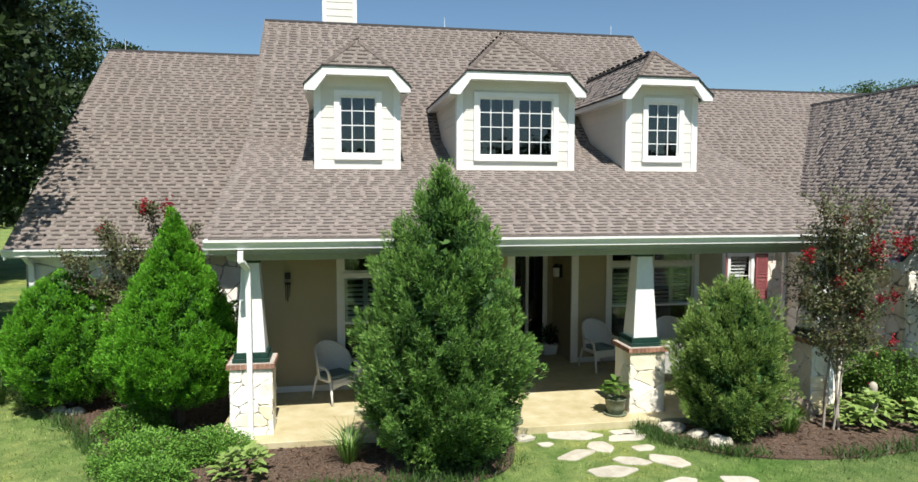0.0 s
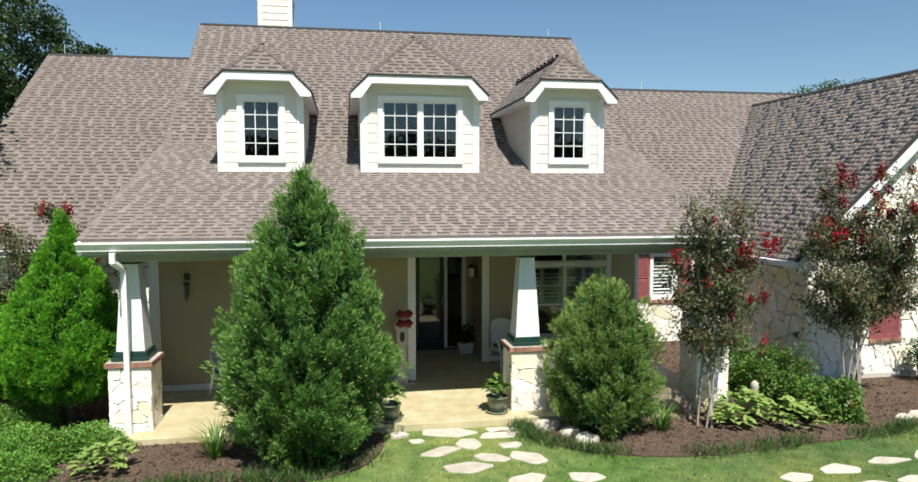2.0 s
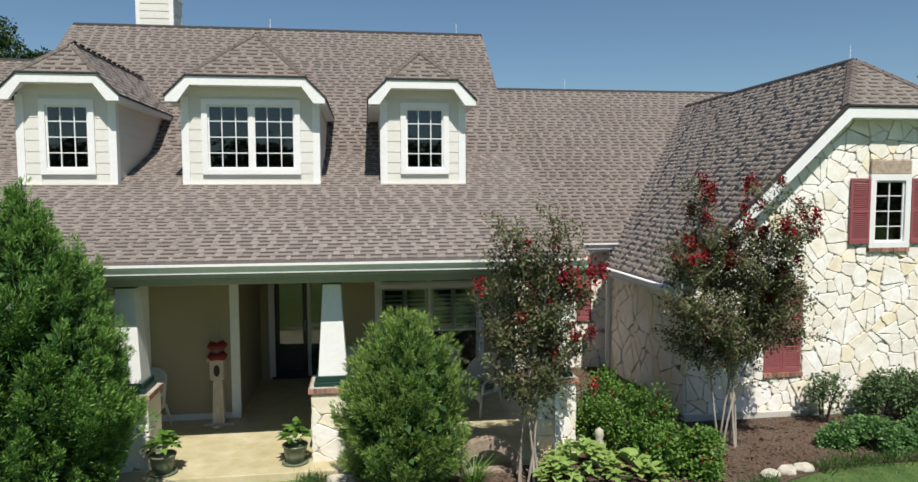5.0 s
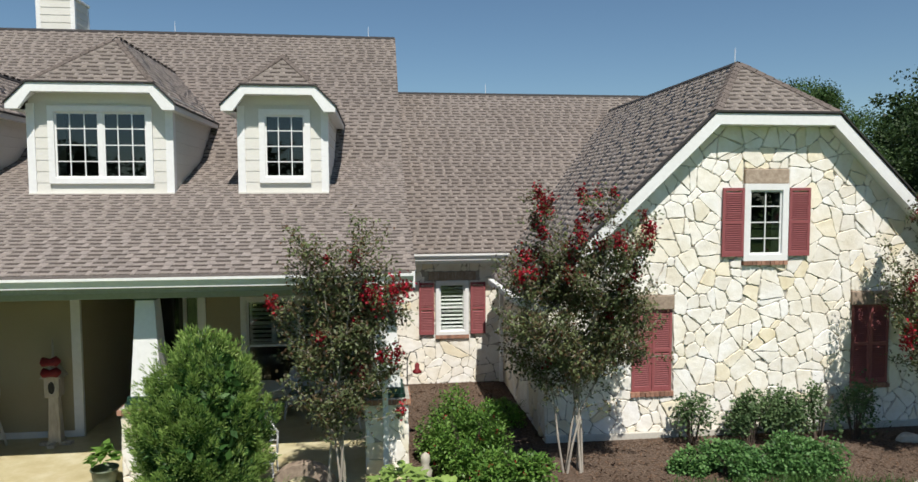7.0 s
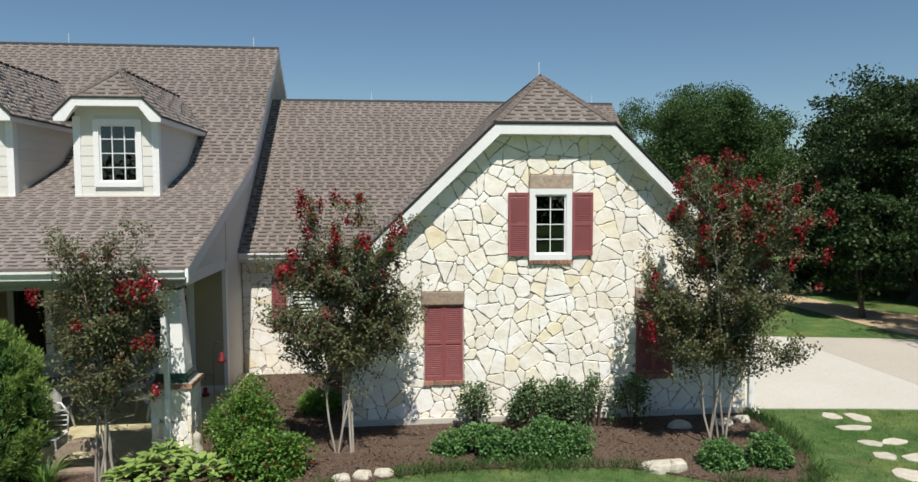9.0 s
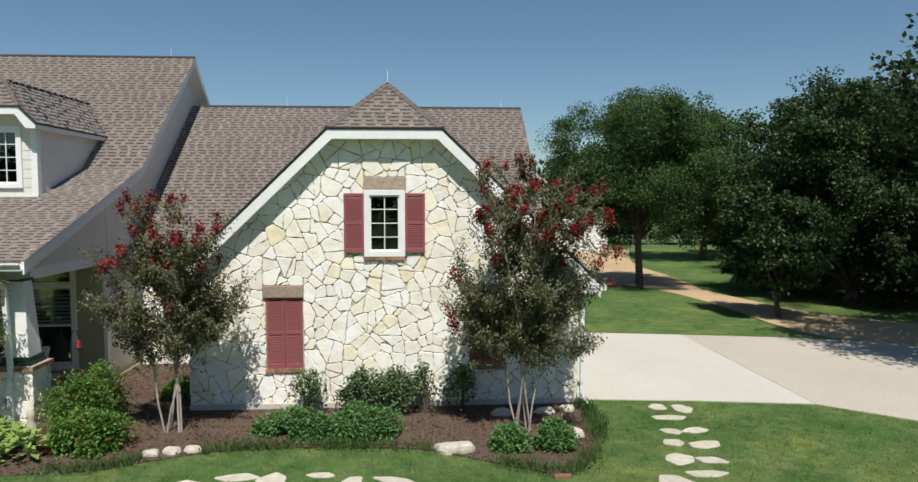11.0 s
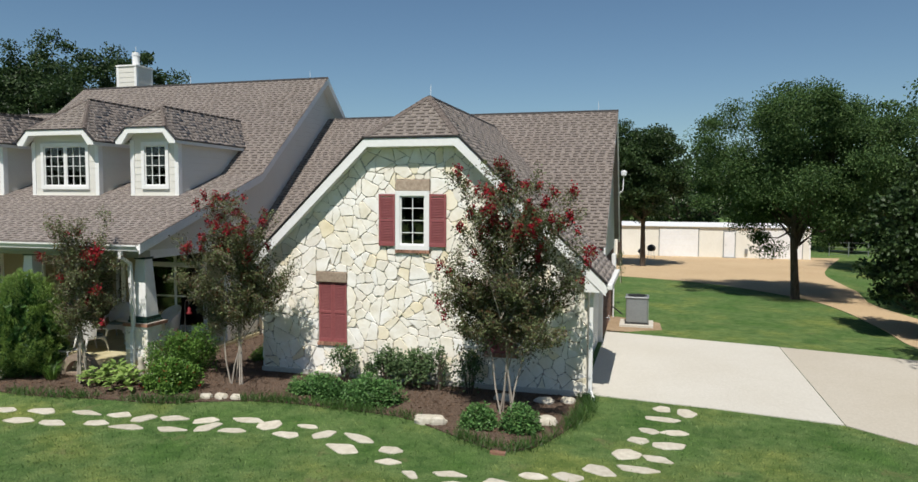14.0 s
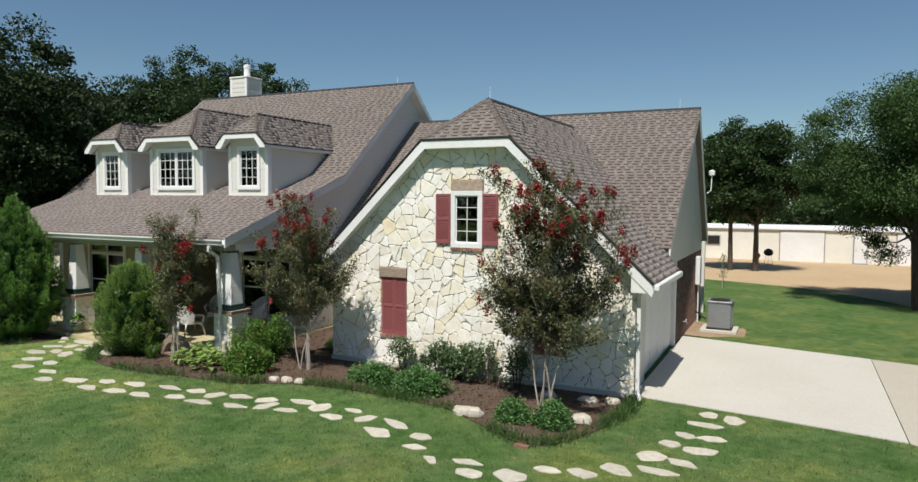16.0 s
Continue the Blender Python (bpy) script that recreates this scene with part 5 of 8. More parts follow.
DORMERS = [
    ((-0.55, 1.02, 3.99, -0.10, 0.59, 4.28, 5.37), (-0.74, 1.21), 6.50, 13.42, False),
    ((2.17, 4.52, 4.00, 2.59, 4.10, 4.28, 5.41), (1.96, 4.67), 6.88, 14.0, True),
    ((5.67, 7.20, 4.01, 6.12, 6.81, 4.29, 5.39), (5.43, 7.38), 6.50, 13.45, False),
]
for body, fx, zr, yr, mull in DORMERS:
    d, left, right, hip = dormer(*body, fx, zr, yr, mull)
    xm = (fx[0] + fx[1]) / 2
    flat = lambda pts: [Vector(p) for p in pts]
    for pts in (left, right):
        # the clip makes the outline uneven: keep the slope's plane by its eave and ridge
        P = flat(pts)
        pl_n = (P[4] - P[0]).cross(P[3] - P[0]).normalized()
        fixed = []
        for p in P:
            h = (p - P[0]).dot(pl_n) / pl_n.z
            fixed.append(Vector((p.x, p.y, p.z - h)))
        roof_plane("dormer_roof", [tuple(p) for p in (fixed if pl_n.z > 0 else fixed[::-1])], (0, 1, 0), thick=0.05, label="small brown shingle dormer roof")
    dh = roof_plane("dormer_hip", hip, (1, 0, 0), thick=0.05, label="small brown shingle dormer hip")
    part("ridge_vent", ridge_cap(((xm, yr, zr + 0.01), (xm, KINK_Y + (zr - KINK_Z) / (RIDGE_Z - KINK_Z) * (RIDGE_Y - KINK_Y), zr + 0.01)), 0.07), M_RIDGE, house)
    for a, q in ((hip[0], -1), (hip[1], 1)):
        hip_caps(((a[0], a[1], a[2] + 0.01), (xm, yr, zr + 0.02)), 0.06, dh)

# chimney with its metal flue, just behind the ridge
CX0, CX1, CY0, CY1 = -0.48, 0.42, RIDGE_Y + 0.03, RIDGE_Y + 0.90
ch = part("chimney", Geo().box(CX0, CX1, CY0, CY1, 7.3, 9.06), M_SIDING, house, "cream-sided chimney with a metal flue")
z = 7.85
while z < 8.9:
    part("siding_board", Geo().hexa([(CX0 + 0.08, CY0 - 0.014, z), (CX1 - 0.08, CY0 - 0.014, z), (CX1 - 0.08, CY0, z), (CX0 + 0.08, CY0, z), (CX0 + 0.08, CY0 - 0.004, z + 0.19), (CX1 - 0.08, CY0 - 0.004, z + 0.19), (CX1 - 0.08, CY0, z + 0.19), (CX0 + 0.08, CY0, z + 0.19)]), M_SIDING, ch)
    part("siding_board", Geo().hexa([(CX1, CY0 + 0.08, z), (CX1 + 0.014, CY0 + 0.08, z), (CX1 + 0.014, CY1 - 0.08, z), (CX1, CY1 - 0.08, z), (CX1, CY0 + 0.08, z + 0.19), (CX1 + 0.004, CY0 + 0.08, z + 0.19), (CX1 + 0.004, CY1 - 0.08, z + 0.19), (CX1, CY1 - 0.08, z + 0.19)]), M_SIDING, ch)
    z += 0.19
for x, y in ((CX0 - 0.02, CY0 - 0.02), (CX1 - 0.09, CY0 - 0.02), (CX1 - 0.09, CY1 - 0.09)):
    part("corner_board", Geo().box(x, x + 0.11, y, y + 0.10, 7.5, 9.0), M_WHITE, ch, bevel=0.004)
part("chimney_cap", Geo().box(CX0 - 0.04, CX1 + 0.04, CY0 - 0.04, CY1 + 0.04, 9.02, 9.085), M_WHITE, ch, bevel=0.01)
part("flue", Geo().lathe([(0.135, 9.08), (0.135, 9.50), (0.155, 9.51), (0.155, 9.56), (0.135, 9.57), (0.135, 9.63), (0.04, 9.66)], 20, (CX0 + 0.52, (CY0 + CY1) / 2, 0)), M_WHITE, ch, "white metal flue")

# thin lightning rods along the ridges
for x, y, z in ((2.9, RIDGE_Y, RIDGE_Z), (7.9, RIDGE_Y, RIDGE_Z), (GX, GPEAK + 0.1, GRZ), (11.2, MID_RY, MID_RZ), (18.0, MID_RY, MID_RZ), (-5.8, 20.1, 7.42), (0.04, 19.77, 9.62)):
    part("lightning_rod", Geo().tube([(x, y, z), (x, y, z + 0.22), (x, y, z + 0.30)], [0.007, 0.006, 0.002], 6), M_SHEDWHITE, house)


# porch columns: stone pier, brick cap, green base, tapered white shaft
def column(xc, yc, seed):
    c = part("porch_column", Geo().hexa([(xc - 0.21, yc - 0.21, 1.14), (xc + 0.21, yc - 0.21, 1.14), (xc + 0.21, yc + 0.21, 1.14), (xc - 0.21, yc + 0.21, 1.14),
                                         (xc - 0.125, yc - 0.125, 2.555), (xc + 0.125, yc - 0.125, 2.555), (xc + 0.125, yc + 0.125, 2.555), (xc - 0.125, yc + 0.125, 2.555)]), M_WHITE, house, "white tapered column on a limestone pier", bevel=0.008)
    for r, za, zb in ((0.27, 1.015, 1.075), (0.245, 1.075, 1.16)):
        part("column_base", Geo().box(xc - r, xc + r, yc - r, yc + r, za, zb), M_GREEN, c, "dark green base moulding", bevel=0.006)
    part("column_top", Geo().box(xc - 0.15, xc + 0.15, yc - 0.15, yc + 0.15, 2.50, 2.553), M_GREEN, c, bevel=0.006)
    part("pier_core", Geo().box(xc - 0.29, xc + 0.29, yc - 0.29, yc + 0.29, GROUND - 0.02, 0.93), M_MORTAR, c)
    rng = random.Random(seed)
    h = 0.29
    out = [(-0.31, GROUND - 0.02), (0.31, GROUND - 0.02), (0.31, 0.93), (-0.31, 0.93)]
    for to3 in (lambda u, v, d: (xc + u, yc - h - d, v), lambda u, v, d: (xc + h + d, yc + u, v), lambda u, v, d: (xc - h - d, yc - u, v)):
        stone_face(c, rng, out, 0.5, to3, (), 0.02, joint=0.0035)
    part("cap_bed", Geo().box(xc - 0.33, xc + 0.33, yc - 0.33, yc + 0.33, 0.93, 1.012), M_MORTAR, c)
    me = Geo().box(-0.031, 0.031, -0.012, 0.012, 0.0, 0.074).mesh("brick")
    me.materials.append(M_BRICK_OB)
    for k in range(10):
        o = -0.315 + 0.07 * k
        for m in (Matrix.Translation((xc + o, yc - 0.335, 0.935)), Matrix.Translation((xc + 0.335, yc + o, 0.935)) @ Matrix.Rotation(math.pi / 2, 4, "Z"), Matrix.Translation((xc - 0.335, yc + o, 0.935)) @ Matrix.Rotation(math.pi / 2, 4, "Z")):
            piece("cap_brick", me, m, c)


for k, x in enumerate((-1.46, 1.98, 4.85, 8.20)):
    column(x, 10.52, 20 + k)


def downspout(pts, r=0.04):
    g = Geo()
    P = [Vector(p) for p in pts]
    for a, b in zip(P, P[1:]):
        d = (b - a).normalized()
        s = d.cross(Vector((0, 1, 0)))
        s = s.normalized() if s.length > 0.1 else Vector((1, 0, 0))
        n = d.cross(s).normalized()
        a2, b2 = a - d * 0.02, b + d * 0.02
        g.hexa([a2 - s * r - n * r, a2 + s * r - n * r, a2 + s * r + n * r, a2 - s * r + n * r, b2 - s * r - n * r, b2 + s * r - n * r, b2 + s * r + n * r, b2 - s * r + n * r])
    return g


part("downspout", downspout([(-1.52, 9.84, 2.70), (-1.52, 9.84, 2.58), (-1.46, 10.12, 2.44), (-1.46, 10.13, 0.9), (-1.46, 10.12, 0.8), (-1.46, 10.12, -0.16)]), M_WHITE, house, "white gutter downspout", bevel=0.008)
part("downspout", downspout([(8.15, 9.84, 2.70), (8.15, 9.84, 2.58), (8.15, 10.12, 2.42), (8.18, 10.16, 0.9), (8.18, 10.12, 0.8), (8.18, 10.10, -0.16)]), M_WHITE, house, "white gutter downspout", bevel=0.008)
part("downspout", downspout([(18.66, 11.30, 2.10), (18.60, 11.36, 1.95), (18.60, 11.36, -0.06), (18.68, 11.20, -0.16)]), M_WHITE, house, "white gutter downspout", bevel=0.008)
part("downspout", downspout([(-5.85, 13.55, 2.40), (-5.85, 13.88, 2.2), (-5.85, 13.9, -0.1)], 0.05), M_WHITE, house, "white gutter downspout", bevel=0.008)
part("downspout", downspout([(10.75, 14.75, 2.3), (10.75, 14.95, 2.1), (10.75, 14.98, -0.1)]), M_WHITE, house, "white gutter downspout", bevel=0.008)


# ---- ground, beds, paths ----
g = Geo()
ys = [-260, -40, 19, 70, 420]
for a, b in zip(ys, ys[1:]):
    g.face([(-320, a, gz(a)), (360, a, gz(a)), (360, b, gz(b)), (-320, b, gz(b))])
single("ground", g, M_LAWN, "mown green lawn with a few dry patches", "ground", kind="structure")


def smooth_loop(pts, n=6):
    """A closed curve through points (Catmull-Rom)."""
    out, m = [], len(pts)
    for i in range(m):
        p0, p1, p2, p3 = (Vector((*pts[(i + k) % m][:2], 0)) for k in (-1, 0, 1, 2))
        for k in range(n):
            t = k / n
            out.append(0.5 * ((2 * p1) + (p2 - p0) * t + (2 * p0 - 5 * p1 + 4 * p2 - p3) * t * t + (3 * p1 - p0 - 3 * p2 + p3) * t ** 3))
    return [(p.x, p.y) for p in out]


def inside(poly, x, y):
    r = False
    for (ax, ay), (bx, by) in zip(poly, poly[1:] + poly[:1]):
        if (ay > y) != (by > y) and x < (bx - ax) * (y - ay) / (by - ay) + ax:
            r = not r
    return r


BED_L = [(-6.7, 14.2), (-5.9, 13.3), (-5.0, 12.1), (-4.2, 11.1), (-3.65, 10.1), (-3.0, 9.0), (-2.0, 8.3), (-0.9, 8.2), (0.3, 8.35), (1.2, 8.2), (2.0, 8.55), (2.35, 9.3), (2.3, 9.85)]
BED_R = [(4.55, 9.85), (4.62, 9.2), (5.1, 8.72), (5.75, 8.35), (6.6, 8.15), (7.5, 8.15), (8.5, 8.3), (9.6, 8.4), (10.4, 8.5), (11.3, 8.9), (12.3, 9.2), (13.7, 9.2), (14.9, 9.1), (15.5, 8.95), (16.2, 8.55), (16.85, 8.15), (17.45, 7.9), (18.0, 8.3), (18.45, 9.5), (18.6, 10.6), (18.55, 11.3)]


def open_curve(pts, n=5):
    ext = [pts[0]] + pts + [pts[-1]]
    out = []
    for i in range(1, len(ext) - 2):
        p0, p1, p2, p3 = (Vector((*ext[i + k], 0)) for k in (-1, 0, 1, 2))
        for k in range(n):
            t = k / n
            out.append(0.5 * ((2 * p1) + (p2 - p0) * t + (2 * p0 - 5 * p1 + 4 * p2 - p3) * t * t + (3 * p1 - p0 - 3 * p2 + p3) * t ** 3))
    out.append(Vector((*pts[-1], 0)))
    return [(p.x, p.y) for p in out]


edge_l, edge_r = open_curve(BED_L), open_curve(BED_R)
bed_l = edge_l + [(-1.3, 9.9), (-1.3, 14.0), (-6.7, 14.2)]
bed_r = edge_r + [(18.5, 11.5), (10.9, 11.5), (10.9, 15.2), (8.3, 15.2), (8.4, 9.9)]


def flat_sheet(poly, z0, z1):
    me = bpy.data.meshes.new("sheet")
    bm = bmesh.new()
    top = bm.faces.new([bm.verts.new((x, y, z1)) for x, y in poly])
    low = bmesh.ops.extrude_face_region(bm, geom=[top])
    for v in (e for e in low["geom"] if isinstance(e, bmesh.types.BMVert)):
        v.co.z = z0
    bmesh.ops.recalc_face_normals(bm, faces=bm.faces)
    bmesh.ops.triangulate(bm, faces=bm.faces)
    bm.to_mesh(me)
    bm.free()
    return me


single("mulch_bed", flat_sheet(bed_l, GROUND - 0.03, GROUND + 0.025), M_MULCH, "dark brown mulched planting bed", "planting bed", kind="structure")
single("mulch_bed", flat_sheet(bed_r, GROUND - 0.03, GROUND + 0.025), M_MULCH, "dark brown mulched planting bed", "planting bed", kind="structure")

# driveway, apron and gravel road
single("driveway", flat_sheet([(18.45, 11.62), (21.0, 11.35), (23.28, 10.98), (23.3, 17.9), (18.45, 18.75)], GROUND - 0.06, GROUND + 0.02), M_CONCRETE, "pale broom-finished concrete driveway", "driveway", kind="structure")
single("road", flat_sheet([(23.3, 10.97), (24.5, 9.95), (26.5, 8.2), (30, 5.6), (44, -2), (70, -8), (70, 4), (44, 8), (33, 12.5), (29.2, 16.4), (25.8, 17.4), (23.32, 17.9)], GROUND - 0.06, GROUND + 0.015), M_CONCRETE2, "tan concrete drive", "driveway", kind="structure")
g = Geo()
banks = [((46, 9), (47, 15.5)), ((36, 13), (37.5, 17.4)), ((30.2, 15.4), (32.2, 19.1)), ((27.6, 17.3), (30.4, 20.5)), ((27.0, 19.3), (29.5, 22.0)), ((27.1, 22.2), (29.0, 25.0)), ((26.9, 26.4), (28.6, 28.4)), ((26.2, 29.6), (28.9, 31)), ((24.2, 33), (29.3, 33.5)), ((20.8, 36), (29.4, 36.1)), ((9, 42), (30.2, 44)), ((4, 58.4), (34.5, 58.4))]
for dz in (0.02, -0.06):
    for side in (0, 1):
        curve = open_curve([b[side] for b in banks])
        g.v += [(x, y, gz(y) + dz) for x, y in curve]
n = len(curve)
for k in range(n - 1):
    g.f += [(k, n + k, n + k + 1, k + 1), (k, k + 1, 2 * n + k + 1, 2 * n + k), (n + k + 1, n + k, 3 * n + k, 3 * n + k + 1)]
single("gravel_yard", g, M_GRAVEL, "tan gravel yard and track", "gravel", kind="structure")

# ---- flagstones, each one a thing ----
def flagstone(x, y, rx, ry, ang, seed):
    rng = random.Random(seed)
    n = rng.choice((4, 5, 5, 6))
    pts = []
    for i in range(n):
        a = 2 * math.pi * (i + rng.uniform(-0.25, 0.25)) / n
        r = rng.uniform(0.74, 1.12)
        px, py = rx * r * math.cos(a), ry * r * math.sin(a)
        pts.append((px * math.cos(ang) - py * math.sin(ang), px * math.sin(ang) + py * math.cos(ang)))
    sm = []
    for i in range(n):
        p, c, q = pts[i - 1], pts[i], pts[(i + 1) % n]
        sm += [(c[0] + (p[0] - c[0]) * 0.12, c[1] + (p[1] - c[1]) * 0.12), (c[0] + (q[0] - c[0]) * 0.12, c[1] + (q[1] - c[1]) * 0.12)]
    m = len(sm)
    g = Geo()
    g.v = [(px * 1.03, py * 1.03, -0.05) for px, py in sm] + [(px, py, 0.012) for px, py in sm] + [(px * 0.97, py * 0.97, 0.018) for px, py in sm]
    g.f = [(k * m + i, k * m + (i + 1) % m, (k + 1) * m + (i + 1) % m, (k + 1) * m + i) for k in range(2) for i in range(m)] + [tuple(range(2 * m, 3 * m))]
    ob = single("stepping_stone", g, M_FLAG, "pale limestone stepping stone set in the lawn", "stepping stone", "stepping stones of the garden path")
    ob.location = (x, y, GROUND)


PATH_STONES = [
    (3.34, 9.68, .50, .26, -.1), (4.22, 9.68, .30, .16, 0), (4.16, 9.46, .42, .17, .05), (3.64, 9.16, .22, .24, .8), (3.18, 8.92, .36, .24, .1), (4.22, 9.01, .25, .15, 0), (3.86, 8.59, .26, .17, -.2), (3.47, 8.29, .37, .22, 0), (4.37, 8.47, .38, .22, -.6), (2.84, 9.40, .16, .11, 0),
    (4.15, 7.75, .33, .2, .3), (4.97, 7.72, .30, .2, -.4), (4.72, 7.2, .34, .18, .2), (5.7, 7.16, .35, .2, -.1), (6.3, 6.71, .33, .17, .1), (7.03, 6.98, .38, .2, .1), (7.78, 6.74, .34, .17, 0), (7.74, 7.25, .3, .16, .2), (8.52, 6.86, .34, .18, .1), (8.45, 7.38, .33, .18, .1),
    (9.2, 6.9, .35, .17, 0), (9.34, 7.56, .42, .16, 0), (10.03, 7.12, .3, .16, .1), (10.05, 7.63, .3, .18, .1), (10.75, 7.1, .4, .17, .05), (10.62, 7.58, .2, .3, -.7), (11.2, 7.75, .38, .18, .1), (11.55, 7.22, .4, .16, 0), (11.85, 7.80, .30, .18, .5), (12.12, 7.52, .17, .31, -.5), (12.6, 8.06, .34, .16, 0), (12.64, 7.5, .3, .15, .1),
    (13.14, 7.93, .28, .29, -.3), (13.68, 7.57, .28, .15, 0), (13.80, 8.07, .24, .11, -.1), (14.27, 7.76, .20, .28, -.5), (14.97, 7.77, .40, .14, -.35), (14.87, 7.24, .46, .26, -.1), (15.65, 7.42, .26, .17, 0), (15.83, 6.92, .28, .14, 0), (16.36, 6.56, .24, .14, -.3), (16.93, 6.76, .32, .13, -.1), (17.11, 6.39, .3, .15, -.2),
    (17.74, 6.58, .34, .26, -.4), (18.15, 7.04, .30, .14, .1), (18.68, 7.16, .28, .17, -.2), (19.06, 7.56, .40, .23, -.35), (19.68, 7.76, .38, .14, -.1), (19.43, 8.34, .28, .24, .2), (19.93, 8.28, .36, .19, -.3), (19.61, 9.08, .26, .18, -.3), (20.12, 8.94, .30, .20, .3), (19.79, 9.63, .24, .16, -.3), (20.27, 9.64, .28, .14, .1), (20.03, 10.35, .36, .17, 0), (20.05, 10.98, .20, .27, .4), (20.51, 10.87, .20, .33, .1),
]
for k, s in enumerate(PATH_STONES):
    flagstone(*s, 100 + k)


# ---- plants ----
def unit(a):
    return a / np.maximum(np.linalg.norm(a, axis=-1, keepdims=True), 1e-9)


def frames_for(D, rng, up=None):
    """Side and normal vectors for many directions."""
    R = rng.normal(size=D.shape) if up is None else np.broadcast_to(np.asarray(up, float), D.shape) + 0.35 * rng.normal(size=D.shape)
    S = unit(np.cross(D, R))
    return S, np.cross(S, D)


def blades(P, D, S, L, W, N=None, bend=0.0):
    """Pointed blades as kites: verts (n*4, 3) and faces."""
    n = len(P)
    L, W = np.broadcast_to(L, n)[:, None], np.broadcast_to(W, n)[:, None]
    mid = P + D * L * 0.45
    tip = P + D * L
    if N is not None:
        mid = mid + N * L * bend * 0.4
        tip = tip - N * L * bend
    V = np.stack([P, mid + S * W, tip, mid - S * W], 1).reshape(-1, 3)
    return V, np.arange(4 * n).reshape(n, 4)


def join(lists):
    V, F, o = [], [], 0
    for v, f in lists:
        V.append(v)
        F.append(f + o)
        o += len(v)
    return np.concatenate(V), np.concatenate(F)


def foliage(name, V, F, material, parent, label=""):
    me = array_mesh(name, V, F, (material,))
    ob = new(name, me)
    ob.parent = parent
    return tagged(ob, label)


def evergreen(name, x, y, height, radius, profile, n, mats, seed, label, low=0.05, lumps=0.12, rise=1.0, size=0.26, fat=0.10, per=110, L=0.07, W=0.011, young=0.55, jut=0.0):
    """A dense evergreen: a lumpy body of upright tufts, each a plume of short scaly sprigs; mats: old growth with shade
    in its colour, young tips with light in theirs. profile: height share and radius share.
    """
    rng = np.random.default_rng(seed)
    t = thing(name, (x, y, GROUND), label, "evergreen tree" if height > 2.6 else "bush")
    hs, rs = [p[0] for p in profile], [p[1] for p in profile]
    up = np.array([0, 0, 1.0])

    def body(m):
        h = low + (1 - low) * rng.random(m * 3)
        prof = np.interp(h, hs, rs)
        keep = rng.random(m * 3) < (0.08 + prof) / (0.08 + max(rs))
        h, prof = h[keep][:m], prof[keep][:m]
        ang = rng.random(len(h)) * 2 * np.pi
        lump = 1 + lumps * (np.sin(ang * 5 + h * 9 + seed) + np.sin(ang * 9 - h * 17) + 0.8 * np.sin(ang * 3 + h * 25)) / 2
        return h, ang, radius * prof * lump

    h, ang, r = body(n)
    n = len(h)
    out = np.stack([np.cos(ang), np.sin(ang), np.zeros(n)], 1)
    A = unit(out * (1.0 - 0.45 * h[:, None]) + up * rise * (0.55 + 0.7 * h[:, None]) + 0.22 * rng.normal(size=(n, 3)))
    PL = size * (0.65 + 0.7 * rng.random(n)) * np.where(rng.random(n) < jut, 1.55, 1.0)
    surf = out * (r * (1 - 0.16 * rng.random(n) ** 2))[:, None] + up * (h * height)[:, None]
    root = surf - A * (PL * 0.72)[:, None]
    root[:, 2] = np.maximum(root[:, 2], 0.03)
    i = np.repeat(np.arange(n), per)
    m = len(i)
    s = rng.random(m) ** 0.8
    side = unit(rng.normal(size=(m, 3)))
    side = unit(side - A[i] * np.sum(side * A[i], 1)[:, None])
    girth = fat * (PL[i] / size) * np.sin(np.pi * (0.12 + 0.80 * s)) * (0.55 + 0.45 * rng.random(m))
    P = root[i] + A[i] * (PL[i] * s)[:, None] + side * girth[:, None]
    D = unit(A[i] * (0.55 + 0.7 * s[:, None]) + side * (1.0 - 0.65 * s[:, None]) + 0.30 * rng.normal(size=(m, 3)))
    S, N = frames_for(D, rng)
    V, F = blades(P, D, S, L * (0.6 + 0.8 * rng.random(m)), W * (0.8 + 0.4 * rng.random(m)), N, 0.12)
    # tips, outer and upper sides turn lighter: light put into the colour
    tip_tone = s + 0.30 * np.sum(side * (out[i] * 0.8 + up * 0.5), 1) + 0.16 * rng.normal(size=m)
    MI = (tip_tone > young).astype(int)
    # old dark growth within, whose colour also carries the shade of the gaps
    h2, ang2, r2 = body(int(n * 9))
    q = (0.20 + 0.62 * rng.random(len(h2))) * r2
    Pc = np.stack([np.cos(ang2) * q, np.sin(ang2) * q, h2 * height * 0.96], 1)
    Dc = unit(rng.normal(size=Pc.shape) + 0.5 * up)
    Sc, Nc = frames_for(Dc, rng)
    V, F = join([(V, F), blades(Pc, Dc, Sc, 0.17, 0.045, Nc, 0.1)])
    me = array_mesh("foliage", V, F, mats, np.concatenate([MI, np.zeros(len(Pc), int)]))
    new("foliage", me).parent = t
    g = Geo().tube([(0, 0, -0.05), (0.02, 0.01, height * 0.3), (0.0, 0.0, height * 0.8)], [0.08 * radius + 0.03, 0.05 * radius + 0.02, 0.012], 8)
    part("trunk", g, M_BARK, t, "brown trunk", world=False)
    b = Geo()
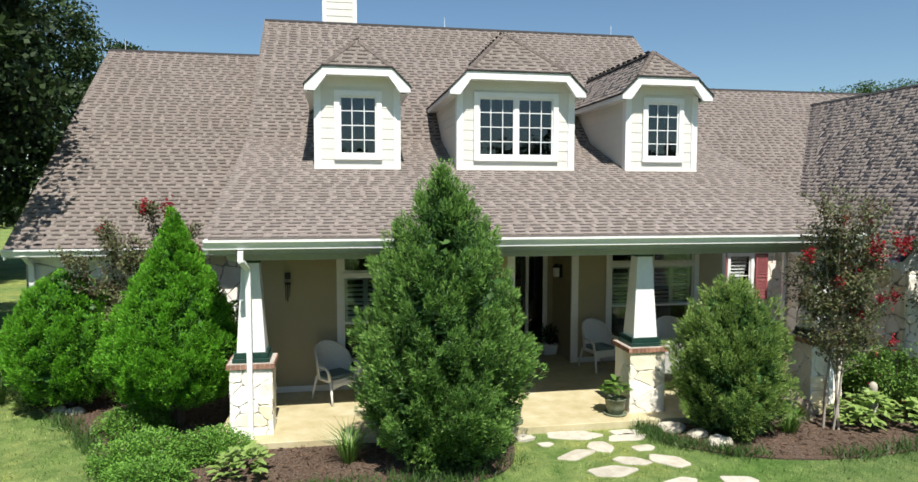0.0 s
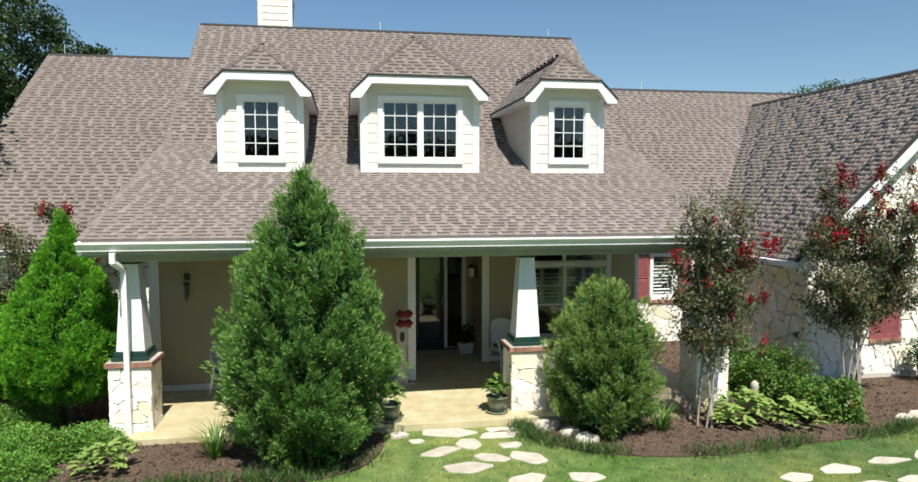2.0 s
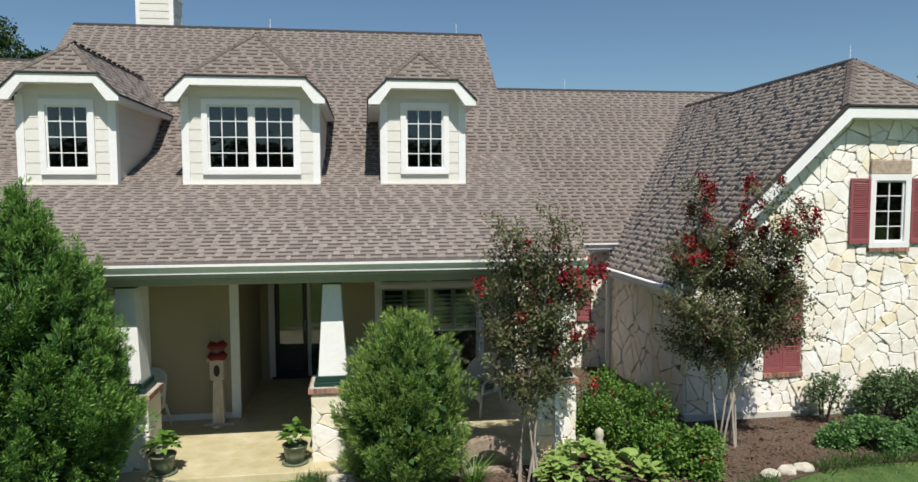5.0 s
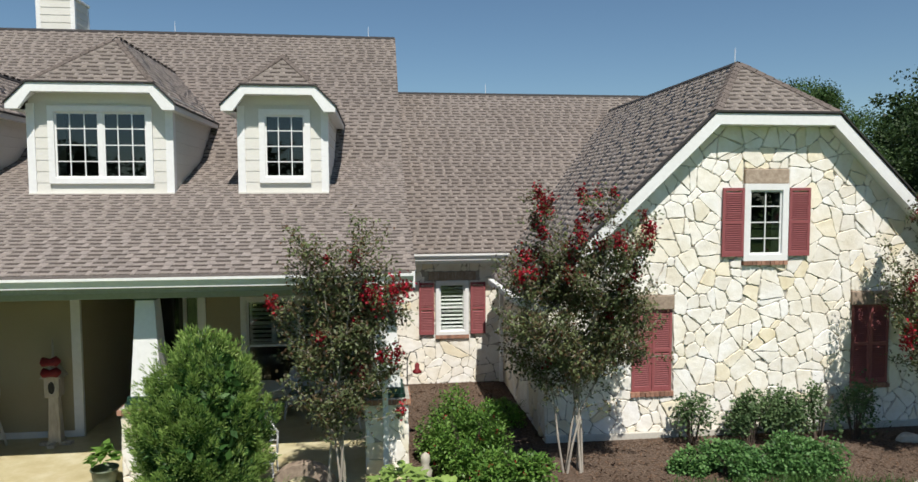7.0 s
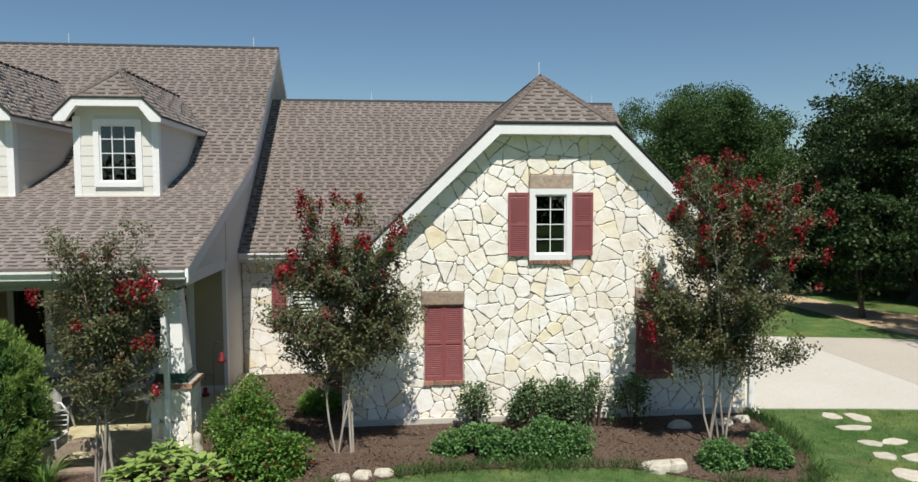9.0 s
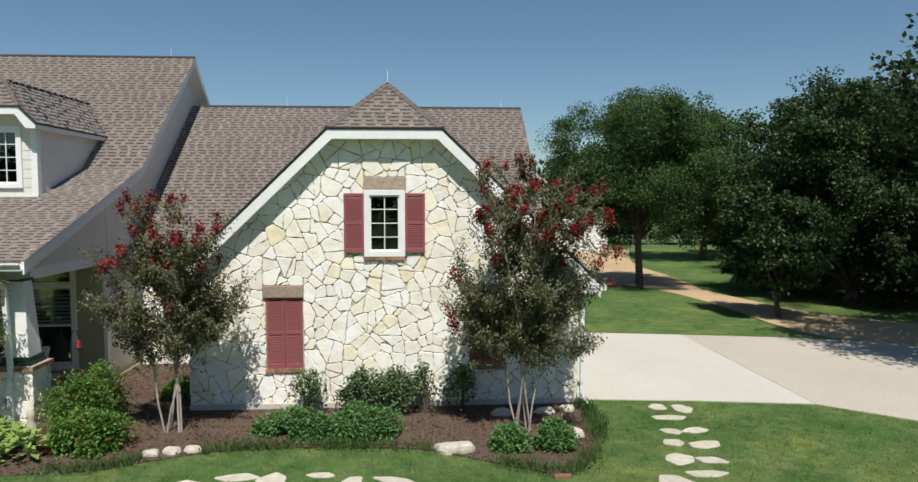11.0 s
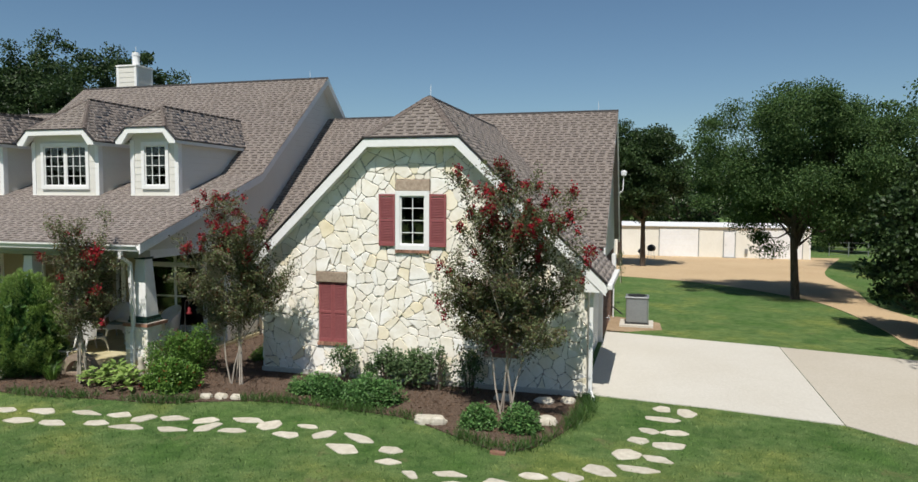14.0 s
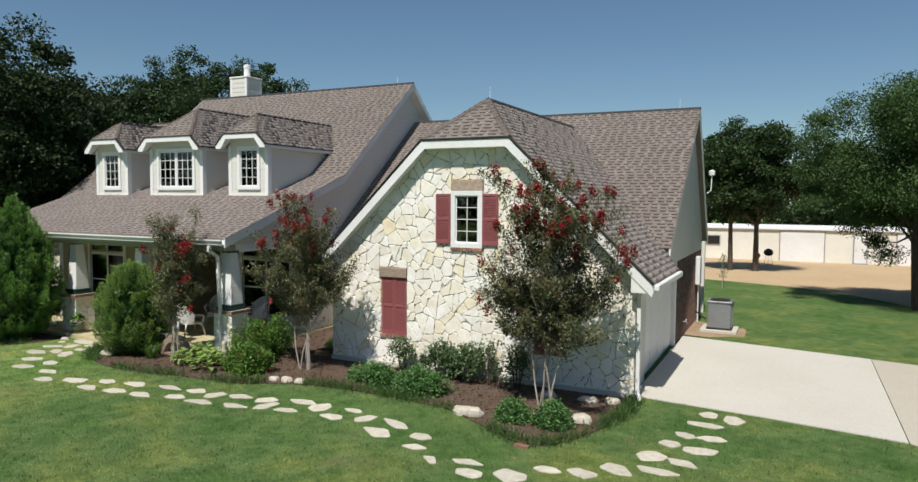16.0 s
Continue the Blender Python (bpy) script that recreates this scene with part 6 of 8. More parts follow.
    for q in range(0, n, max(1, n // 60)):
        b.tube([(0, 0, max(root[q, 2] * 0.7, 0.05)), tuple(root[q] * (0.6, 0.6, 0.9)), tuple(root[q])], [0.016, 0.010, 0.004], 4, False)
    part("branchwork", b, M_BARK, t, world=False)
    return t


def broadleaf(name, x, y, height, crown_r, bare, n, leaf, material, seed, label, clumps=70, trunk_r=0.22, flat=0.8, trunks=1, category="tree"):
    """A broad-leaved tree: tapered trunk, forking limbs, a crown of leaf clumps with gaps."""
    far = y < -20 or y > 60
    n, leaf, clumps = int(n * (0.6 if far else 1.9)), leaf * (0.9 if far else 0.62), int(clumps * (2.6 if crown_r < 5 else 4.2))
    rng = np.random.default_rng(seed)
    pr = random.Random(seed)
    z0 = gz(y)
    t = thing(name, (x, y, z0), label, category)
    g = Geo()
    ch = (height - bare)
    centre = np.array([0, 0, bare + ch * 0.5])
    C = []
    while len(C) < clumps:
        v = rng.normal(size=3)
        v = v / np.linalg.norm(v)
        az, el = math.atan2(v[1], v[0]), v[2]
        wild = 1.9 if material is L_ELM else 1.0
        v = v * rng.random() ** 0.40 * (0.98 + wild * (0.07 * math.sin(3 * az + seed) + 0.06 * math.sin(5 * az + 7 * el) + 0.06 * math.sin(9 * el + 2 * az + seed)))
        q = centre + v * np.array([crown_r * 0.86, crown_r * 0.86, ch * 0.46])
        # narrower at the top, ragged below
        hs = (q[2] - bare) / ch
        if np.hypot(q[0], q[1]) < crown_r * (1.05 - 0.55 * max(hs - 0.45, 0) * 1.6):
            C.append(q)
    C = np.array(C)
    base = [(0.0, 0.0, 0.0)] if trunks == 1 else [(pr.uniform(-0.25, 0.25), pr.uniform(-0.25, 0.25), 0) for _ in range(trunks)]
    for bx, by, _ in base:
        tx, ty = bx * 2.2 + pr.uniform(-0.2, 0.2), by * 2.2 + pr.uniform(-0.2, 0.2)
        r = trunk_r / math.sqrt(trunks)
        g.tube([(bx * 1.1, by * 1.1, -0.15), (bx, by, 0.15), (bx + (tx - bx) * 0.5, by + (ty - by) * 0.5, bare * 0.55), (tx, ty, bare * 1.05), (tx * 0.6, ty * 0.6, bare + ch * 0.55)], [r * 1.5, r * 1.12, r * 0.95, r * 0.8, r * 0.25], 10)
    order = rng.permutation(len(C))[: min(34, len(C))]
    for i in order:
        q = C[i]
        st = Vector((0, 0, bare * pr.uniform(0.8, 1.1) + ch * 0.12 * pr.random()))
        e = Vector(q)
        m = st.lerp(e, 0.5) + Vector((0, 0, -0.08 * ch + 0.1 * ch * pr.random()))
        g.tube([st, m, e], [trunk_r * 0.34, trunk_r * 0.2, trunk_r * 0.05], 5, False)
    part("trunk", g, M_BARK, t, "brown trunk and limbs", world=False)
    per = rng.integers(0, len(C), n)
    cr = min(crown_r, 4.4) * (0.09 + 0.14 * rng.random(len(C)))
    d = rng.normal(size=(n, 3))
    d = unit(d) * (rng.random((n, 1)) ** 0.6)
    P = C[per] + d * cr[per][:, None] * np.array([1.25, 1.25, flat])
    D = unit(rng.normal(size=(n, 3)) + np.array([0, 0, -0.1]) + 0.7 * d)
    S, N = frames_for(D, rng)
    V, F = blades(P, D, S, leaf * (0.7 + 0.6 * rng.random(n)), leaf * 0.37, N, 0.15)
    foliage("crown", V, F, material, t)
    return t


def crape(name, x, y, tops, spots, depth, seed, label, n=20000, bare=1.1, clear=0.9, crowd=0, size=1.0):
    """A crape myrtle: a vase of pale stems to the tops (dx, z), leafy twigs on them, crimson panicles at the spots (dx, dy, z, size)."""
    rng = np.random.default_rng(seed)
    pr = random.Random(seed)
    t = thing(name, (x, y, GROUND), label, "crape myrtle", "crape myrtles along the beds")
    twigs, forks, twig = [], [], Geo()
    ends = [(dx, pr.uniform(-0.5, 0.5) * depth * (1 - 0.3 * abs(dx) / 1.5), z) for dx, z in tops]
    for k, (dx, dy, z) in enumerate(ends):
        a = 6.283 * k / 6 + pr.uniform(-0.4, 0.4)
        e = Vector((dx, dy, z))
        main = k < 6
        if main:
            b = Vector((math.cos(a) * 0.15, math.sin(a) * 0.10, -0.05))
        else:
            b = min((p for p in forks if p.z < z - 0.5), key=lambda p: (p - e).length, default=forks[0]).copy()
        p1 = b.lerp(e, 0.30) + Vector((-dx * 0.13, -dy * 0.13, 0.06 * z)) + Vector((pr.uniform(-0.05, 0.05), pr.uniform(-0.05, 0.05), 0))
        p2 = b.lerp(e, 0.62) + Vector((-dx * 0.06 + pr.uniform(-0.06, 0.06), pr.uniform(-0.06, 0.06), 0.06 * z))
        kink = b.lerp(p1, 0.5) + Vector((pr.uniform(-0.04, 0.04), pr.uniform(-0.04, 0.04), 0))
        part("stem", Geo().tube([b, kink, p1, p2, e], [0.019, 0.017, 0.014, 0.009, 0.003] if main else [0.011, 0.010, 0.009, 0.006, 0.002], 7), M_CRAPEBARK, t, "pale smooth stem", world=False)
        forks += [b.lerp(p1, 0.8), p1.lerp(p2, 0.5)] if main else []
        twigs.append((p2, e))
        for j in range(26):
            f = pr.uniform(0.22, 0.97)
            o = b.lerp(p1, f / 0.3) if f < 0.3 else p1.lerp(p2, (f - 0.3) / 0.34) if f < 0.64 else p2.lerp(e, (f - 0.64) / 0.36)
            if o.z < bare * 0.8:
                continue
            aa = pr.random() * 6.283
            ln = pr.uniform(0.25, 0.72) * (1.25 - 0.70 * f) * size
            q = o + Vector((math.cos(aa) * ln, math.sin(aa) * ln * 0.9, ln * pr.uniform(0.2, 1.3)))
            twig.tube([o, o.lerp(q, 0.5) + Vector((0, 0, ln * 0.08)), q], [0.007, 0.005, 0.002], 4, False)
            twigs.append((o, q))
    spots = list(spots)
    for k in range(crowd):
        o, q = twigs[pr.randrange(len(twigs))]
        if q.z > max(z for _, z in tops) * pr.uniform(0.62, 0.85):
            spots.append((q.x, q.y, q.z, pr.choice((0.4, 0.5, 0.7, 1.0))))
    for dx, dy, z, sz in spots:
        e = Vector((dx, dy, z))
        o = min((b.lerp(c, 0.6) for b, c in twigs if b.z < z), key=lambda w: (w - e).length + 0.5 * max(0.0, w.z - z + 0.15), default=Vector((dx * 0.5, dy * 0.5, z * 0.7)))
        twig.tube([o, o.lerp(e, 0.6) + Vector((0, 0, -0.03)), e], [0.006, 0.005, 0.003], 4, False)
        twigs += [(o, e)]
    tagged(part("twig_work", twig, M_CRAPEBARK, t, world=False), kind="stuff")
    O, E = np.array([tuple(a) for a, b in twigs]), np.array([tuple(b) for a, b in twigs])
    weight = np.linalg.norm(E - O, axis=1) ** 0.8
    i = rng.choice(len(twigs), n, p=weight / weight.sum())
    s = rng.random(n)[:, None] ** 0.8
    P = O[i] + (E[i] - O[i]) * (0.12 + 0.92 * s) + rng.normal(size=(n, 3)) * 0.064 * (1.2 - 0.5 * s)
    P = P[P[:, 2] > bare * (0.7 + 0.5 * rng.random(len(P)))]
    m = len(P)
    D = unit(rng.normal(size=(m, 3)) + np.array([0, 0, 0.15]))
    S, N = frames_for(D, rng, (0, -0.3, 1))
    V, F = blades(P, D, S, 0.056 * (0.7 + 0.6 * rng.random(m)), 0.0165, N, 0.12)
    tagged(foliage("leafage", V, F, L_CRAPE, t), kind="stuff")
    for dx, dy, z, sz in spots:
        nn = int(70 * sz)
        w = rng.normal(size=(nn, 3)) * np.array([0.040, 0.040, 0.066]) * sz ** 0.6
        Pb = np.array([dx, dy, z + 0.02]) + w
        Db = unit(rng.normal(size=(nn, 3)) + np.array([0, 0, 0.3]) + 3 * w)
        Sb, Nb = frames_for(Db, rng)
        V, F = blades(Pb, Db, Sb, 0.045, 0.021, Nb, 0.2)
        tagged(foliage("bloom", V, F, L_BLOOM, t, "crimson flower panicle"), kind="stuff")
    return t


def mound(name, x, y, rx, ry, h, n, leaf, material, seed, label, category="shrub", ragged=0.15, blossom=None, aspect=0.38, group="", lift=0.0):
    """A leafy mound: leaves over and inside a lumpy dome, on short stems."""
    rng = np.random.default_rng(seed)
    pr = random.Random(seed)
    t = thing(name, (x, y, GROUND + 0.02), label, category, group)
    n, leaf = int(n * 2.5), leaf * 0.62
    u = rng.normal(size=(n, 3))
    u[:, 2] = np.abs(u[:, 2])
    u = unit(u)
    ang = np.arctan2(u[:, 1], u[:, 0])
    lump = 1 + ragged * (np.sin(ang * 4 + seed) + np.sin(ang * 7 + u[:, 2] * 8) + 0.7 * np.sin(u[:, 2] * 14 + ang * 2)) / 2 + ragged * 0.35 * rng.normal(size=n)
    r = lump * (1 - 0.6 * rng.random(n) ** 2.4)
    P = u * r[:, None] * np.array([rx, ry, h - lift]) + np.array([0, 0, 0.02 + lift])
    if ragged > 0.2:
        # sprays of uneven height break the dome into lobes
        K = 26
        c = rng.normal(size=(K, 3))
        c[:, 2] = np.abs(c[:, 2])
        c = unit(c) * (0.50 + 0.32 * rng.random((K, 1)))
        j = rng.integers(0, K, n)
        w = unit(rng.normal(size=(n, 3)) + np.array([0, 0, 0.35])) * (0.16 + 0.30 * rng.random(K)[j])[:, None] * (rng.random((n, 1)) ** 0.35)
        P = (c[j] + w * np.array([1.0, 1.0, 1.15])) * np.array([rx, ry, h - lift]) + np.array([0, 0, 0.02 + lift])
        P[:, 2] = np.maximum(P[:, 2], 0.02)
        u = unit(w + np.array([0, 0, 0.02]))
    D = unit(u + 0.8 * rng.normal(size=(n, 3)))
    S, N = frames_for(D, rng, (0, 0, 1))
    V, F = blades(P, D, S, leaf * (0.7 + 0.6 * rng.random(n)), leaf * aspect, N, 0.15)
    tagged(foliage("leafage", V, F, material, t), kind="stuff")
    g = Geo()
    for i in range(12):
        a = pr.random() * 6.283
        k = pr.uniform(0.3, 0.8)
        g.tube([(0.05 * math.cos(a), 0.05 * math.sin(a), -0.03), (rx * k * 0.5 * math.cos(a), ry * k * 0.5 * math.sin(a), h * 0.5), (rx * k * math.cos(a), ry * k * math.sin(a), h * 0.85)], [0.012, 0.008, 0.003], 4, False)
    part("twig_work", g, M_BARK, t, world=False)
    if blossom:
        m = 110
        uu = rng.normal(size=(m, 3))
        uu[:, 2] = np.abs(uu[:, 2])
        uu = unit(uu)
        Pb = np.repeat(uu[: m // 5] * np.array([rx, ry, h]) * 1.03, 5, 0) + 0.02 * rng.normal(size=(m // 5 * 5, 3))
        Db = unit(rng.normal(size=Pb.shape))
        Sb, Nb = frames_for(Db, rng)
        V, F = blades(Pb, Db, Sb, 0.035, 0.015)
        foliage("blossom", V, F, blossom, t)
    return t


def hosta(name, x, y, r, seed, label, leaves=46, material=None, size=0.2):
    """A rosette of broad pointed leaves, each bent over its middle and a piece of its own."""
    rng = random.Random(seed)
    t = thing(name, (x, y, GROUND + 0.02), label, "hosta")
    meshes = []
    for k in range(4):
        g = Geo()
        L, w = size * (0.75 + 0.17 * k), size * 0.36
        for f, ww, dz in ((0, 0.15, 0), (0.3, 1, 0.06), (0.65, 0.85, 0.03), (1.0, 0.03, -0.12)):
            h = dz * L * 1.2
            g.v += [(-w * ww, L * f, h + 0.12 * w * ww), (0, L * f, h), (w * ww, L * f, h + 0.12 * w * ww)]
        for q in range(3):
            g.f += [(q * 3, q * 3 + 1, q * 3 + 4, q * 3 + 3), (q * 3 + 1, q * 3 + 2, q * 3 + 5, q * 3 + 4)]
        me = g.mesh("leaf")
        me.materials.append(material or L_HOSTA)
        meshes.append(me)
    for i in range(leaves):
        a = rng.random() * 6.283
        k = rng.random() ** 0.6
        o = Vector((math.cos(a) * r * k * 0.8, math.sin(a) * r * k * 0.8, 0.06 + (1 - k) * r * 0.7 + rng.uniform(0, 0.10)))
        d = Vector((math.cos(a + rng.uniform(-0.5, 0.5)), math.sin(a + rng.uniform(-0.5, 0.5)), rng.uniform(-0.2, 0.9))).normalized()
        s = d.cross(Vector((0, 0, 1))).normalized()
        ob = new("leaf", meshes[rng.randrange(4)])
        ob.parent = t
        ob.matrix_basis = Matrix.Translation(o) @ Matrix((s, d, s.cross(d))).transposed().to_4x4()
    return t


def tuft(name, x, y, h, r, n, seed, label, material=None):
    """A clump of arching grass blades."""
    rng = np.random.default_rng(seed)
    t = thing(name, (x, y, GROUND + 0.02), label, "grass clump")
    a = rng.random(n) * 6.283
    P = np.stack([np.cos(a) * r * 0.25 * rng.random(n), np.sin(a) * r * 0.25 * rng.random(n), np.zeros(n)], 1)
    out = np.stack([np.cos(a), np.sin(a), np.zeros(n)], 1)
    D1 = unit(out * (0.15 + 0.5 * rng.random((n, 1))) + np.array([0, 0, 1.0]))
    L = h * (0.6 + 0.5 * rng.random(n))
    S = unit(np.cross(D1, np.array([0, 0, 1.0])))
    m = P + D1 * (L * 0.6)[:, None]
    D2 = unit(D1 + out * 0.9 - np.array([0, 0, 0.35]))
    e = m + D2 * (L * 0.5)[:, None]
    w = 0.006
    V = np.stack([P - S * w, P + S * w, m + S * w, m - S * w, e], 1).reshape(-1, 3)
    i = np.arange(n)[:, None] * 5
    V2 = np.concatenate([V, e + S * 0.001])
    F = np.concatenate([i + np.array([[0, 1, 2, 3]]), np.concatenate([i + 3, i + 2, 5 * n + np.arange(n)[:, None], i + 4], 1)])
    foliage("blade_clump", V2, F, material or L_SHRUB, t)
    return t


# the front garden
CON = [(0.0, 0.40), (0.06, 0.66), (0.15, 0.90), (0.26, 1.0), (0.40, 0.96), (0.53, 0.88), (0.68, 0.74), (0.79, 0.56), (0.88, 0.31), (0.95, 0.14), (1.0, 0.02)]
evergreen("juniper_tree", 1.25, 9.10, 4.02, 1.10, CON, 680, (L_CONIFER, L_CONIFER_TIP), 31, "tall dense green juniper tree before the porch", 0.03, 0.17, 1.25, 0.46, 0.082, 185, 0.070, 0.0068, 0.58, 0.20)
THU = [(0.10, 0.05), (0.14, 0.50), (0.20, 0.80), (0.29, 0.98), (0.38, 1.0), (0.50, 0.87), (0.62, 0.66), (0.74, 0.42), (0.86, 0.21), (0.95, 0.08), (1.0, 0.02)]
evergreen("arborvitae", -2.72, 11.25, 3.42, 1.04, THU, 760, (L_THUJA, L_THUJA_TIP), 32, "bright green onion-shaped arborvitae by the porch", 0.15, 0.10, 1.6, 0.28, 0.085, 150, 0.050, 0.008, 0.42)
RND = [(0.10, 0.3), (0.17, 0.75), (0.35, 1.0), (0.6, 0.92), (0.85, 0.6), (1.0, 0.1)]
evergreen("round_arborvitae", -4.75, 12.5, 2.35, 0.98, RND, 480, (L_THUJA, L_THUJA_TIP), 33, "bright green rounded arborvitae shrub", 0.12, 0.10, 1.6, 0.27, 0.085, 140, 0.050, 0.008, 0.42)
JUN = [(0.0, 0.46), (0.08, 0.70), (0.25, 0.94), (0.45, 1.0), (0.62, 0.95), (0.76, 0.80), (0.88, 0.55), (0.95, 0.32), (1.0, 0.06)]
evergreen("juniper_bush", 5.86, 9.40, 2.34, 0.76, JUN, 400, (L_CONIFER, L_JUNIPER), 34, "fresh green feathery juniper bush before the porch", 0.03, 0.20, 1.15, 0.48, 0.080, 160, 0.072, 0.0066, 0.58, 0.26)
crape("crape_myrtle", 7.55, 9.25, [(-0.42, 3.72), (-0.20, 3.50), (0.28, 3.62), (0.48, 3.80), (0.62, 3.30), (-0.58, 2.75), (0.82, 2.55), (0.05, 3.05), (-0.45, 2.1), (0.50, 2.1), (0.85, 1.9), (-0.15, 2.4)],
      [(-0.74, -0.28, 2.81, 1.0), (-0.08, -0.19, 3.34, 0.5), (0.26, -0.24, 3.38, 0.9), (0.37, -0.17, 2.92, 1.7), (0.55, -0.16, 2.84, 1.7), (0.78, -0.33, 2.95, 1.6), (0.90, -0.35, 2.98, 1.0), (0.25, -0.10, 2.51, 0.6), (-0.19, -0.27, 2.38, 0.8), (0.78, -0.28, 2.16, 0.9), (0.25, -0.05, 1.95, 0.9), (0.59, -0.21, 2.09, 0.6), (0.33, -0.10, 1.83, 0.6), (0.82, -0.21, 1.40, 0.6)], 1.0, 41,
      "slender crape myrtle with crimson flowers before the porch", 14000, 1.15, size=0.85)
crape("crape_myrtle", 10.95, 10.15, [(-0.58, 4.20), (0.32, 4.15), (0.92, 3.85), (-1.00, 3.30), (1.30, 2.75), (-0.15, 3.75), (-0.85, 2.70), (0.65, 3.30), (0.0, 3.2), (-0.75, 2.1), (0.95, 2.5), (1.25, 2.2), (-1.0, 2.3), (0.35, 2.6), (-0.3, 2.6), (0.6, 2.1), (1.0, 1.8), (-0.7, 1.7), (0.2, 1.9)],
      [(-0.62, -0.25, 4.18, 0.8), (-0.59, -0.52, 3.97, 0.9), (0.10, -0.25, 4.05, 0.7), (0.30, -0.12, 4.14, 0.6), (0.28, -0.31, 3.84, 0.8), (0.09, -0.19, 3.80, 0.6), (-0.52, -0.23, 3.60, 0.9), (-0.06, -0.56, 3.55, 1.1), (-0.10, -0.18, 3.34, 1.4), (-0.14, -0.27, 3.01, 1.1), (0.93, -0.43, 3.63, 1.1), (-0.76, -0.58, 3.06, 0.8), (-0.45, -0.12, 3.05, 0.7), (0.40, -0.34, 2.44, 0.8), (0.71, -0.20, 2.52, 0.7), (-0.43, -0.12, 1.74, 0.6), (-0.31, -0.21, 2.16, 0.6), (0.88, -0.09, 3.07, 0.6)], 1.7, 42,
      "spreading crape myrtle with crimson flowers by the gable wall", 29000, 1.2, crowd=110, size=1.0)
crape("crape_myrtle", 17.15, 9.80, [(-0.75, 4.65), (-0.25, 4.72), (0.65, 4.70), (1.25, 4.25), (-1.10, 3.10), (1.40, 3.20), (0.20, 4.45), (-0.55, 3.80), (0.95, 3.80), (0.1, 3.5), (-0.95, 2.4), (1.15, 2.4), (0.55, 2.8), (-0.40, 2.9), (-1.2, 2.1), (0.1, 2.5), (0.85, 2.0), (-0.6, 2.1), (-0.95, 1.7), (1.05, 1.65), (0.45, 1.8), (-0.35, 1.7), (0.0, 1.9)],
      [(-1.27, -0.32, 2.88, 0.9), (-1.21, -0.14, 1.93, 1.3), (-1.30, -0.30, 2.15, 0.8), (-1.15, -0.08, 2.70, 0.6), (-0.75, -0.10, 2.40, 0.6), (1.55, -0.46, 3.20, 0.9), (1.45, -0.44, 2.70, 0.5)], 2.3, 43,
      "large crape myrtle with crimson flowers at the wall's corner", 42000, 1.15, crowd=520, size=1.15)
crape("crape_myrtle", -3.6, 12.6, [(-0.5, 3.3), (0.3, 3.5), (0.75, 3.1), (-0.9, 2.7), (0.0, 3.0)], [(0.55, -0.2, 3.45, 1.6), (0.20, -0.3, 3.50, 0.8), (-0.5, -0.2, 3.1, 0.6), (0.95, 0.0, 2.6, 0.8)], 1.3, 44,
      "crape myrtle with few crimson flowers behind the shrubs", 13000, 1.2)
for k, (x, y, rx, ry, h, n) in enumerate(((13.25, 9.75, 0.70, 0.42, 0.44, 3000), (14.35, 9.75, 0.75, 0.45, 0.50, 3200), (12.72, 9.95, 0.36, 0.32, 0.36, 1100))):
    mound("low_shrub", x, y, rx, ry, h, n * 0.75, 0.082, L_LOW, 50 + k, "low dense green shrub at the bed's edge", ragged=0.24, aspect=0.42)
mound("low_shrub", 16.80, 8.95, 0.33, 0.30, 0.36, 1000, 0.08, L_LOW, 55, "small fresh green shrub at the bed's edge")
mound("low_shrub", 17.58, 8.95, 0.35, 0.32, 0.42, 1100, 0.08, L_LOW, 56, "small fresh green shrub at the bed's edge")
for k, (x, y, rx, h, n) in enumerate(((13.2, 10.95, 0.40, 0.92, 330), (14.2, 10.9, 0.50, 0.84, 900), (14.85, 10.95, 0.50, 0.90, 850), (15.4, 10.9, 0.30, 0.95, 260), (16.1, 10.9, 0.42, 1.0, 420))):
    mound("rose_bush", x, y, rx, 0.42, h, n, 0.085, L_ROSE, 60 + k, "open grey-green rose bush before the stone wall", ragged=0.32, aspect=0.5, lift=0.28)
mound("lantana_shrub", 9.35, 10.0, 0.62, 0.60, 1.12, 3600, 0.088, L_SHRUB, 65, "tall leafy green shrub with a few red flowers", ragged=0.42, blossom=L_BLOOM, aspect=0.3)
mound("lantana_shrub", 9.85, 9.35, 0.68, 0.5, 0.62, 2600, 0.10, L_SHRUB, 66, "leafy green shrub with a few red flowers", ragged=0.3, blossom=L_BLOOM)
mound("lantana_shrub", 9.3, 11.0, 0.7, 0.6, 0.95, 2600, 0.085, L_SHRUB, 67, "leafy green shrub near the middle wall", ragged=0.22)
hosta("hosta", 8.35, 9.45, 0.55, 71, "lime green hosta in the mulch bed", 120, None, 0.17)
hosta("hosta", 8.95, 9.05, 0.45, 72, "lime green hosta in the mulch bed", 84, None, 0.16)
hosta("hosta", 7.95, 9.2, 0.35, 73, "lime green hosta in the mulch bed", 56, None, 0.15)
hosta("hosta", -1.42, 8.95, 0.42, 74, "lime green hosta by the porch corner", 100, None, 0.13)
hosta("hosta", -5.25, 12.4, 0.40, 75, "lime green hosta at the bed's edge", 70, None, 0.14)
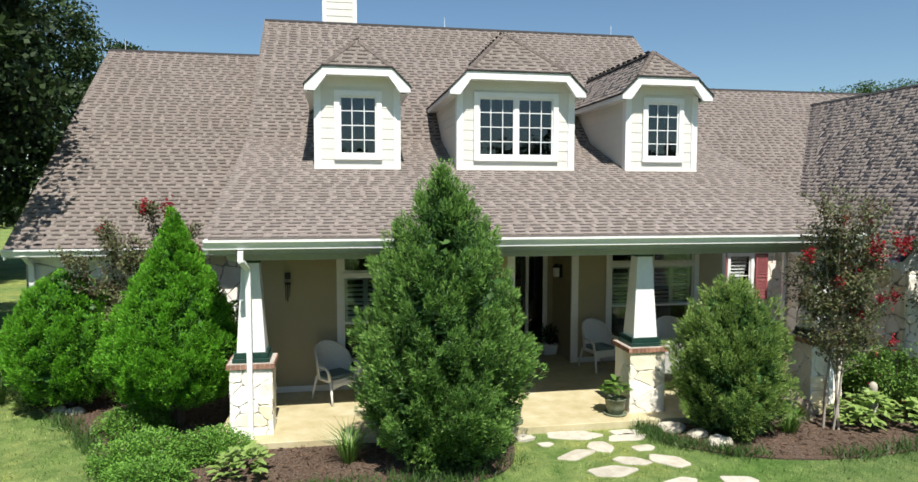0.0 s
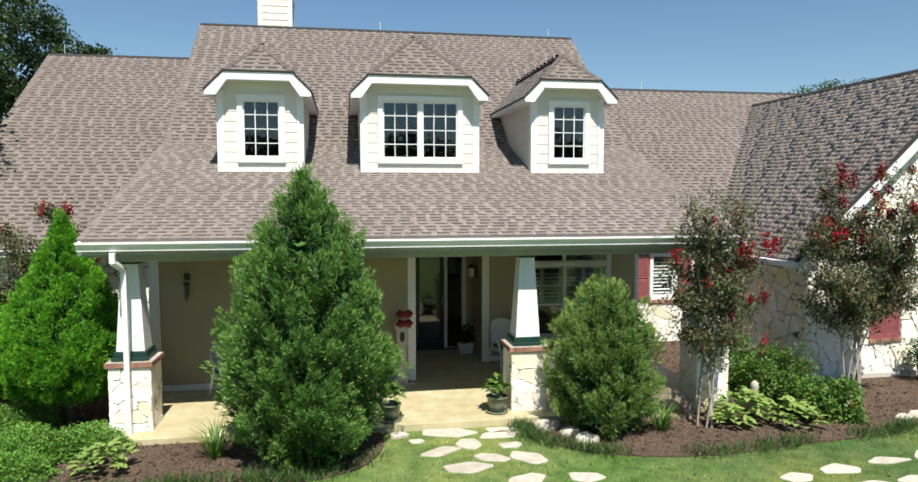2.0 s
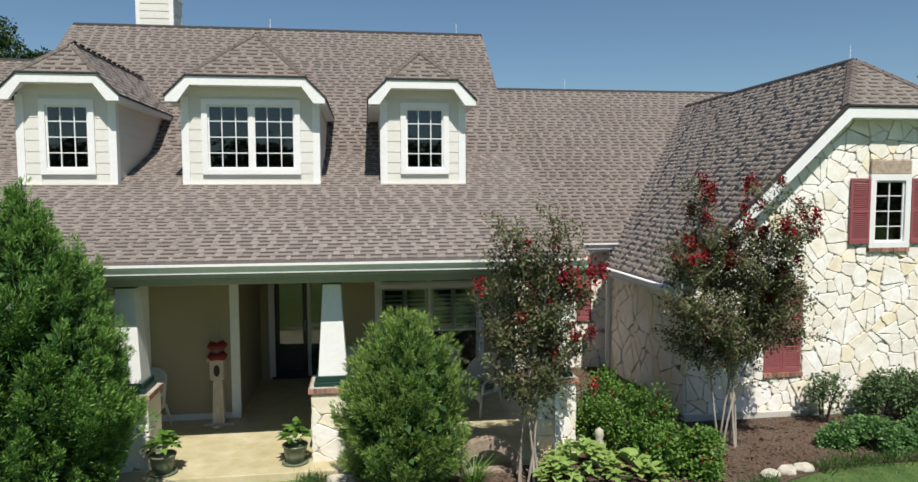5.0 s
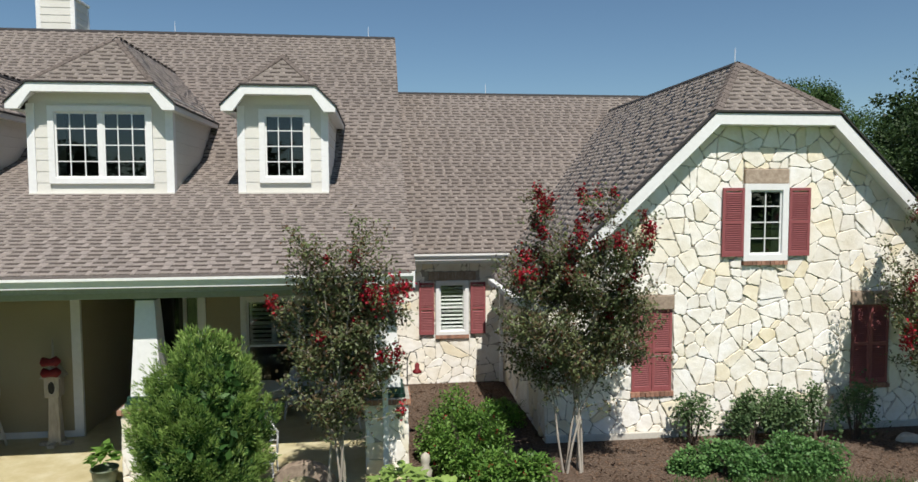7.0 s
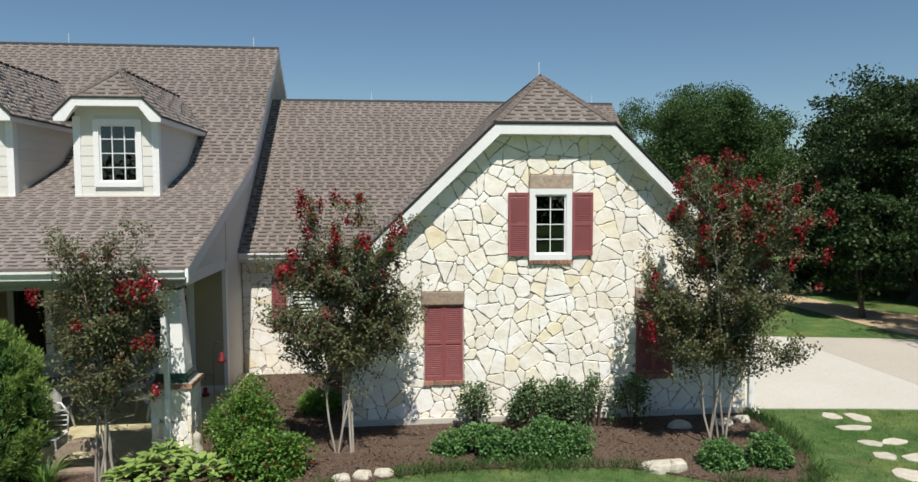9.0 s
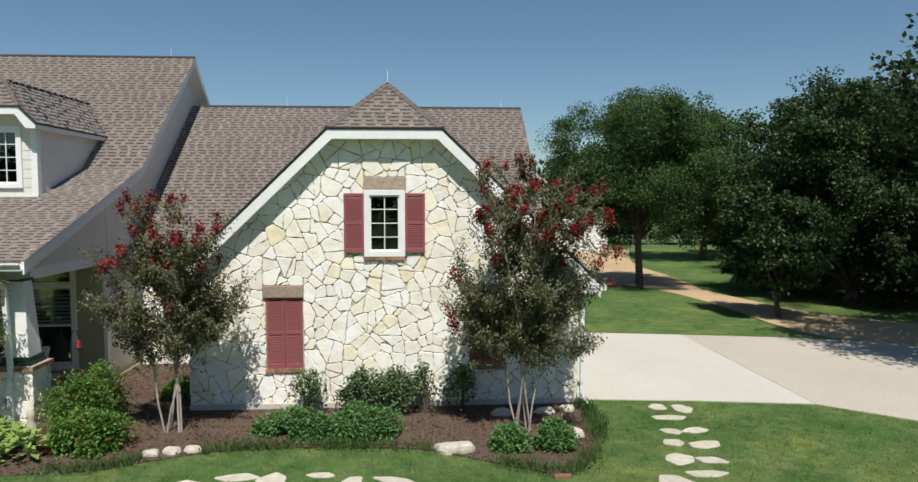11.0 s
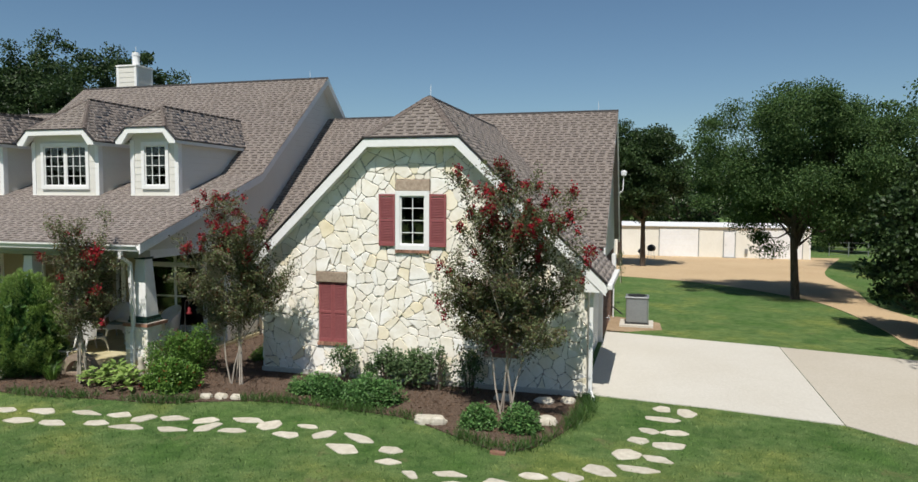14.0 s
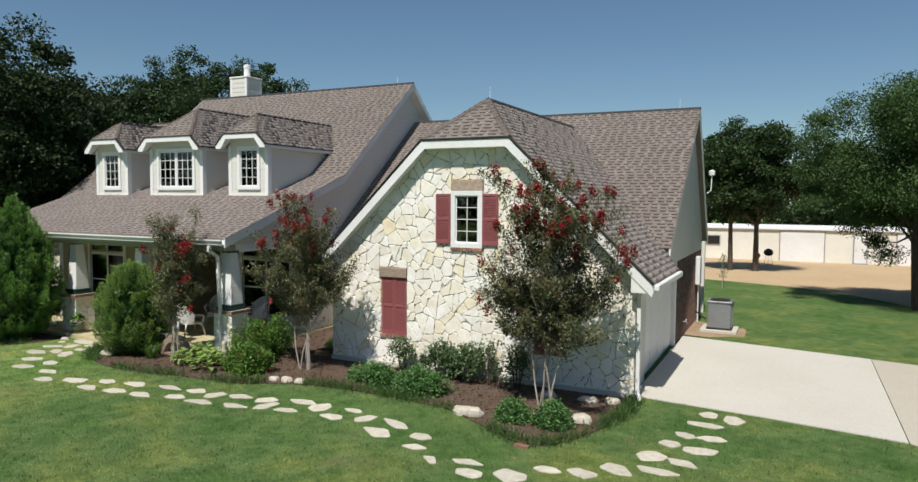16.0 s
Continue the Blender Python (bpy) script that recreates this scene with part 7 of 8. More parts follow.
mound("ground_shrub", -3.3, 10.95, 0.55, 0.45, 0.42, 2200, 0.055, L_GROUND, 76, "low small-leaved green shrub", ragged=0.12)
mound("ground_shrub", -2.75, 9.55, 0.72, 0.55, 0.42, 3600, 0.055, L_GROUND, 77, "low bright green spreading shrub", ragged=0.15)
mound("ground_shrub", -1.95, 9.75, 0.60, 0.42, 0.36, 2400, 0.055, L_GROUND, 78, "low bright green spreading shrub", ragged=0.15)
mound("ground_shrub", -2.6, 8.9, 0.55, 0.4, 0.3, 2000, 0.055, L_GROUND, 79, "low bright green spreading shrub", ragged=0.15)
tuft("spiky_grass", -0.05, 9.2, 0.62, 0.4, 130, 81, "upright clump of thin green blades")
tuft("spiky_grass", 6.75, 9.2, 0.5, 0.5, 130, 82, "arching clump of thin green blades")
tuft("spiky_grass", -6.6, 13.6, 0.95, 0.6, 260, 83, "tall dark ornamental grass clump", L_LIRIOPE)
tuft("spiky_grass", -6.1, 12.9, 0.75, 0.5, 180, 84, "tall dark ornamental grass clump", L_LIRIOPE)
tuft("spiky_grass", 10.5, 12.7, 0.45, 0.4, 70, 85, "small clump of strap leaves", L_ROSE)
mound("ground_shrub", 10.3, 12.6, 0.42, 0.6, 0.30, 1500, 0.06, L_GROUND, 86, "low bright green spreading plant by the stone wall", ragged=0.15)


def border(name, edge, seed, skip=()):
    """Short dark border grass along a bed's edge."""
    rng = np.random.default_rng(seed)
    P = np.array(edge)
    seg = np.linalg.norm(np.diff(P, axis=0), axis=1)
    cum = np.concatenate([[0], np.cumsum(seg)])
    n = int(cum[-1] * 520)
    s = rng.random(n) * cum[-1]
    x, y = np.interp(s, cum, P[:, 0]), np.interp(s, cum, P[:, 1])
    d = 0.02 + 0.10 * rng.normal(size=n)
    i = np.clip(np.searchsorted(cum, s) - 1, 0, len(seg) - 1)
    tx, ty = (P[i + 1, 0] - P[i, 0]) / seg[i], (P[i + 1, 1] - P[i, 1]) / seg[i]
    x, y = x - ty * d, y + tx * d
    keep = np.ones(n, bool)
    for a, b in skip:
        keep &= ~((x > a) & (x < b))
    patch = np.sin(s * 1.9) + np.sin(s * 0.7 + 2) + 0.8 * np.sin(s * 4.3)
    keep &= rng.random(n) < 0.55 + 0.3 * patch
    x, y = x[keep], y[keep]
    n = len(x)
    base = np.stack([x, y, np.full(n, GROUND)], 1)
    D = unit(np.stack([rng.normal(size=n) * 0.55, rng.normal(size=n) * 0.55, np.ones(n)], 1))
    S, N = frames_for(D, rng)
    V, F = blades(base, D, S, 0.13 + 0.13 * rng.random(n), 0.006, N, 0.2)
    ob = new(name, array_mesh(name, V, F, (L_LIRIOPE,)))
    tagged(ob, "dark green border grass along the bed", "border grass", kind="stuff")


border("border_grass", edge_l, 91)
border("border_grass", edge_r, 92, ((10.9, 11.75), (15.7, 16.25)))

# mulch chips and lawn blades
rng = np.random.default_rng(7)
pts = []
for poly, n in ((bed_l, 5000), (bed_r, 9000)):
    xs, ys2 = [p[0] for p in poly], [p[1] for p in poly]
    got = 0
    while got < n:
        x, y = rng.uniform(min(xs), max(xs)), rng.uniform(min(ys2), max(ys2))
        if inside(poly, x, y):
            pts.append((x, y))
            got += 1
pts = np.array(pts)
n = len(pts)
P = np.column_stack([pts, np.full(n, GROUND + 0.03)])
D = unit(np.column_stack([rng.normal(size=(n, 2)), 0.25 * rng.normal(size=n)]))
S, N = frames_for(D, rng, (0, 0, 1))
V, F = blades(P, D, S, 0.05 + 0.06 * rng.random(n), 0.012, N, 0.1)
tagged(new("mulch_chips", array_mesh("mulch_chips", V, F, (M_CHIP,))), "brown bark mulch chips", "mulch", kind="stuff")

n = 80000
x = rng.uniform(-9, 27, n)
y = 2.2 + 13.0 * rng.random(n) ** 1.25
solid = [bed_l, bed_r, [(18.45, 11.62), (23.28, 10.98), (24.5, 9.95), (26.5, 8.2), (30, 5.6), (30, 18), (18.45, 18.7)], [(-1.95, 9.87), (8.45, 9.87), (8.45, 15.0), (-1.95, 15.0)], [(10.8, 11.4), (18.5, 11.4), (18.5, 16), (10.8, 16)]]


def inside_many(poly, x, y):
    r = np.zeros(len(x), bool)
    for (ax, ay), (bx, by) in zip(poly, poly[1:] + poly[:1]):
        if ay != by:
            r ^= ((ay > y) != (by > y)) & (x < (bx - ax) * (y - ay) / (by - ay) + ax)
    return r


ok = np.ones(n, bool)
for poly in solid:
    ok &= ~inside_many(poly, x, y)
for sx, sy, rx, ry, an in PATH_STONES:
    dx, dy = x - sx, y - sy
    ca, sa = math.cos(an), math.sin(an)
    ok &= ((dx * ca + dy * sa) / (rx * 0.98)) ** 2 + ((-dx * sa + dy * ca) / (ry * 0.98)) ** 2 > 1
x, y = x[ok], y[ok]
n = len(x)
D = unit(np.column_stack([0.6 * rng.normal(size=(n, 2)), np.ones(n)]))
S, N = frames_for(D, rng)
V, F = blades(np.column_stack([x, y, np.full(n, GROUND - 0.005)]), D, S, 0.035 + 0.04 * rng.random(n), 0.0055, N, 0.2)
tagged(new("lawn_grass", array_mesh("lawn_grass", V, F, (L_GRASS,))), "short green lawn blades", "grass", kind="stuff")

# trees round the plot
TREES = [
    # x, y, height, crown radius, bare trunk, leaves, leaf size, material, label, clumps, trunk
    (25.85, 29.5, 9.5, 4.6, 2.7, 90000, 0.14, L_ELM, "spreading green shade tree on the lawn", 85, 0.17, 1),
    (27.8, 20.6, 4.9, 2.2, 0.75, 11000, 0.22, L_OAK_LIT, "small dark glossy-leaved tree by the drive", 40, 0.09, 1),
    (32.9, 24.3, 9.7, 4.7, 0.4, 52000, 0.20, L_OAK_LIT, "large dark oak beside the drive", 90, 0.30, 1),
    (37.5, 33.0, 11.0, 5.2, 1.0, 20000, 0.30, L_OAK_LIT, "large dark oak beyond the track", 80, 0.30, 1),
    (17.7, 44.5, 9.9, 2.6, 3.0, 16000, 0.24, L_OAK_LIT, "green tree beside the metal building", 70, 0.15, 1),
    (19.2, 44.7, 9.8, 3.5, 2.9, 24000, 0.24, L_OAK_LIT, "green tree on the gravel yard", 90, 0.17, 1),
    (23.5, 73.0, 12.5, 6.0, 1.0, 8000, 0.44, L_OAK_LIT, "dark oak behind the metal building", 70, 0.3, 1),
    (11.0, 74.0, 11.5, 6.0, 1.0, 8000, 0.44, L_OAK, "dark oak behind the metal building", 70, 0.3, 1),
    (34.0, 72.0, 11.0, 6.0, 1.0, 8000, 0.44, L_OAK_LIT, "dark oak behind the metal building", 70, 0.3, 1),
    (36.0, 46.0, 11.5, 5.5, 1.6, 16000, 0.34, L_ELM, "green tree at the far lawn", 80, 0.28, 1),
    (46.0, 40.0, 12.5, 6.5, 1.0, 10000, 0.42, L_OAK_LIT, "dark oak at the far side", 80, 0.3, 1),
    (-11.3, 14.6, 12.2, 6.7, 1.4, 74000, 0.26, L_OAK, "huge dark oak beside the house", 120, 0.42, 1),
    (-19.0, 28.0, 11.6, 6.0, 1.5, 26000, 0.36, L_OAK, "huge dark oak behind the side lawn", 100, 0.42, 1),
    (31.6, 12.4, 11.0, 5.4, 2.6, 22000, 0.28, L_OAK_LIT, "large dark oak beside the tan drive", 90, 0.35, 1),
    (-22.0, -42.0, 10.0, 6.5, 1.5, 6000, 0.5, L_OAK, "dark oak across the front lawn", 70, 0.35, 1),
    (-6.0, -46.0, 11.0, 7.0, 1.5, 6000, 0.5, L_OAK, "dark oak across the front lawn", 70, 0.35, 1),
    (9.0, -44.0, 10.4, 6.5, 1.5, 6000, 0.5, L_OAK, "dark oak across the front lawn", 70, 0.35, 1),
    (24.0, -46.0, 11.0, 7.0, 1.5, 6000, 0.5, L_OAK, "dark oak across the front lawn", 70, 0.35, 1),
    (40.0, -42.0, 10.5, 6.5, 1.5, 6000, 0.5, L_OAK, "dark oak across the front lawn", 70, 0.35, 1),
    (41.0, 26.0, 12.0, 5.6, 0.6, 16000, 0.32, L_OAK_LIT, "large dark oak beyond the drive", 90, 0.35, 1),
    # two low bushes in the darker leaf, added to deepen the gloom below
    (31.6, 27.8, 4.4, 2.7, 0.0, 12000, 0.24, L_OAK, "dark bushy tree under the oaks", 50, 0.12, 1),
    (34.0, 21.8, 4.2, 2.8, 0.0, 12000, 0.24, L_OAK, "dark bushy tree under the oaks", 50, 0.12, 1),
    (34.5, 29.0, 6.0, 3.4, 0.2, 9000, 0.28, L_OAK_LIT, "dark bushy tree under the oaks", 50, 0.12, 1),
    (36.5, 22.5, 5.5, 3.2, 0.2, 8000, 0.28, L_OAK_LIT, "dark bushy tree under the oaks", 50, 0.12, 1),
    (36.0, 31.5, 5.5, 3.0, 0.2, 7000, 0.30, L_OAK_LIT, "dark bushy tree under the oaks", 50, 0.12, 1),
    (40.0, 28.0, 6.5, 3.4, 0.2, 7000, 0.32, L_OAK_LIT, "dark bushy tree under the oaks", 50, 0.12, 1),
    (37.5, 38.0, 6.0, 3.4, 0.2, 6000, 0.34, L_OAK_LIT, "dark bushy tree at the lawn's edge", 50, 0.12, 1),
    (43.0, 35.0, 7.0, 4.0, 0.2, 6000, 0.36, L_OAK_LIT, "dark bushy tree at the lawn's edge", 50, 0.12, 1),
    (-18.3, 36.0, 15.6, 10.5, 2.0, 80000, 0.28, L_OAK_LIT, "dark oak behind the house", 150, 0.28, 1),
    (-24.5, 38.5, 14.4, 6.8, 2.0, 22000, 0.44, L_OAK, "tall oak behind the house", 110, 0.45, 1),
    (-31.0, 31.0, 14.2, 7.5, 1.5, 14000, 0.46, L_OAK, "tall dark oak behind the garden", 100, 0.4, 1),
    (-16.0, 14.5, 9.0, 4.0, 1.0, 14000, 0.28, L_OAK, "dark tree beyond the side lawn", 70, 0.25, 1),
    (-24.0, 18.0, 10.8, 5.5, 0.8, 15000, 0.32, L_OAK, "dark tree beyond the side lawn", 80, 0.3, 1),
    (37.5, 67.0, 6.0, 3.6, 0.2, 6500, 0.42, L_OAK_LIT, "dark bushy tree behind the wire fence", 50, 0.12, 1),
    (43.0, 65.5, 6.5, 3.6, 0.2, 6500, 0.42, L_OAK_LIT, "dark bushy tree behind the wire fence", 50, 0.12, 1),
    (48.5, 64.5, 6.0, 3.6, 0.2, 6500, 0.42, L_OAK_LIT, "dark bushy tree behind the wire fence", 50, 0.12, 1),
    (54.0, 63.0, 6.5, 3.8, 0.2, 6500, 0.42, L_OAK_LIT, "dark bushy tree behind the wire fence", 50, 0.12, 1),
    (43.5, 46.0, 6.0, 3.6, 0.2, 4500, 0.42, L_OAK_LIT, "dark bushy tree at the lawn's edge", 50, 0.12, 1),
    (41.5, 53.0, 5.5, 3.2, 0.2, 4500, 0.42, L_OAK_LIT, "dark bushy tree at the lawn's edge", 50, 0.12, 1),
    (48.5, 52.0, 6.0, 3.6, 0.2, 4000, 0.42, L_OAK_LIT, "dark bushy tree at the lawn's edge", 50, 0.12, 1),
    (-38.0, 44.0, 15.0, 7.5, 1.0, 7000, 0.5, L_OAK, "dark oak in the distance", 80, 0.4, 1),
]
for k, (x, y, h, r, bare, n, leaf, mat, lab, cl, tr, tk) in enumerate(TREES):
    broadleaf("tree", x, y, h, r, bare, n, leaf, mat, 200 + k, lab, cl, tr, 0.8, tk)

# the far wood that closes the view all round, as one mass of leaf clumps
rng = np.random.default_rng(77)
C = []
for a in np.linspace(0, 2 * np.pi, 150, endpoint=False):
    for ring in range(2):
        R = 95 + 16 * ring + rng.uniform(-6, 6)
        cx, cy = 5 + R * math.cos(a), 15 + R * math.sin(a)
        H = rng.uniform(6.5, 10.5) + 2 * ring
        for j in range(9):
            C.append((cx + rng.normal() * 3, cy + rng.normal() * 3, gz(cy) + H * rng.uniform(0.05, 1.0), rng.uniform(1.5, 2.6)))
C = np.array(C)
n = 38000
i = rng.integers(0, len(C), n)
d = unit(rng.normal(size=(n, 3))) * rng.random((n, 1)) ** 0.4
P = C[i, :3] + d * C[i, 3:4] * np.array([1.2, 1.2, 0.9])
D = unit(rng.normal(size=(n, 3)))
S, N = frames_for(D, rng)
V, F = blades(P, D, S, 1.1 * (0.6 + 0.8 * rng.random(n)), 0.42, N, 0.15)
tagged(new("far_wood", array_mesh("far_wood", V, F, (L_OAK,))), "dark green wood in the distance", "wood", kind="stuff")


# ---- metal building at the back ----
SY = 56.0
sz = gz(SY)
shed = thing("metal_building", (20.0, SY, sz), "long white metal outbuilding with roller doors", "outbuilding")
part("wall", Geo().box(2.0, 31.8, SY, SY + 9, sz - 0.1, sz + 2.5), M_SHED, shed)
part("roof", Geo().prism([(1.8, SY - 0.18, sz + 2.50), (1.8, SY + 4.5, sz + 2.72), (1.8, SY + 9.2, sz + 2.50), (1.8, SY + 9.2, sz + 2.47), (1.8, SY - 0.18, sz + 2.47)], (30.2, 0, 0)), M_SHEDWHITE, shed, "low white metal roof")
for k in range(74):
    x = 2.0 + 0.4 * k
    part("wall_rib", Geo().box(x, x + 0.04, SY - 0.014, SY, sz + 0.02, sz + 2.46), M_SHED, shed)
part("corner_trim", Geo().box(31.72, 31.83, SY - 0.03, SY + 0.1, sz, sz + 2.48), M_SHEDWHITE, shed)
for a, b, h in ((20.4, 23.43, 2.30), (28.15, 31.2, 2.30), (10.4, 13.4, 2.30)):
    d = part("roller_door", Geo().box(a, b, SY - 0.05, SY, sz, sz + h), M_SHEDWHITE, shed, "white roller door")
    for k in range(1, 5):
        part("door_seam", Geo().box(a, b, SY - 0.054, SY - 0.05, sz + h * k / 5 - 0.006, sz + h * k / 5 + 0.006), M_SHED, d)
    for x in (a - 0.07, b + 0.01):
        part("door_trim", Geo().box(x, x + 0.06, SY - 0.06, SY, sz, sz + h + 0.06), M_METAL, d, "grey door track")
d = part("door", Geo().box(25.43, 26.23, SY - 0.06, SY, sz + 0.08, sz + 2.1), M_SHEDWHITE, shed, "white door")
part("door_step", Geo().box(25.33, 26.33, SY - 0.5, SY - 0.02, sz - 0.05, sz + 0.08), M_METAL, d)
part("door_trim", front_wall(Geo(), 25.35, 26.31, SY - 0.04, SY - 0.001, sz + 0.08, sz + 2.18, [(25.44, 26.22, sz + 0.08, sz + 2.09)]), M_METAL, d)
part("door_knob", Geo().lathe([(0.0, 0), (0.035, 0.01), (0.035, 0.05), (0.0, 0.06)], 10, (25.55, SY - 0.1, sz + 1.0)), M_METAL, d)
w = part("window", front_wall(Geo(), 14.9, 16.0, SY - 0.05, SY, sz + 1.1, sz + 1.9, [(14.97, 15.93, sz + 1.17, sz + 1.83)]), M_METAL, shed, "small dark window")
part("pane", Geo().box(14.97, 15.93, SY - 0.03, SY - 0.02, sz + 1.17, sz + 1.83), M_DOOR, w)
part("meter_box", Geo().box(27.0, 27.22, SY - 0.15, SY, sz + 0.35, sz + 0.75), M_METAL, shed)


# kettle grills under the far tree
def kettle_grill(x, y, s):
    t = thing("kettle_grill", (x, y, gz(y)), "black kettle grill on legs under the tree", "grill", "grills under the tree")
    part("bowl", Geo().lathe([(0.02, 0.55), (0.2, 0.6), (0.27, 0.72), (0.27, 0.76), (0.24, 0.88), (0.1, 0.98), (0.02, 1.0)], 16), M_BLACK, t, world=False)
    for a in (0.5, 2.6, 4.7):
        part("leg", Geo().tube([(0.15 * math.cos(a), 0.15 * math.sin(a), 0.6), (0.28 * math.cos(a), 0.28 * math.sin(a), 0.0)], 0.014, 6), M_METAL, t, world=False)
    t.scale = (s, s, s)


kettle_grill(19.0, 50.5, 0.9)
kettle_grill(19.75, 50.8, 1.2)

# air conditioner on its pad, with the pipes and meter on the wall
single("concrete_pad", Geo().box(18.80, 19.88, 19.80, 20.90, gz(20) - 0.05, gz(20) + 0.09), M_CONCRETE, "pale concrete pad on the lawn", "pad", bevel=0.01)
single("bare_soil", flat_sheet([(18.42, 18.75), (19.1, 18.95), (19.6, 19.35), (20.15, 19.6), (20.1, 20.9), (19.5, 21.3), (18.42, 21.8)], gz(20) - 0.05, gz(20) + 0.014), M_SOIL, "bare tan soil along the brick wall", "soil", kind="structure")
ac = thing("air_conditioner", (19.35, 20.35, gz(20) + 0.09), "grey metal air conditioner on a concrete pad", "air conditioner")
part("body", Geo().box(-0.35, 0.35, -0.35, 0.35, 0.03, 0.86), M_METAL, ac, world=False, bevel=0.04)
part("base", Geo().box(-0.38, 0.38, -0.38, 0.38, 0.0, 0.05), M_BLACK, ac, world=False, bevel=0.01)
part("top_cover", Geo().box(-0.38, 0.38, -0.38, 0.38, 0.84, 0.90), M_METAL, ac, world=False, bevel=0.02)
part("fan_grille", Geo().lathe([(0.30, 0.90), (0.30, 0.925), (0.05, 0.935), (0.02, 0.935)], 24), M_BLACK, ac, world=False)
for k in range(17):
    o = -0.32 + 0.04 * k
    part("louvre", Geo().box(o - 0.006, o + 0.006, -0.372, -0.36, 0.08, 0.80), M_METAL, ac, world=False)
    part("louvre", Geo().box(0.36, 0.372, o - 0.006, o + 0.006, 0.08, 0.80), M_METAL, ac, world=False)
sg = thing("staked_sapling", (18.23, 33.52, gz(33.52)), "young sapling tied to a thin stake on the lawn", "sapling")
part("stake", Geo().tube([(0, 0, -0.05), (0, 0, 1.5)], 0.014, 6), M_FADEDWOOD, sg, world=False)
part("stem", Geo().tube([(0.05, 0.02, -0.03), (0.06, 0.0, 0.8), (0.03, 0.02, 1.7)], [0.012, 0.009, 0.003], 6), M_BARK, sg, world=False)
mt = thing("electric_meter", (18.46, 21.6, 1.0), "grey meter box with conduit on the brick wall", "meter box")
part("box", Geo().box(-0.03, 0.12, -0.2, 0.2, 0.1, 1.05), M_SHEDWHITE, mt, world=False, bevel=0.01)
part("conduit", Geo().tube([(0.05, 0, 0.1), (0.05, 0, -1.2)], 0.025, 8), M_SHEDWHITE, mt, world=False)
part("pipe", Geo().tube([(0.03, -0.5, -0.75), (0.15, -0.6, -0.8), (0.4, -0.8, -0.95)], 0.025, 8), M_BLACK, mt, world=False)
mast = thing("security_light", (18.60, 22.6, 4.2), "white security light on the gable's rake", "light fixture")
part("arm", Geo().tube([(0, 0, 0), (0.12, 0, 0.1), (0.14, 0, 0.6)], 0.02, 8), M_SHEDWHITE, mast, world=False)
part("head", Geo().lathe([(0.02, 0.6), (0.10, 0.64), (0.11, 0.78), (0.03, 0.82)], 14, (0.14, 0, 0)), M_SHEDWHITE, mast, world=False)
hb = thing("hose_bib", (18.44, 18.8, 0.25), "hose tap and white pipe on the brick wall", "tap")
part("pipe", Geo().tube([(-0.02, 0, 0), (0.10, 0, 0), (0.12, 0, -0.08)], 0.02, 8), M_METAL, hb, world=False)
part("handle", Geo().tube([(0.08, -0.06, 0.06), (0.08, 0.06, 0.06)], 0.012, 6), M_SHEDWHITE, hb, world=False)


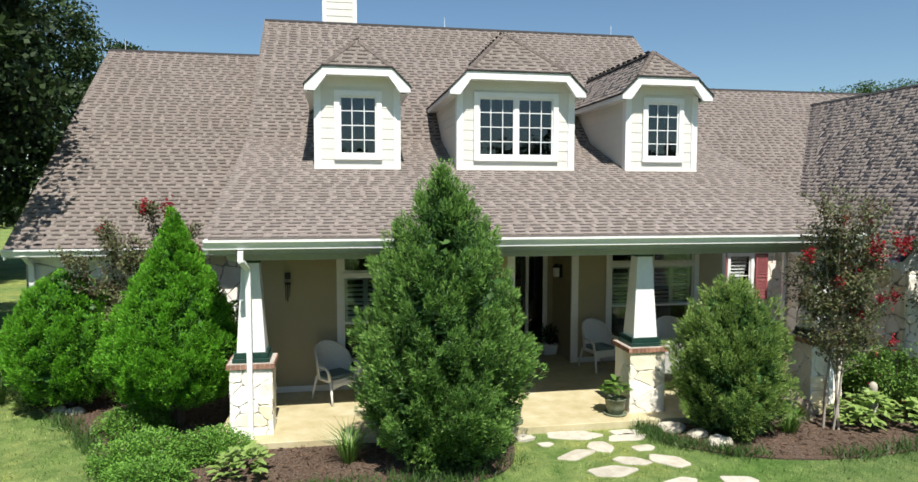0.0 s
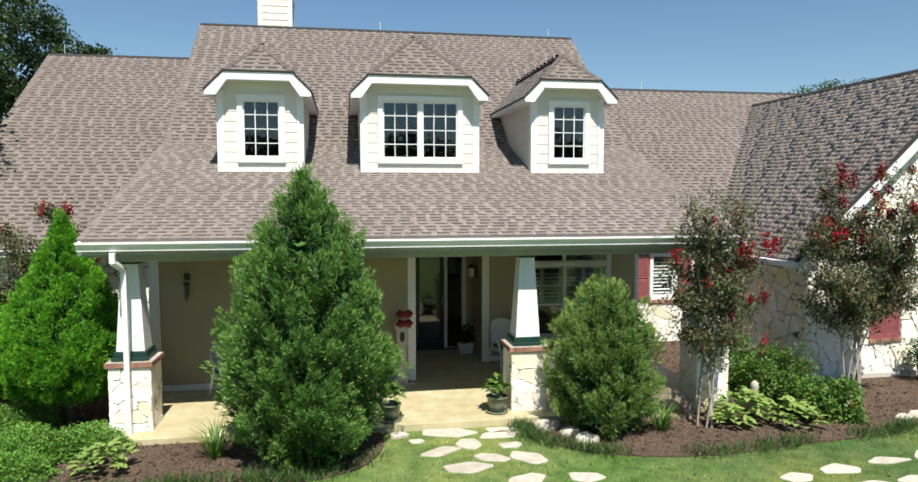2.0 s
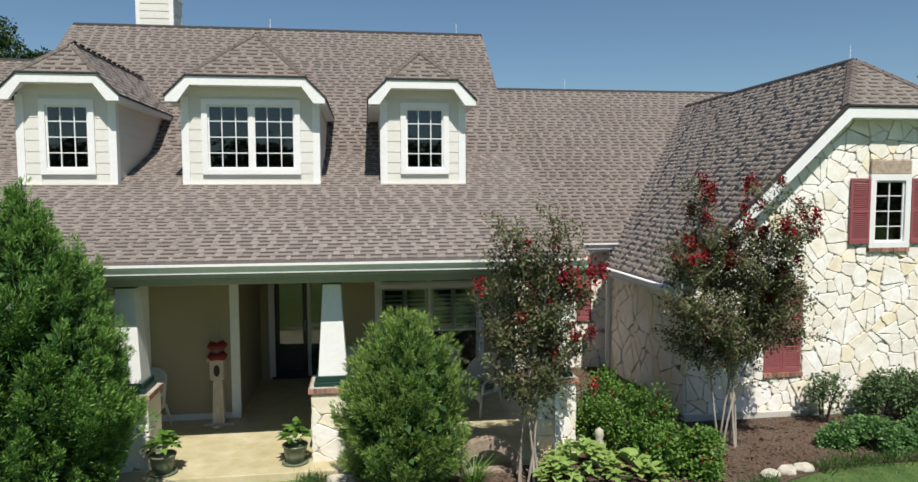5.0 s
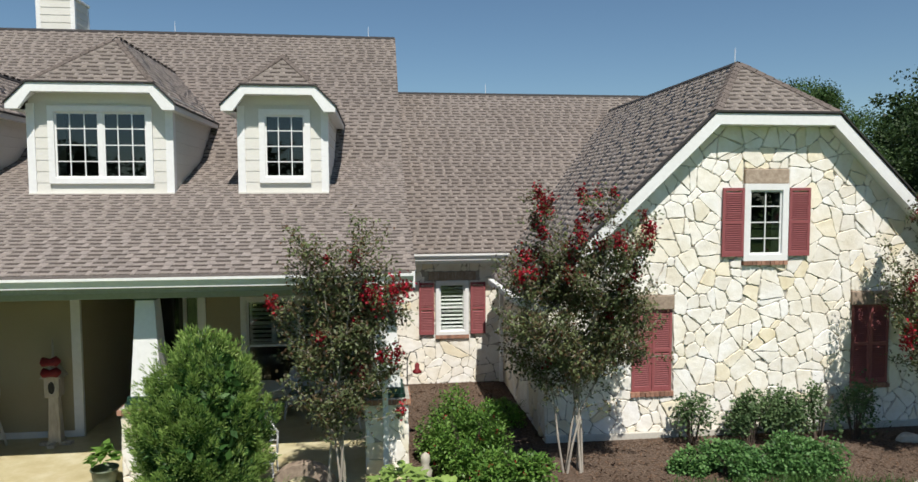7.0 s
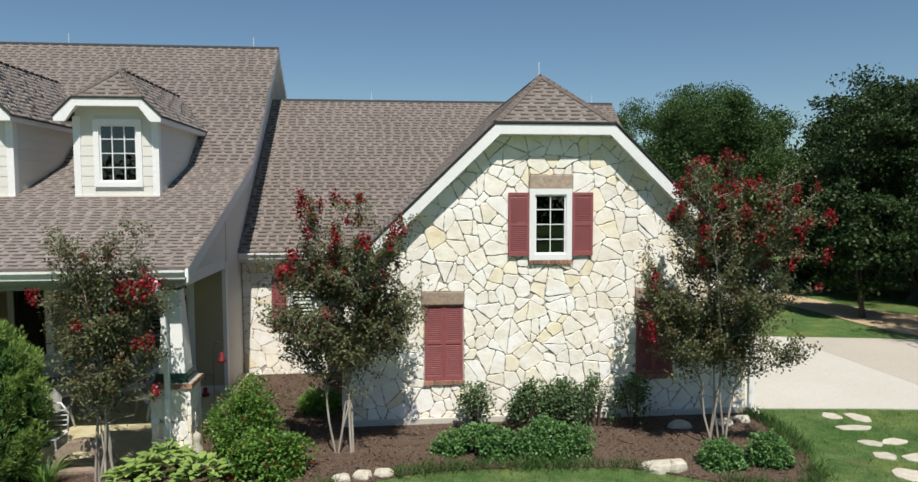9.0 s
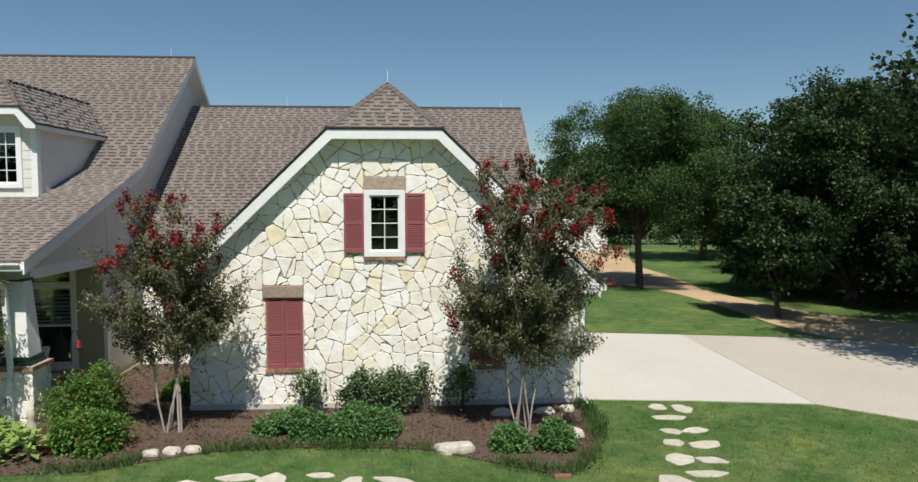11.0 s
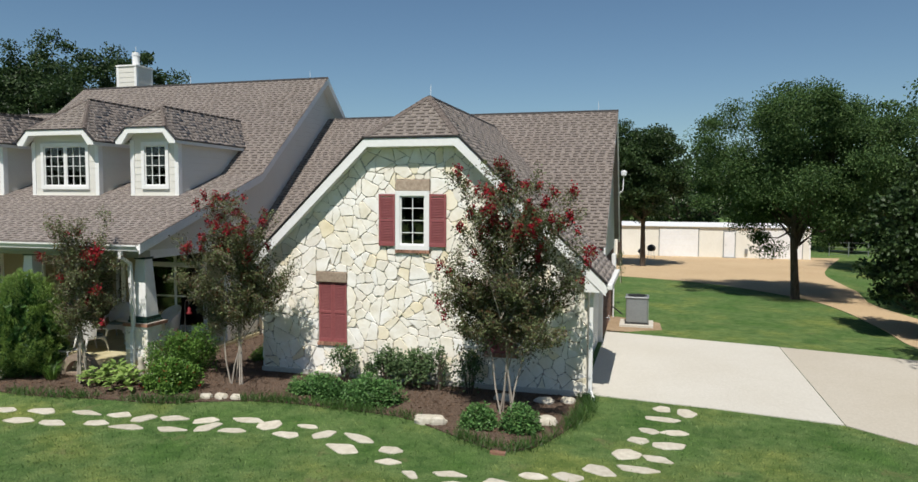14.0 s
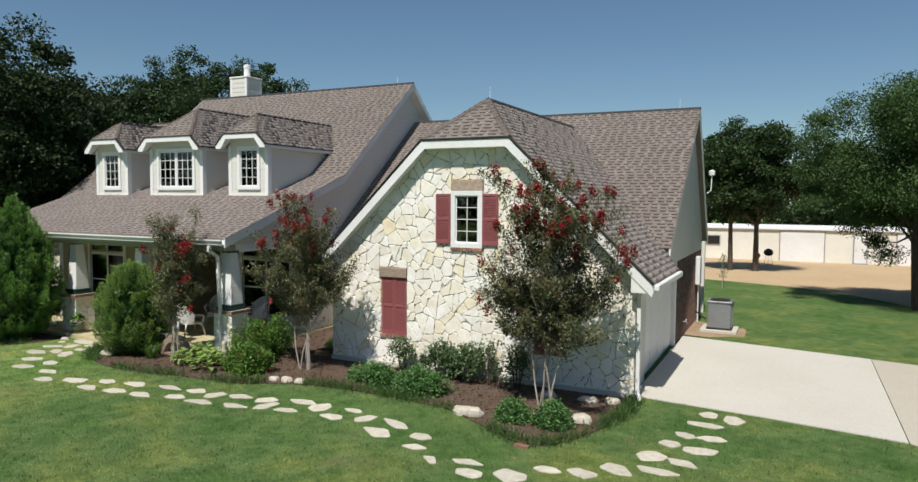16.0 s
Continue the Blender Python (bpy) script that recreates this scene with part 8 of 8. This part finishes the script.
# ---- porch furniture ----
def wicker_chair(x, y, turn):
    """A white wicker armchair: woven shell back, rolled arms, cushion, splayed legs."""
    t = thing("wicker_chair", (x, y, SLAB), "white wicker armchair with a teal cushion on the porch", "chair", "wicker chairs on the porch")
    t.rotation_euler = (0, 0, turn)
    part("seat", Geo().box(-0.27, 0.27, -0.25, 0.25, 0.36, 0.42), M_WICKER, t, world=False, bevel=0.02)
    part("cushion", Geo().box(-0.24, 0.24, -0.23, 0.21, 0.42, 0.49), M_CUSHION, t, "teal seat cushion", world=False, bevel=0.03)
    back = Geo()
    n = 15
    prof = []
    for i in range(n):
        a = math.pi * (0.0 + i / (n - 1))
        prof.append((math.cos(a), math.sin(a)))
    for c, q in prof:
        top = 0.64 + 0.32 * q ** 0.7
        for r, h in ((0.0, 0.40), (0.022, 0.40), (0.022, top), (0.0, top)):
            f = 0.0 if h < 0.5 else 1.0
            back.v.append((0.30 * (1 + 0.12 * f) * c + c * r, 0.02 + (0.26 + 0.07 * f) * q + q * r, h))
    for i in range(n - 1):
        back.f += [(i * 4 + k, i * 4 + (k + 1) % 4, i * 4 + 4 + (k + 1) % 4, i * 4 + 4 + k) for k in range(4)]
    back.f += [(0, 1, 2, 3), tuple(4 * n - 4 + k for k in range(4))]
    part("backrest", back, M_WICKER, t, "curved woven back", world=False)
    part("rim", Geo().tube([(0.335 * c, 0.02 + 0.34 * s, 0.645 + 0.32 * s ** 0.7) for c, s in prof], 0.024, 8), M_WICKER, t, world=False, smooth=True)
    for sx in (-1, 1):
        part("armrest", Geo().tube([(sx * 0.335, 0.02, 0.645), (sx * 0.34, -0.18, 0.64), (sx * 0.33, -0.27, 0.58), (sx * 0.29, -0.25, 0.42)], 0.026, 8), M_WICKER, t, world=False, smooth=True)
        for yb, sy in ((-0.23, -1), (0.22, 1)):
            part("leg", Geo().tube([(sx * 0.25, yb, 0.40), (sx * 0.28, yb + sy * 0.05, 0.18), (sx * 0.29, yb + sy * 0.09, 0.0)], [0.028, 0.022, 0.018], 8), M_WICKER, t, world=False, smooth=True)
    ap = Geo()
    for i in range(9):
        o = -0.26 + 0.065 * i
        low = 0.30 - 0.06 * (o / 0.26) ** 2
        ap.v += [(o, -0.26, low), (o, -0.245, low), (o, -0.245, 0.37), (o, -0.26, 0.37)]
    for i in range(8):
        ap.f += [(i * 4 + k, i * 4 + (k + 1) % 4, i * 4 + 4 + (k + 1) % 4, i * 4 + 4 + k) for k in range(4)]
    ap.f += [(0, 1, 2, 3), (32, 33, 34, 35)]
    part("apron", ap, M_WICKER, t, world=False)
    return t


wicker_chair(-0.22, 11.85, 0.6)
wicker_chair(5.15, 13.05, 0.25)
wicker_chair(6.75, 13.05, -0.25)
wicker_chair(5.75, 11.35, math.pi - 0.3)
wicker_chair(7.35, 12.2, -0.9)
wicker_chair(1.7, 11.9, -0.3)
tb = thing("wicker_table", (6.0, 12.6, SLAB), "white wicker side table with a glass top", "table")
part("top", Geo().lathe([(0.02, 0.66), (0.42, 0.66), (0.43, 0.675), (0.42, 0.69), (0.02, 0.69)], 28), M_WICKER, tb, world=False)
part("pedestal", Geo().lathe([(0.26, 0.0), (0.20, 0.1), (0.11, 0.3), (0.16, 0.55), (0.22, 0.66)], 20), M_WICKER, tb, world=False, smooth=True)


rs = np.random.default_rng(88)
P = np.column_stack([0.10 * rs.normal(size=(130, 2)), 0.5 + 1.2 * rs.random(130)])
D = unit(rs.normal(size=(130, 3)))
S, N = frames_for(D, rs)
tagged(foliage("leafage", *blades(P, D, S, 0.10, 0.025, N, 0.1), L_ELM, sg), kind="stuff")


def potted_plant(x, y, r, h, seed, label):
    t = thing("potted_plant", (x, y, SLAB), label, "potted plant", "potted plants on the porch")
    part("saucer", Geo().lathe([(r * 1.05, 0.0), (r * 1.15, 0.03), (r * 1.08, 0.035), (r * 0.9, 0.02)], 24), M_POT, t, world=False)
    part("pot", Geo().lathe([(r * 0.72, 0.02), (r * 0.92, h * 0.5), (r, h * 0.93), (r * 1.08, h * 0.93), (r * 1.08, h), (r * 0.95, h), (r * 0.9, h * 0.9), (0.01, h * 0.88)], 24), M_POT, t, "green glazed pot", world=False, smooth=True)
    rng = random.Random(seed)
    V, F = [], []
    for i in range(70):
        a = rng.random() * 6.283
        k = rng.random() ** 0.7
        o = Vector((math.cos(a) * r * k * 1.0, math.sin(a) * r * k * 1.0, h + 0.05 + 0.20 * (1 - k * 0.7) * rng.uniform(0.5, 1.4)))
        d = Vector((math.cos(a + rng.uniform(-0.7, 0.7)), math.sin(a + rng.uniform(-0.7, 0.7)), rng.uniform(-0.2, 0.7))).normalized()
        s = d.cross(Vector((0, 0, 1))).normalized()
        n = s.cross(d)
        L, w = 0.15 * rng.uniform(0.7, 1.2), 0.05
        b = len(V)
        for f, ww, dz in ((0, 0.2, 0), (0.4, 1, 0.1), (1.0, 0.05, -0.15)):
            c = o + d * L * f + n * dz * L
            V += [tuple(c - s * w * ww), tuple(c + s * w * ww)]
        F += [(b, b + 1, b + 3, b + 2), (b + 2, b + 3, b + 5, b + 4)]
    tagged(foliage("leafage", np.array(V), np.array(F), L_SHRUB, t), kind="stuff")


potted_plant(2.50, 10.10, 0.17, 0.28, 301, "green leafy plant in a glazed pot by the steps")
potted_plant(4.30, 10.22, 0.17, 0.28, 302, "green leafy plant in a glazed pot by the column")
pl = thing("porch_planter", (4.52, 14.45, SLAB), "small white planter with a dark plant by the door", "planter")
part("box", Geo().hexa([(-0.14, -0.10, 0), (0.14, -0.10, 0), (0.14, 0.10, 0), (-0.14, 0.10, 0), (-0.18, -0.13, 0.24), (0.18, -0.13, 0.24), (0.18, 0.13, 0.24), (-0.18, 0.13, 0.24)]), M_WICKER, pl, world=False, bevel=0.01)
rng2 = np.random.default_rng(5)
n = 160
P = np.column_stack([0.12 * rng2.normal(size=(n, 2)), 0.25 + 0.35 * rng2.random(n)])
D = unit(rng2.normal(size=(n, 3)) + np.array([0, 0, 0.6]))
S, N = frames_for(D, rng2)
tagged(foliage("leafage", *blades(P, D, S, 0.12, 0.03, N, 0.1), L_OAK, pl), kind="stuff")

# tall birdhouse post with red bows
bh = thing("birdhouse_post", (2.86, 12.05, SLAB), "whitewashed birdhouse on a post with red bows", "birdhouse")
part("post", Geo().hexa([(-0.09, -0.07, 0.04), (0.09, -0.07, 0.04), (0.09, 0.07, 0.04), (-0.09, 0.07, 0.04), (-0.065, -0.05, 0.72), (0.065, -0.05, 0.72), (0.065, 0.05, 0.72), (-0.065, 0.05, 0.72)]), M_FADEDWOOD, bh, world=False, bevel=0.006)
part("foot", Geo().box(-0.22, 0.22, -0.05, 0.05, 0.0, 0.05), M_FADEDWOOD, bh, world=False, bevel=0.01)
part("foot", Geo().box(-0.05, 0.05, -0.2, 0.2, 0.002, 0.055), M_FADEDWOOD, bh, world=False, bevel=0.01)
part("house_box", Geo().box(-0.10, 0.10, -0.09, 0.09, 0.72, 1.02), M_FADEDWOOD, bh, world=False, bevel=0.006)
# no hole is cut: its inner shade is painted as a black disc
part("entrance_shade_disc", Geo().prism([(0.045 * math.cos(a), -0.095, 0.86 + 0.09 * math.sin(a)) for a in [k * 0.3927 for k in range(16)]], (0, 0.01, 0)), M_BLACK, bh, world=False)
part("roof", Geo().prism([(-0.15, -0.13, 1.0), (0.0, -0.13, 1.20), (0.15, -0.13, 1.0)], (0, 0.26, 0)), M_FADEDWOOD, bh, world=False, bevel=0.005)
part("finial", Geo().lathe([(0.04, 1.18), (0.03, 1.26), (0.015, 1.32), (0.012, 1.5), (0.002, 1.58)], 12), M_FADEDWOOD, bh, world=False)
for zb in (1.09, 1.25):
    part("bow", Geo().tube([(-0.10, -0.15, zb - 0.01), (-0.06, -0.17, zb + 0.01), (0.03, -0.16, zb), (0.12, -0.17, zb + 0.015), (0.17, -0.15, zb + 0.01)], [0.02, 0.07, 0.05, 0.075, 0.02], 10), M_RED, bh, "dark red ribbon bow", world=False, smooth=True)

bh.scale = (1.12, 1.12, 1.12)

# wind chime and small hook on the porch wall, lantern in the entry
wc = thing("wind_chime", (-1.05, 12.30, 1.85), "dark metal wind chime hung on the porch wall", "wind chime")
part("plate", Geo().box(-0.05, 0.05, 0.0, 0.05, 0.15, 0.27), M_BLACK, wc, world=False, bevel=0.01)
part("ring", Geo().lathe([(0.05, 0.06), (0.055, 0.07), (0.055, 0.09), (0.05, 0.10)], 14), M_BLACK, wc, world=False)
for k in range(4):
    a = 1.57 * k
    part("tube", Geo().tube([(0.035 * math.cos(a), 0.035 * math.sin(a), 0.08), (0.035 * math.cos(a), 0.035 * math.sin(a), -0.16 - 0.03 * k)], 0.008, 6), M_BLACK, wc, world=False)
part("sail_cord", Geo().tube([(0, 0, 0.14), (0, 0, -0.25)], 0.003, 4), M_BLACK, wc, world=False)
ln = thing("wall_lantern", (4.74, 14.30, 1.72), "dark metal wall lantern in the entry", "wall lamp")
part("bracket", Geo().box(-0.05, 0.02, -0.04, 0.04, -0.05, 0.25), M_BLACK, ln, world=False, bevel=0.01)
part("glass", Geo().box(-0.17, -0.06, -0.055, 0.055, -0.02, 0.18), M_SHEDWHITE, ln, world=False, bevel=0.005)
part("cap", Geo().lathe([(0.09, 0.18), (0.07, 0.22), (0.02, 0.27)], 8, (-0.115, 0, 0)), M_BLACK, ln, world=False)


# hummingbird feeders on a shepherd's hook
fd = thing("feeder_hook", (8.55, 11.5, GROUND + 0.02), "black hook stand with two red hummingbird feeders", "bird feeder")
part("pole", Geo().tube([(0, 0, -0.05), (0, 0, 1.45), (0.05, -0.02, 1.58), (0.14, -0.04, 1.58), (0.16, -0.05, 1.48)], 0.009, 6), M_BLACK, fd, world=False)
part("arm", Geo().tube([(0, 0, 0.95), (-0.08, -0.02, 1.02), (-0.14, -0.02, 0.98), (-0.14, -0.02, 0.9)], 0.007, 6), M_BLACK, fd, world=False)
for x, z in ((0.16, 1.22), (-0.14, 0.60)):
    f = part("feeder", Geo().lathe([(0.015, 0.0), (0.07, 0.02), (0.075, 0.05), (0.035, 0.08), (0.04, 0.16), (0.01, 0.19)], 14, (x, -0.05, z)), M_RED, fd, "red glass feeder", world=False, smooth=True)
    part("hanger", Geo().tube([(x, -0.05, z + 0.19), (x, -0.05, z + 0.28)], 0.003, 4), M_BLACK, f, world=False)


# rocks along the beds
def rock(x, y, rx, ry, h, seed, label="pale limestone rock at the bed's edge"):
    rng = random.Random(seed)
    g = Geo()
    n = 10
    for lv, (s, z) in enumerate(((1.0, -0.05), (1.04, h * 0.35), (0.9, h * 0.75), (0.6, h))):
        for i in range(n):
            a = 6.283 * i / n
            q = s * (1 + 0.16 * math.sin(3 * a + seed) + rng.uniform(-0.08, 0.08))
            g.v.append((rx * q * math.cos(a), ry * q * math.sin(a), z + rng.uniform(-0.02, 0.02)))
    for lv in range(3):
        g.f += [(lv * n + i, lv * n + (i + 1) % n, (lv + 1) * n + (i + 1) % n, (lv + 1) * n + i) for i in range(n)]
    g.f.append(tuple(range(3 * n, 4 * n)))
    ob = single("rock", g, M_FLAG, label, "rock", "rocks along the beds", bevel=0.012)
    ob.location = (x, y, GROUND + 0.01)


for k, (x, y, rx, ry, h) in enumerate(((10.98, 9.02, .13, .10, .09), (11.28, 9.08, .14, .10, .11), (11.60, 9.15, .16, .10, .09), (15.85, 8.92, .32, .14, .13), (16.05, 8.86, .15, .12, .16), (17.95, 9.45, .22, .16, .15), (16.9, 10.7, .2, .14, .12), (17.75, 10.75, .2, .14, .11), (18.2, 10.9, .16, .14, .11), (4.98, 9.6, .22, .14, .13), (5.25, 9.3, .16, .12, .11), (5.4, 8.95, .20, .13, .12), (-4.85, 12.25, .12, .1, .1), (-4.55, 12.1, .16, .1, .1), (-1.95, 8.3, .2, .12, .1), (-1.55, 8.25, .16, .1, .1), (2.6, 9.65, .14, .09, .06))):
    rock(x, y, rx, ry, h, 400 + k)
single("edging_brick", Geo().box(17.3, 17.56, 7.72, 7.82, GROUND - 0.02, GROUND + 0.045), M_BRICK_OB, "red brick lying at the bed's edge", "brick", bevel=0.006)

# weathered arched garden bench and small statue by the right-hand pier
gb = thing("garden_bench", (7.05, 9.72, GROUND + 0.02), "weathered grey arched garden bench before the porch", "bench")
K = 12
ring = [(0.50 * math.cos(math.pi * i / K), -0.09, 0.52 * math.sin(math.pi * i / K)) for i in range(K + 1)] + [(0.36 * math.cos(math.pi * i / K), -0.09, 0.36 * math.sin(math.pi * i / K)) for i in range(K, -1, -1)]
arch = Geo().prism(ring, (0, 0.18, 0))
part("arch", arch, M_LINTEL, gb, world=False)
part("shelf", Geo().box(-0.38, 0.38, -0.08, 0.08, 0.0, 0.06), M_LINTEL, gb, world=False, bevel=0.01)
single("garden_statue", Geo().lathe([(0.11, 0.0), (0.12, 0.06), (0.07, 0.10), (0.09, 0.22), (0.10, 0.30), (0.05, 0.38), (0.07, 0.44), (0.06, 0.52), (0.01, 0.56)], 14, (8.72, 9.75, GROUND + 0.02)), M_FLAG, "small pale stone garden ornament by the pier", "garden ornament", smooth=True)
mc = thing("metal_chair", (6.45, 9.95, SLAB), "white metal garden chair with an arched back", "chair")
part("back", Geo().tube([(-0.2, 0.2, 0.4), (-0.21, 0.22, 0.7), (-0.1, 0.23, 0.85), (0.1, 0.23, 0.85), (0.21, 0.22, 0.7), (0.2, 0.2, 0.4)], 0.016, 8), M_SHEDWHITE, mc, world=False, smooth=True)
for k in range(4):
    part("back_bar", Geo().tube([(-0.2, 0.215, 0.5 + 0.08 * k), (0.2, 0.215, 0.5 + 0.08 * k)], 0.009, 6), M_SHEDWHITE, mc, world=False)
part("seat", Geo().box(-0.21, 0.21, -0.2, 0.21, 0.39, 0.41), M_SHEDWHITE, mc, world=False, bevel=0.008)
for sx in (-1, 1):
    for sy in (-1, 1):
        part("leg", Geo().tube([(sx * 0.19, sy * 0.18, 0.4), (sx * 0.21, sy * 0.21, 0.0)], 0.014, 6), M_SHEDWHITE, mc, world=False)

# far wire fence across the back lawn
fence = thing("wire_fence", (38.0, 62.0, gz(62)), "grey wire fence on thin posts across the back lawn", "fence")
for k in range(14):
    part("post", Geo().tube([(-3.5 + 1.5 * k, 0, 0), (-3.5 + 1.5 * k, 0, 1.2)], 0.04, 6), M_METAL, fence, world=False)
for z in (0.15, 0.45, 0.75, 1.15):
    part("wire", Geo().tube([(-3.5, 0, z), (16.0, 0, z)], 0.012, 4), M_METAL, fence, world=False)
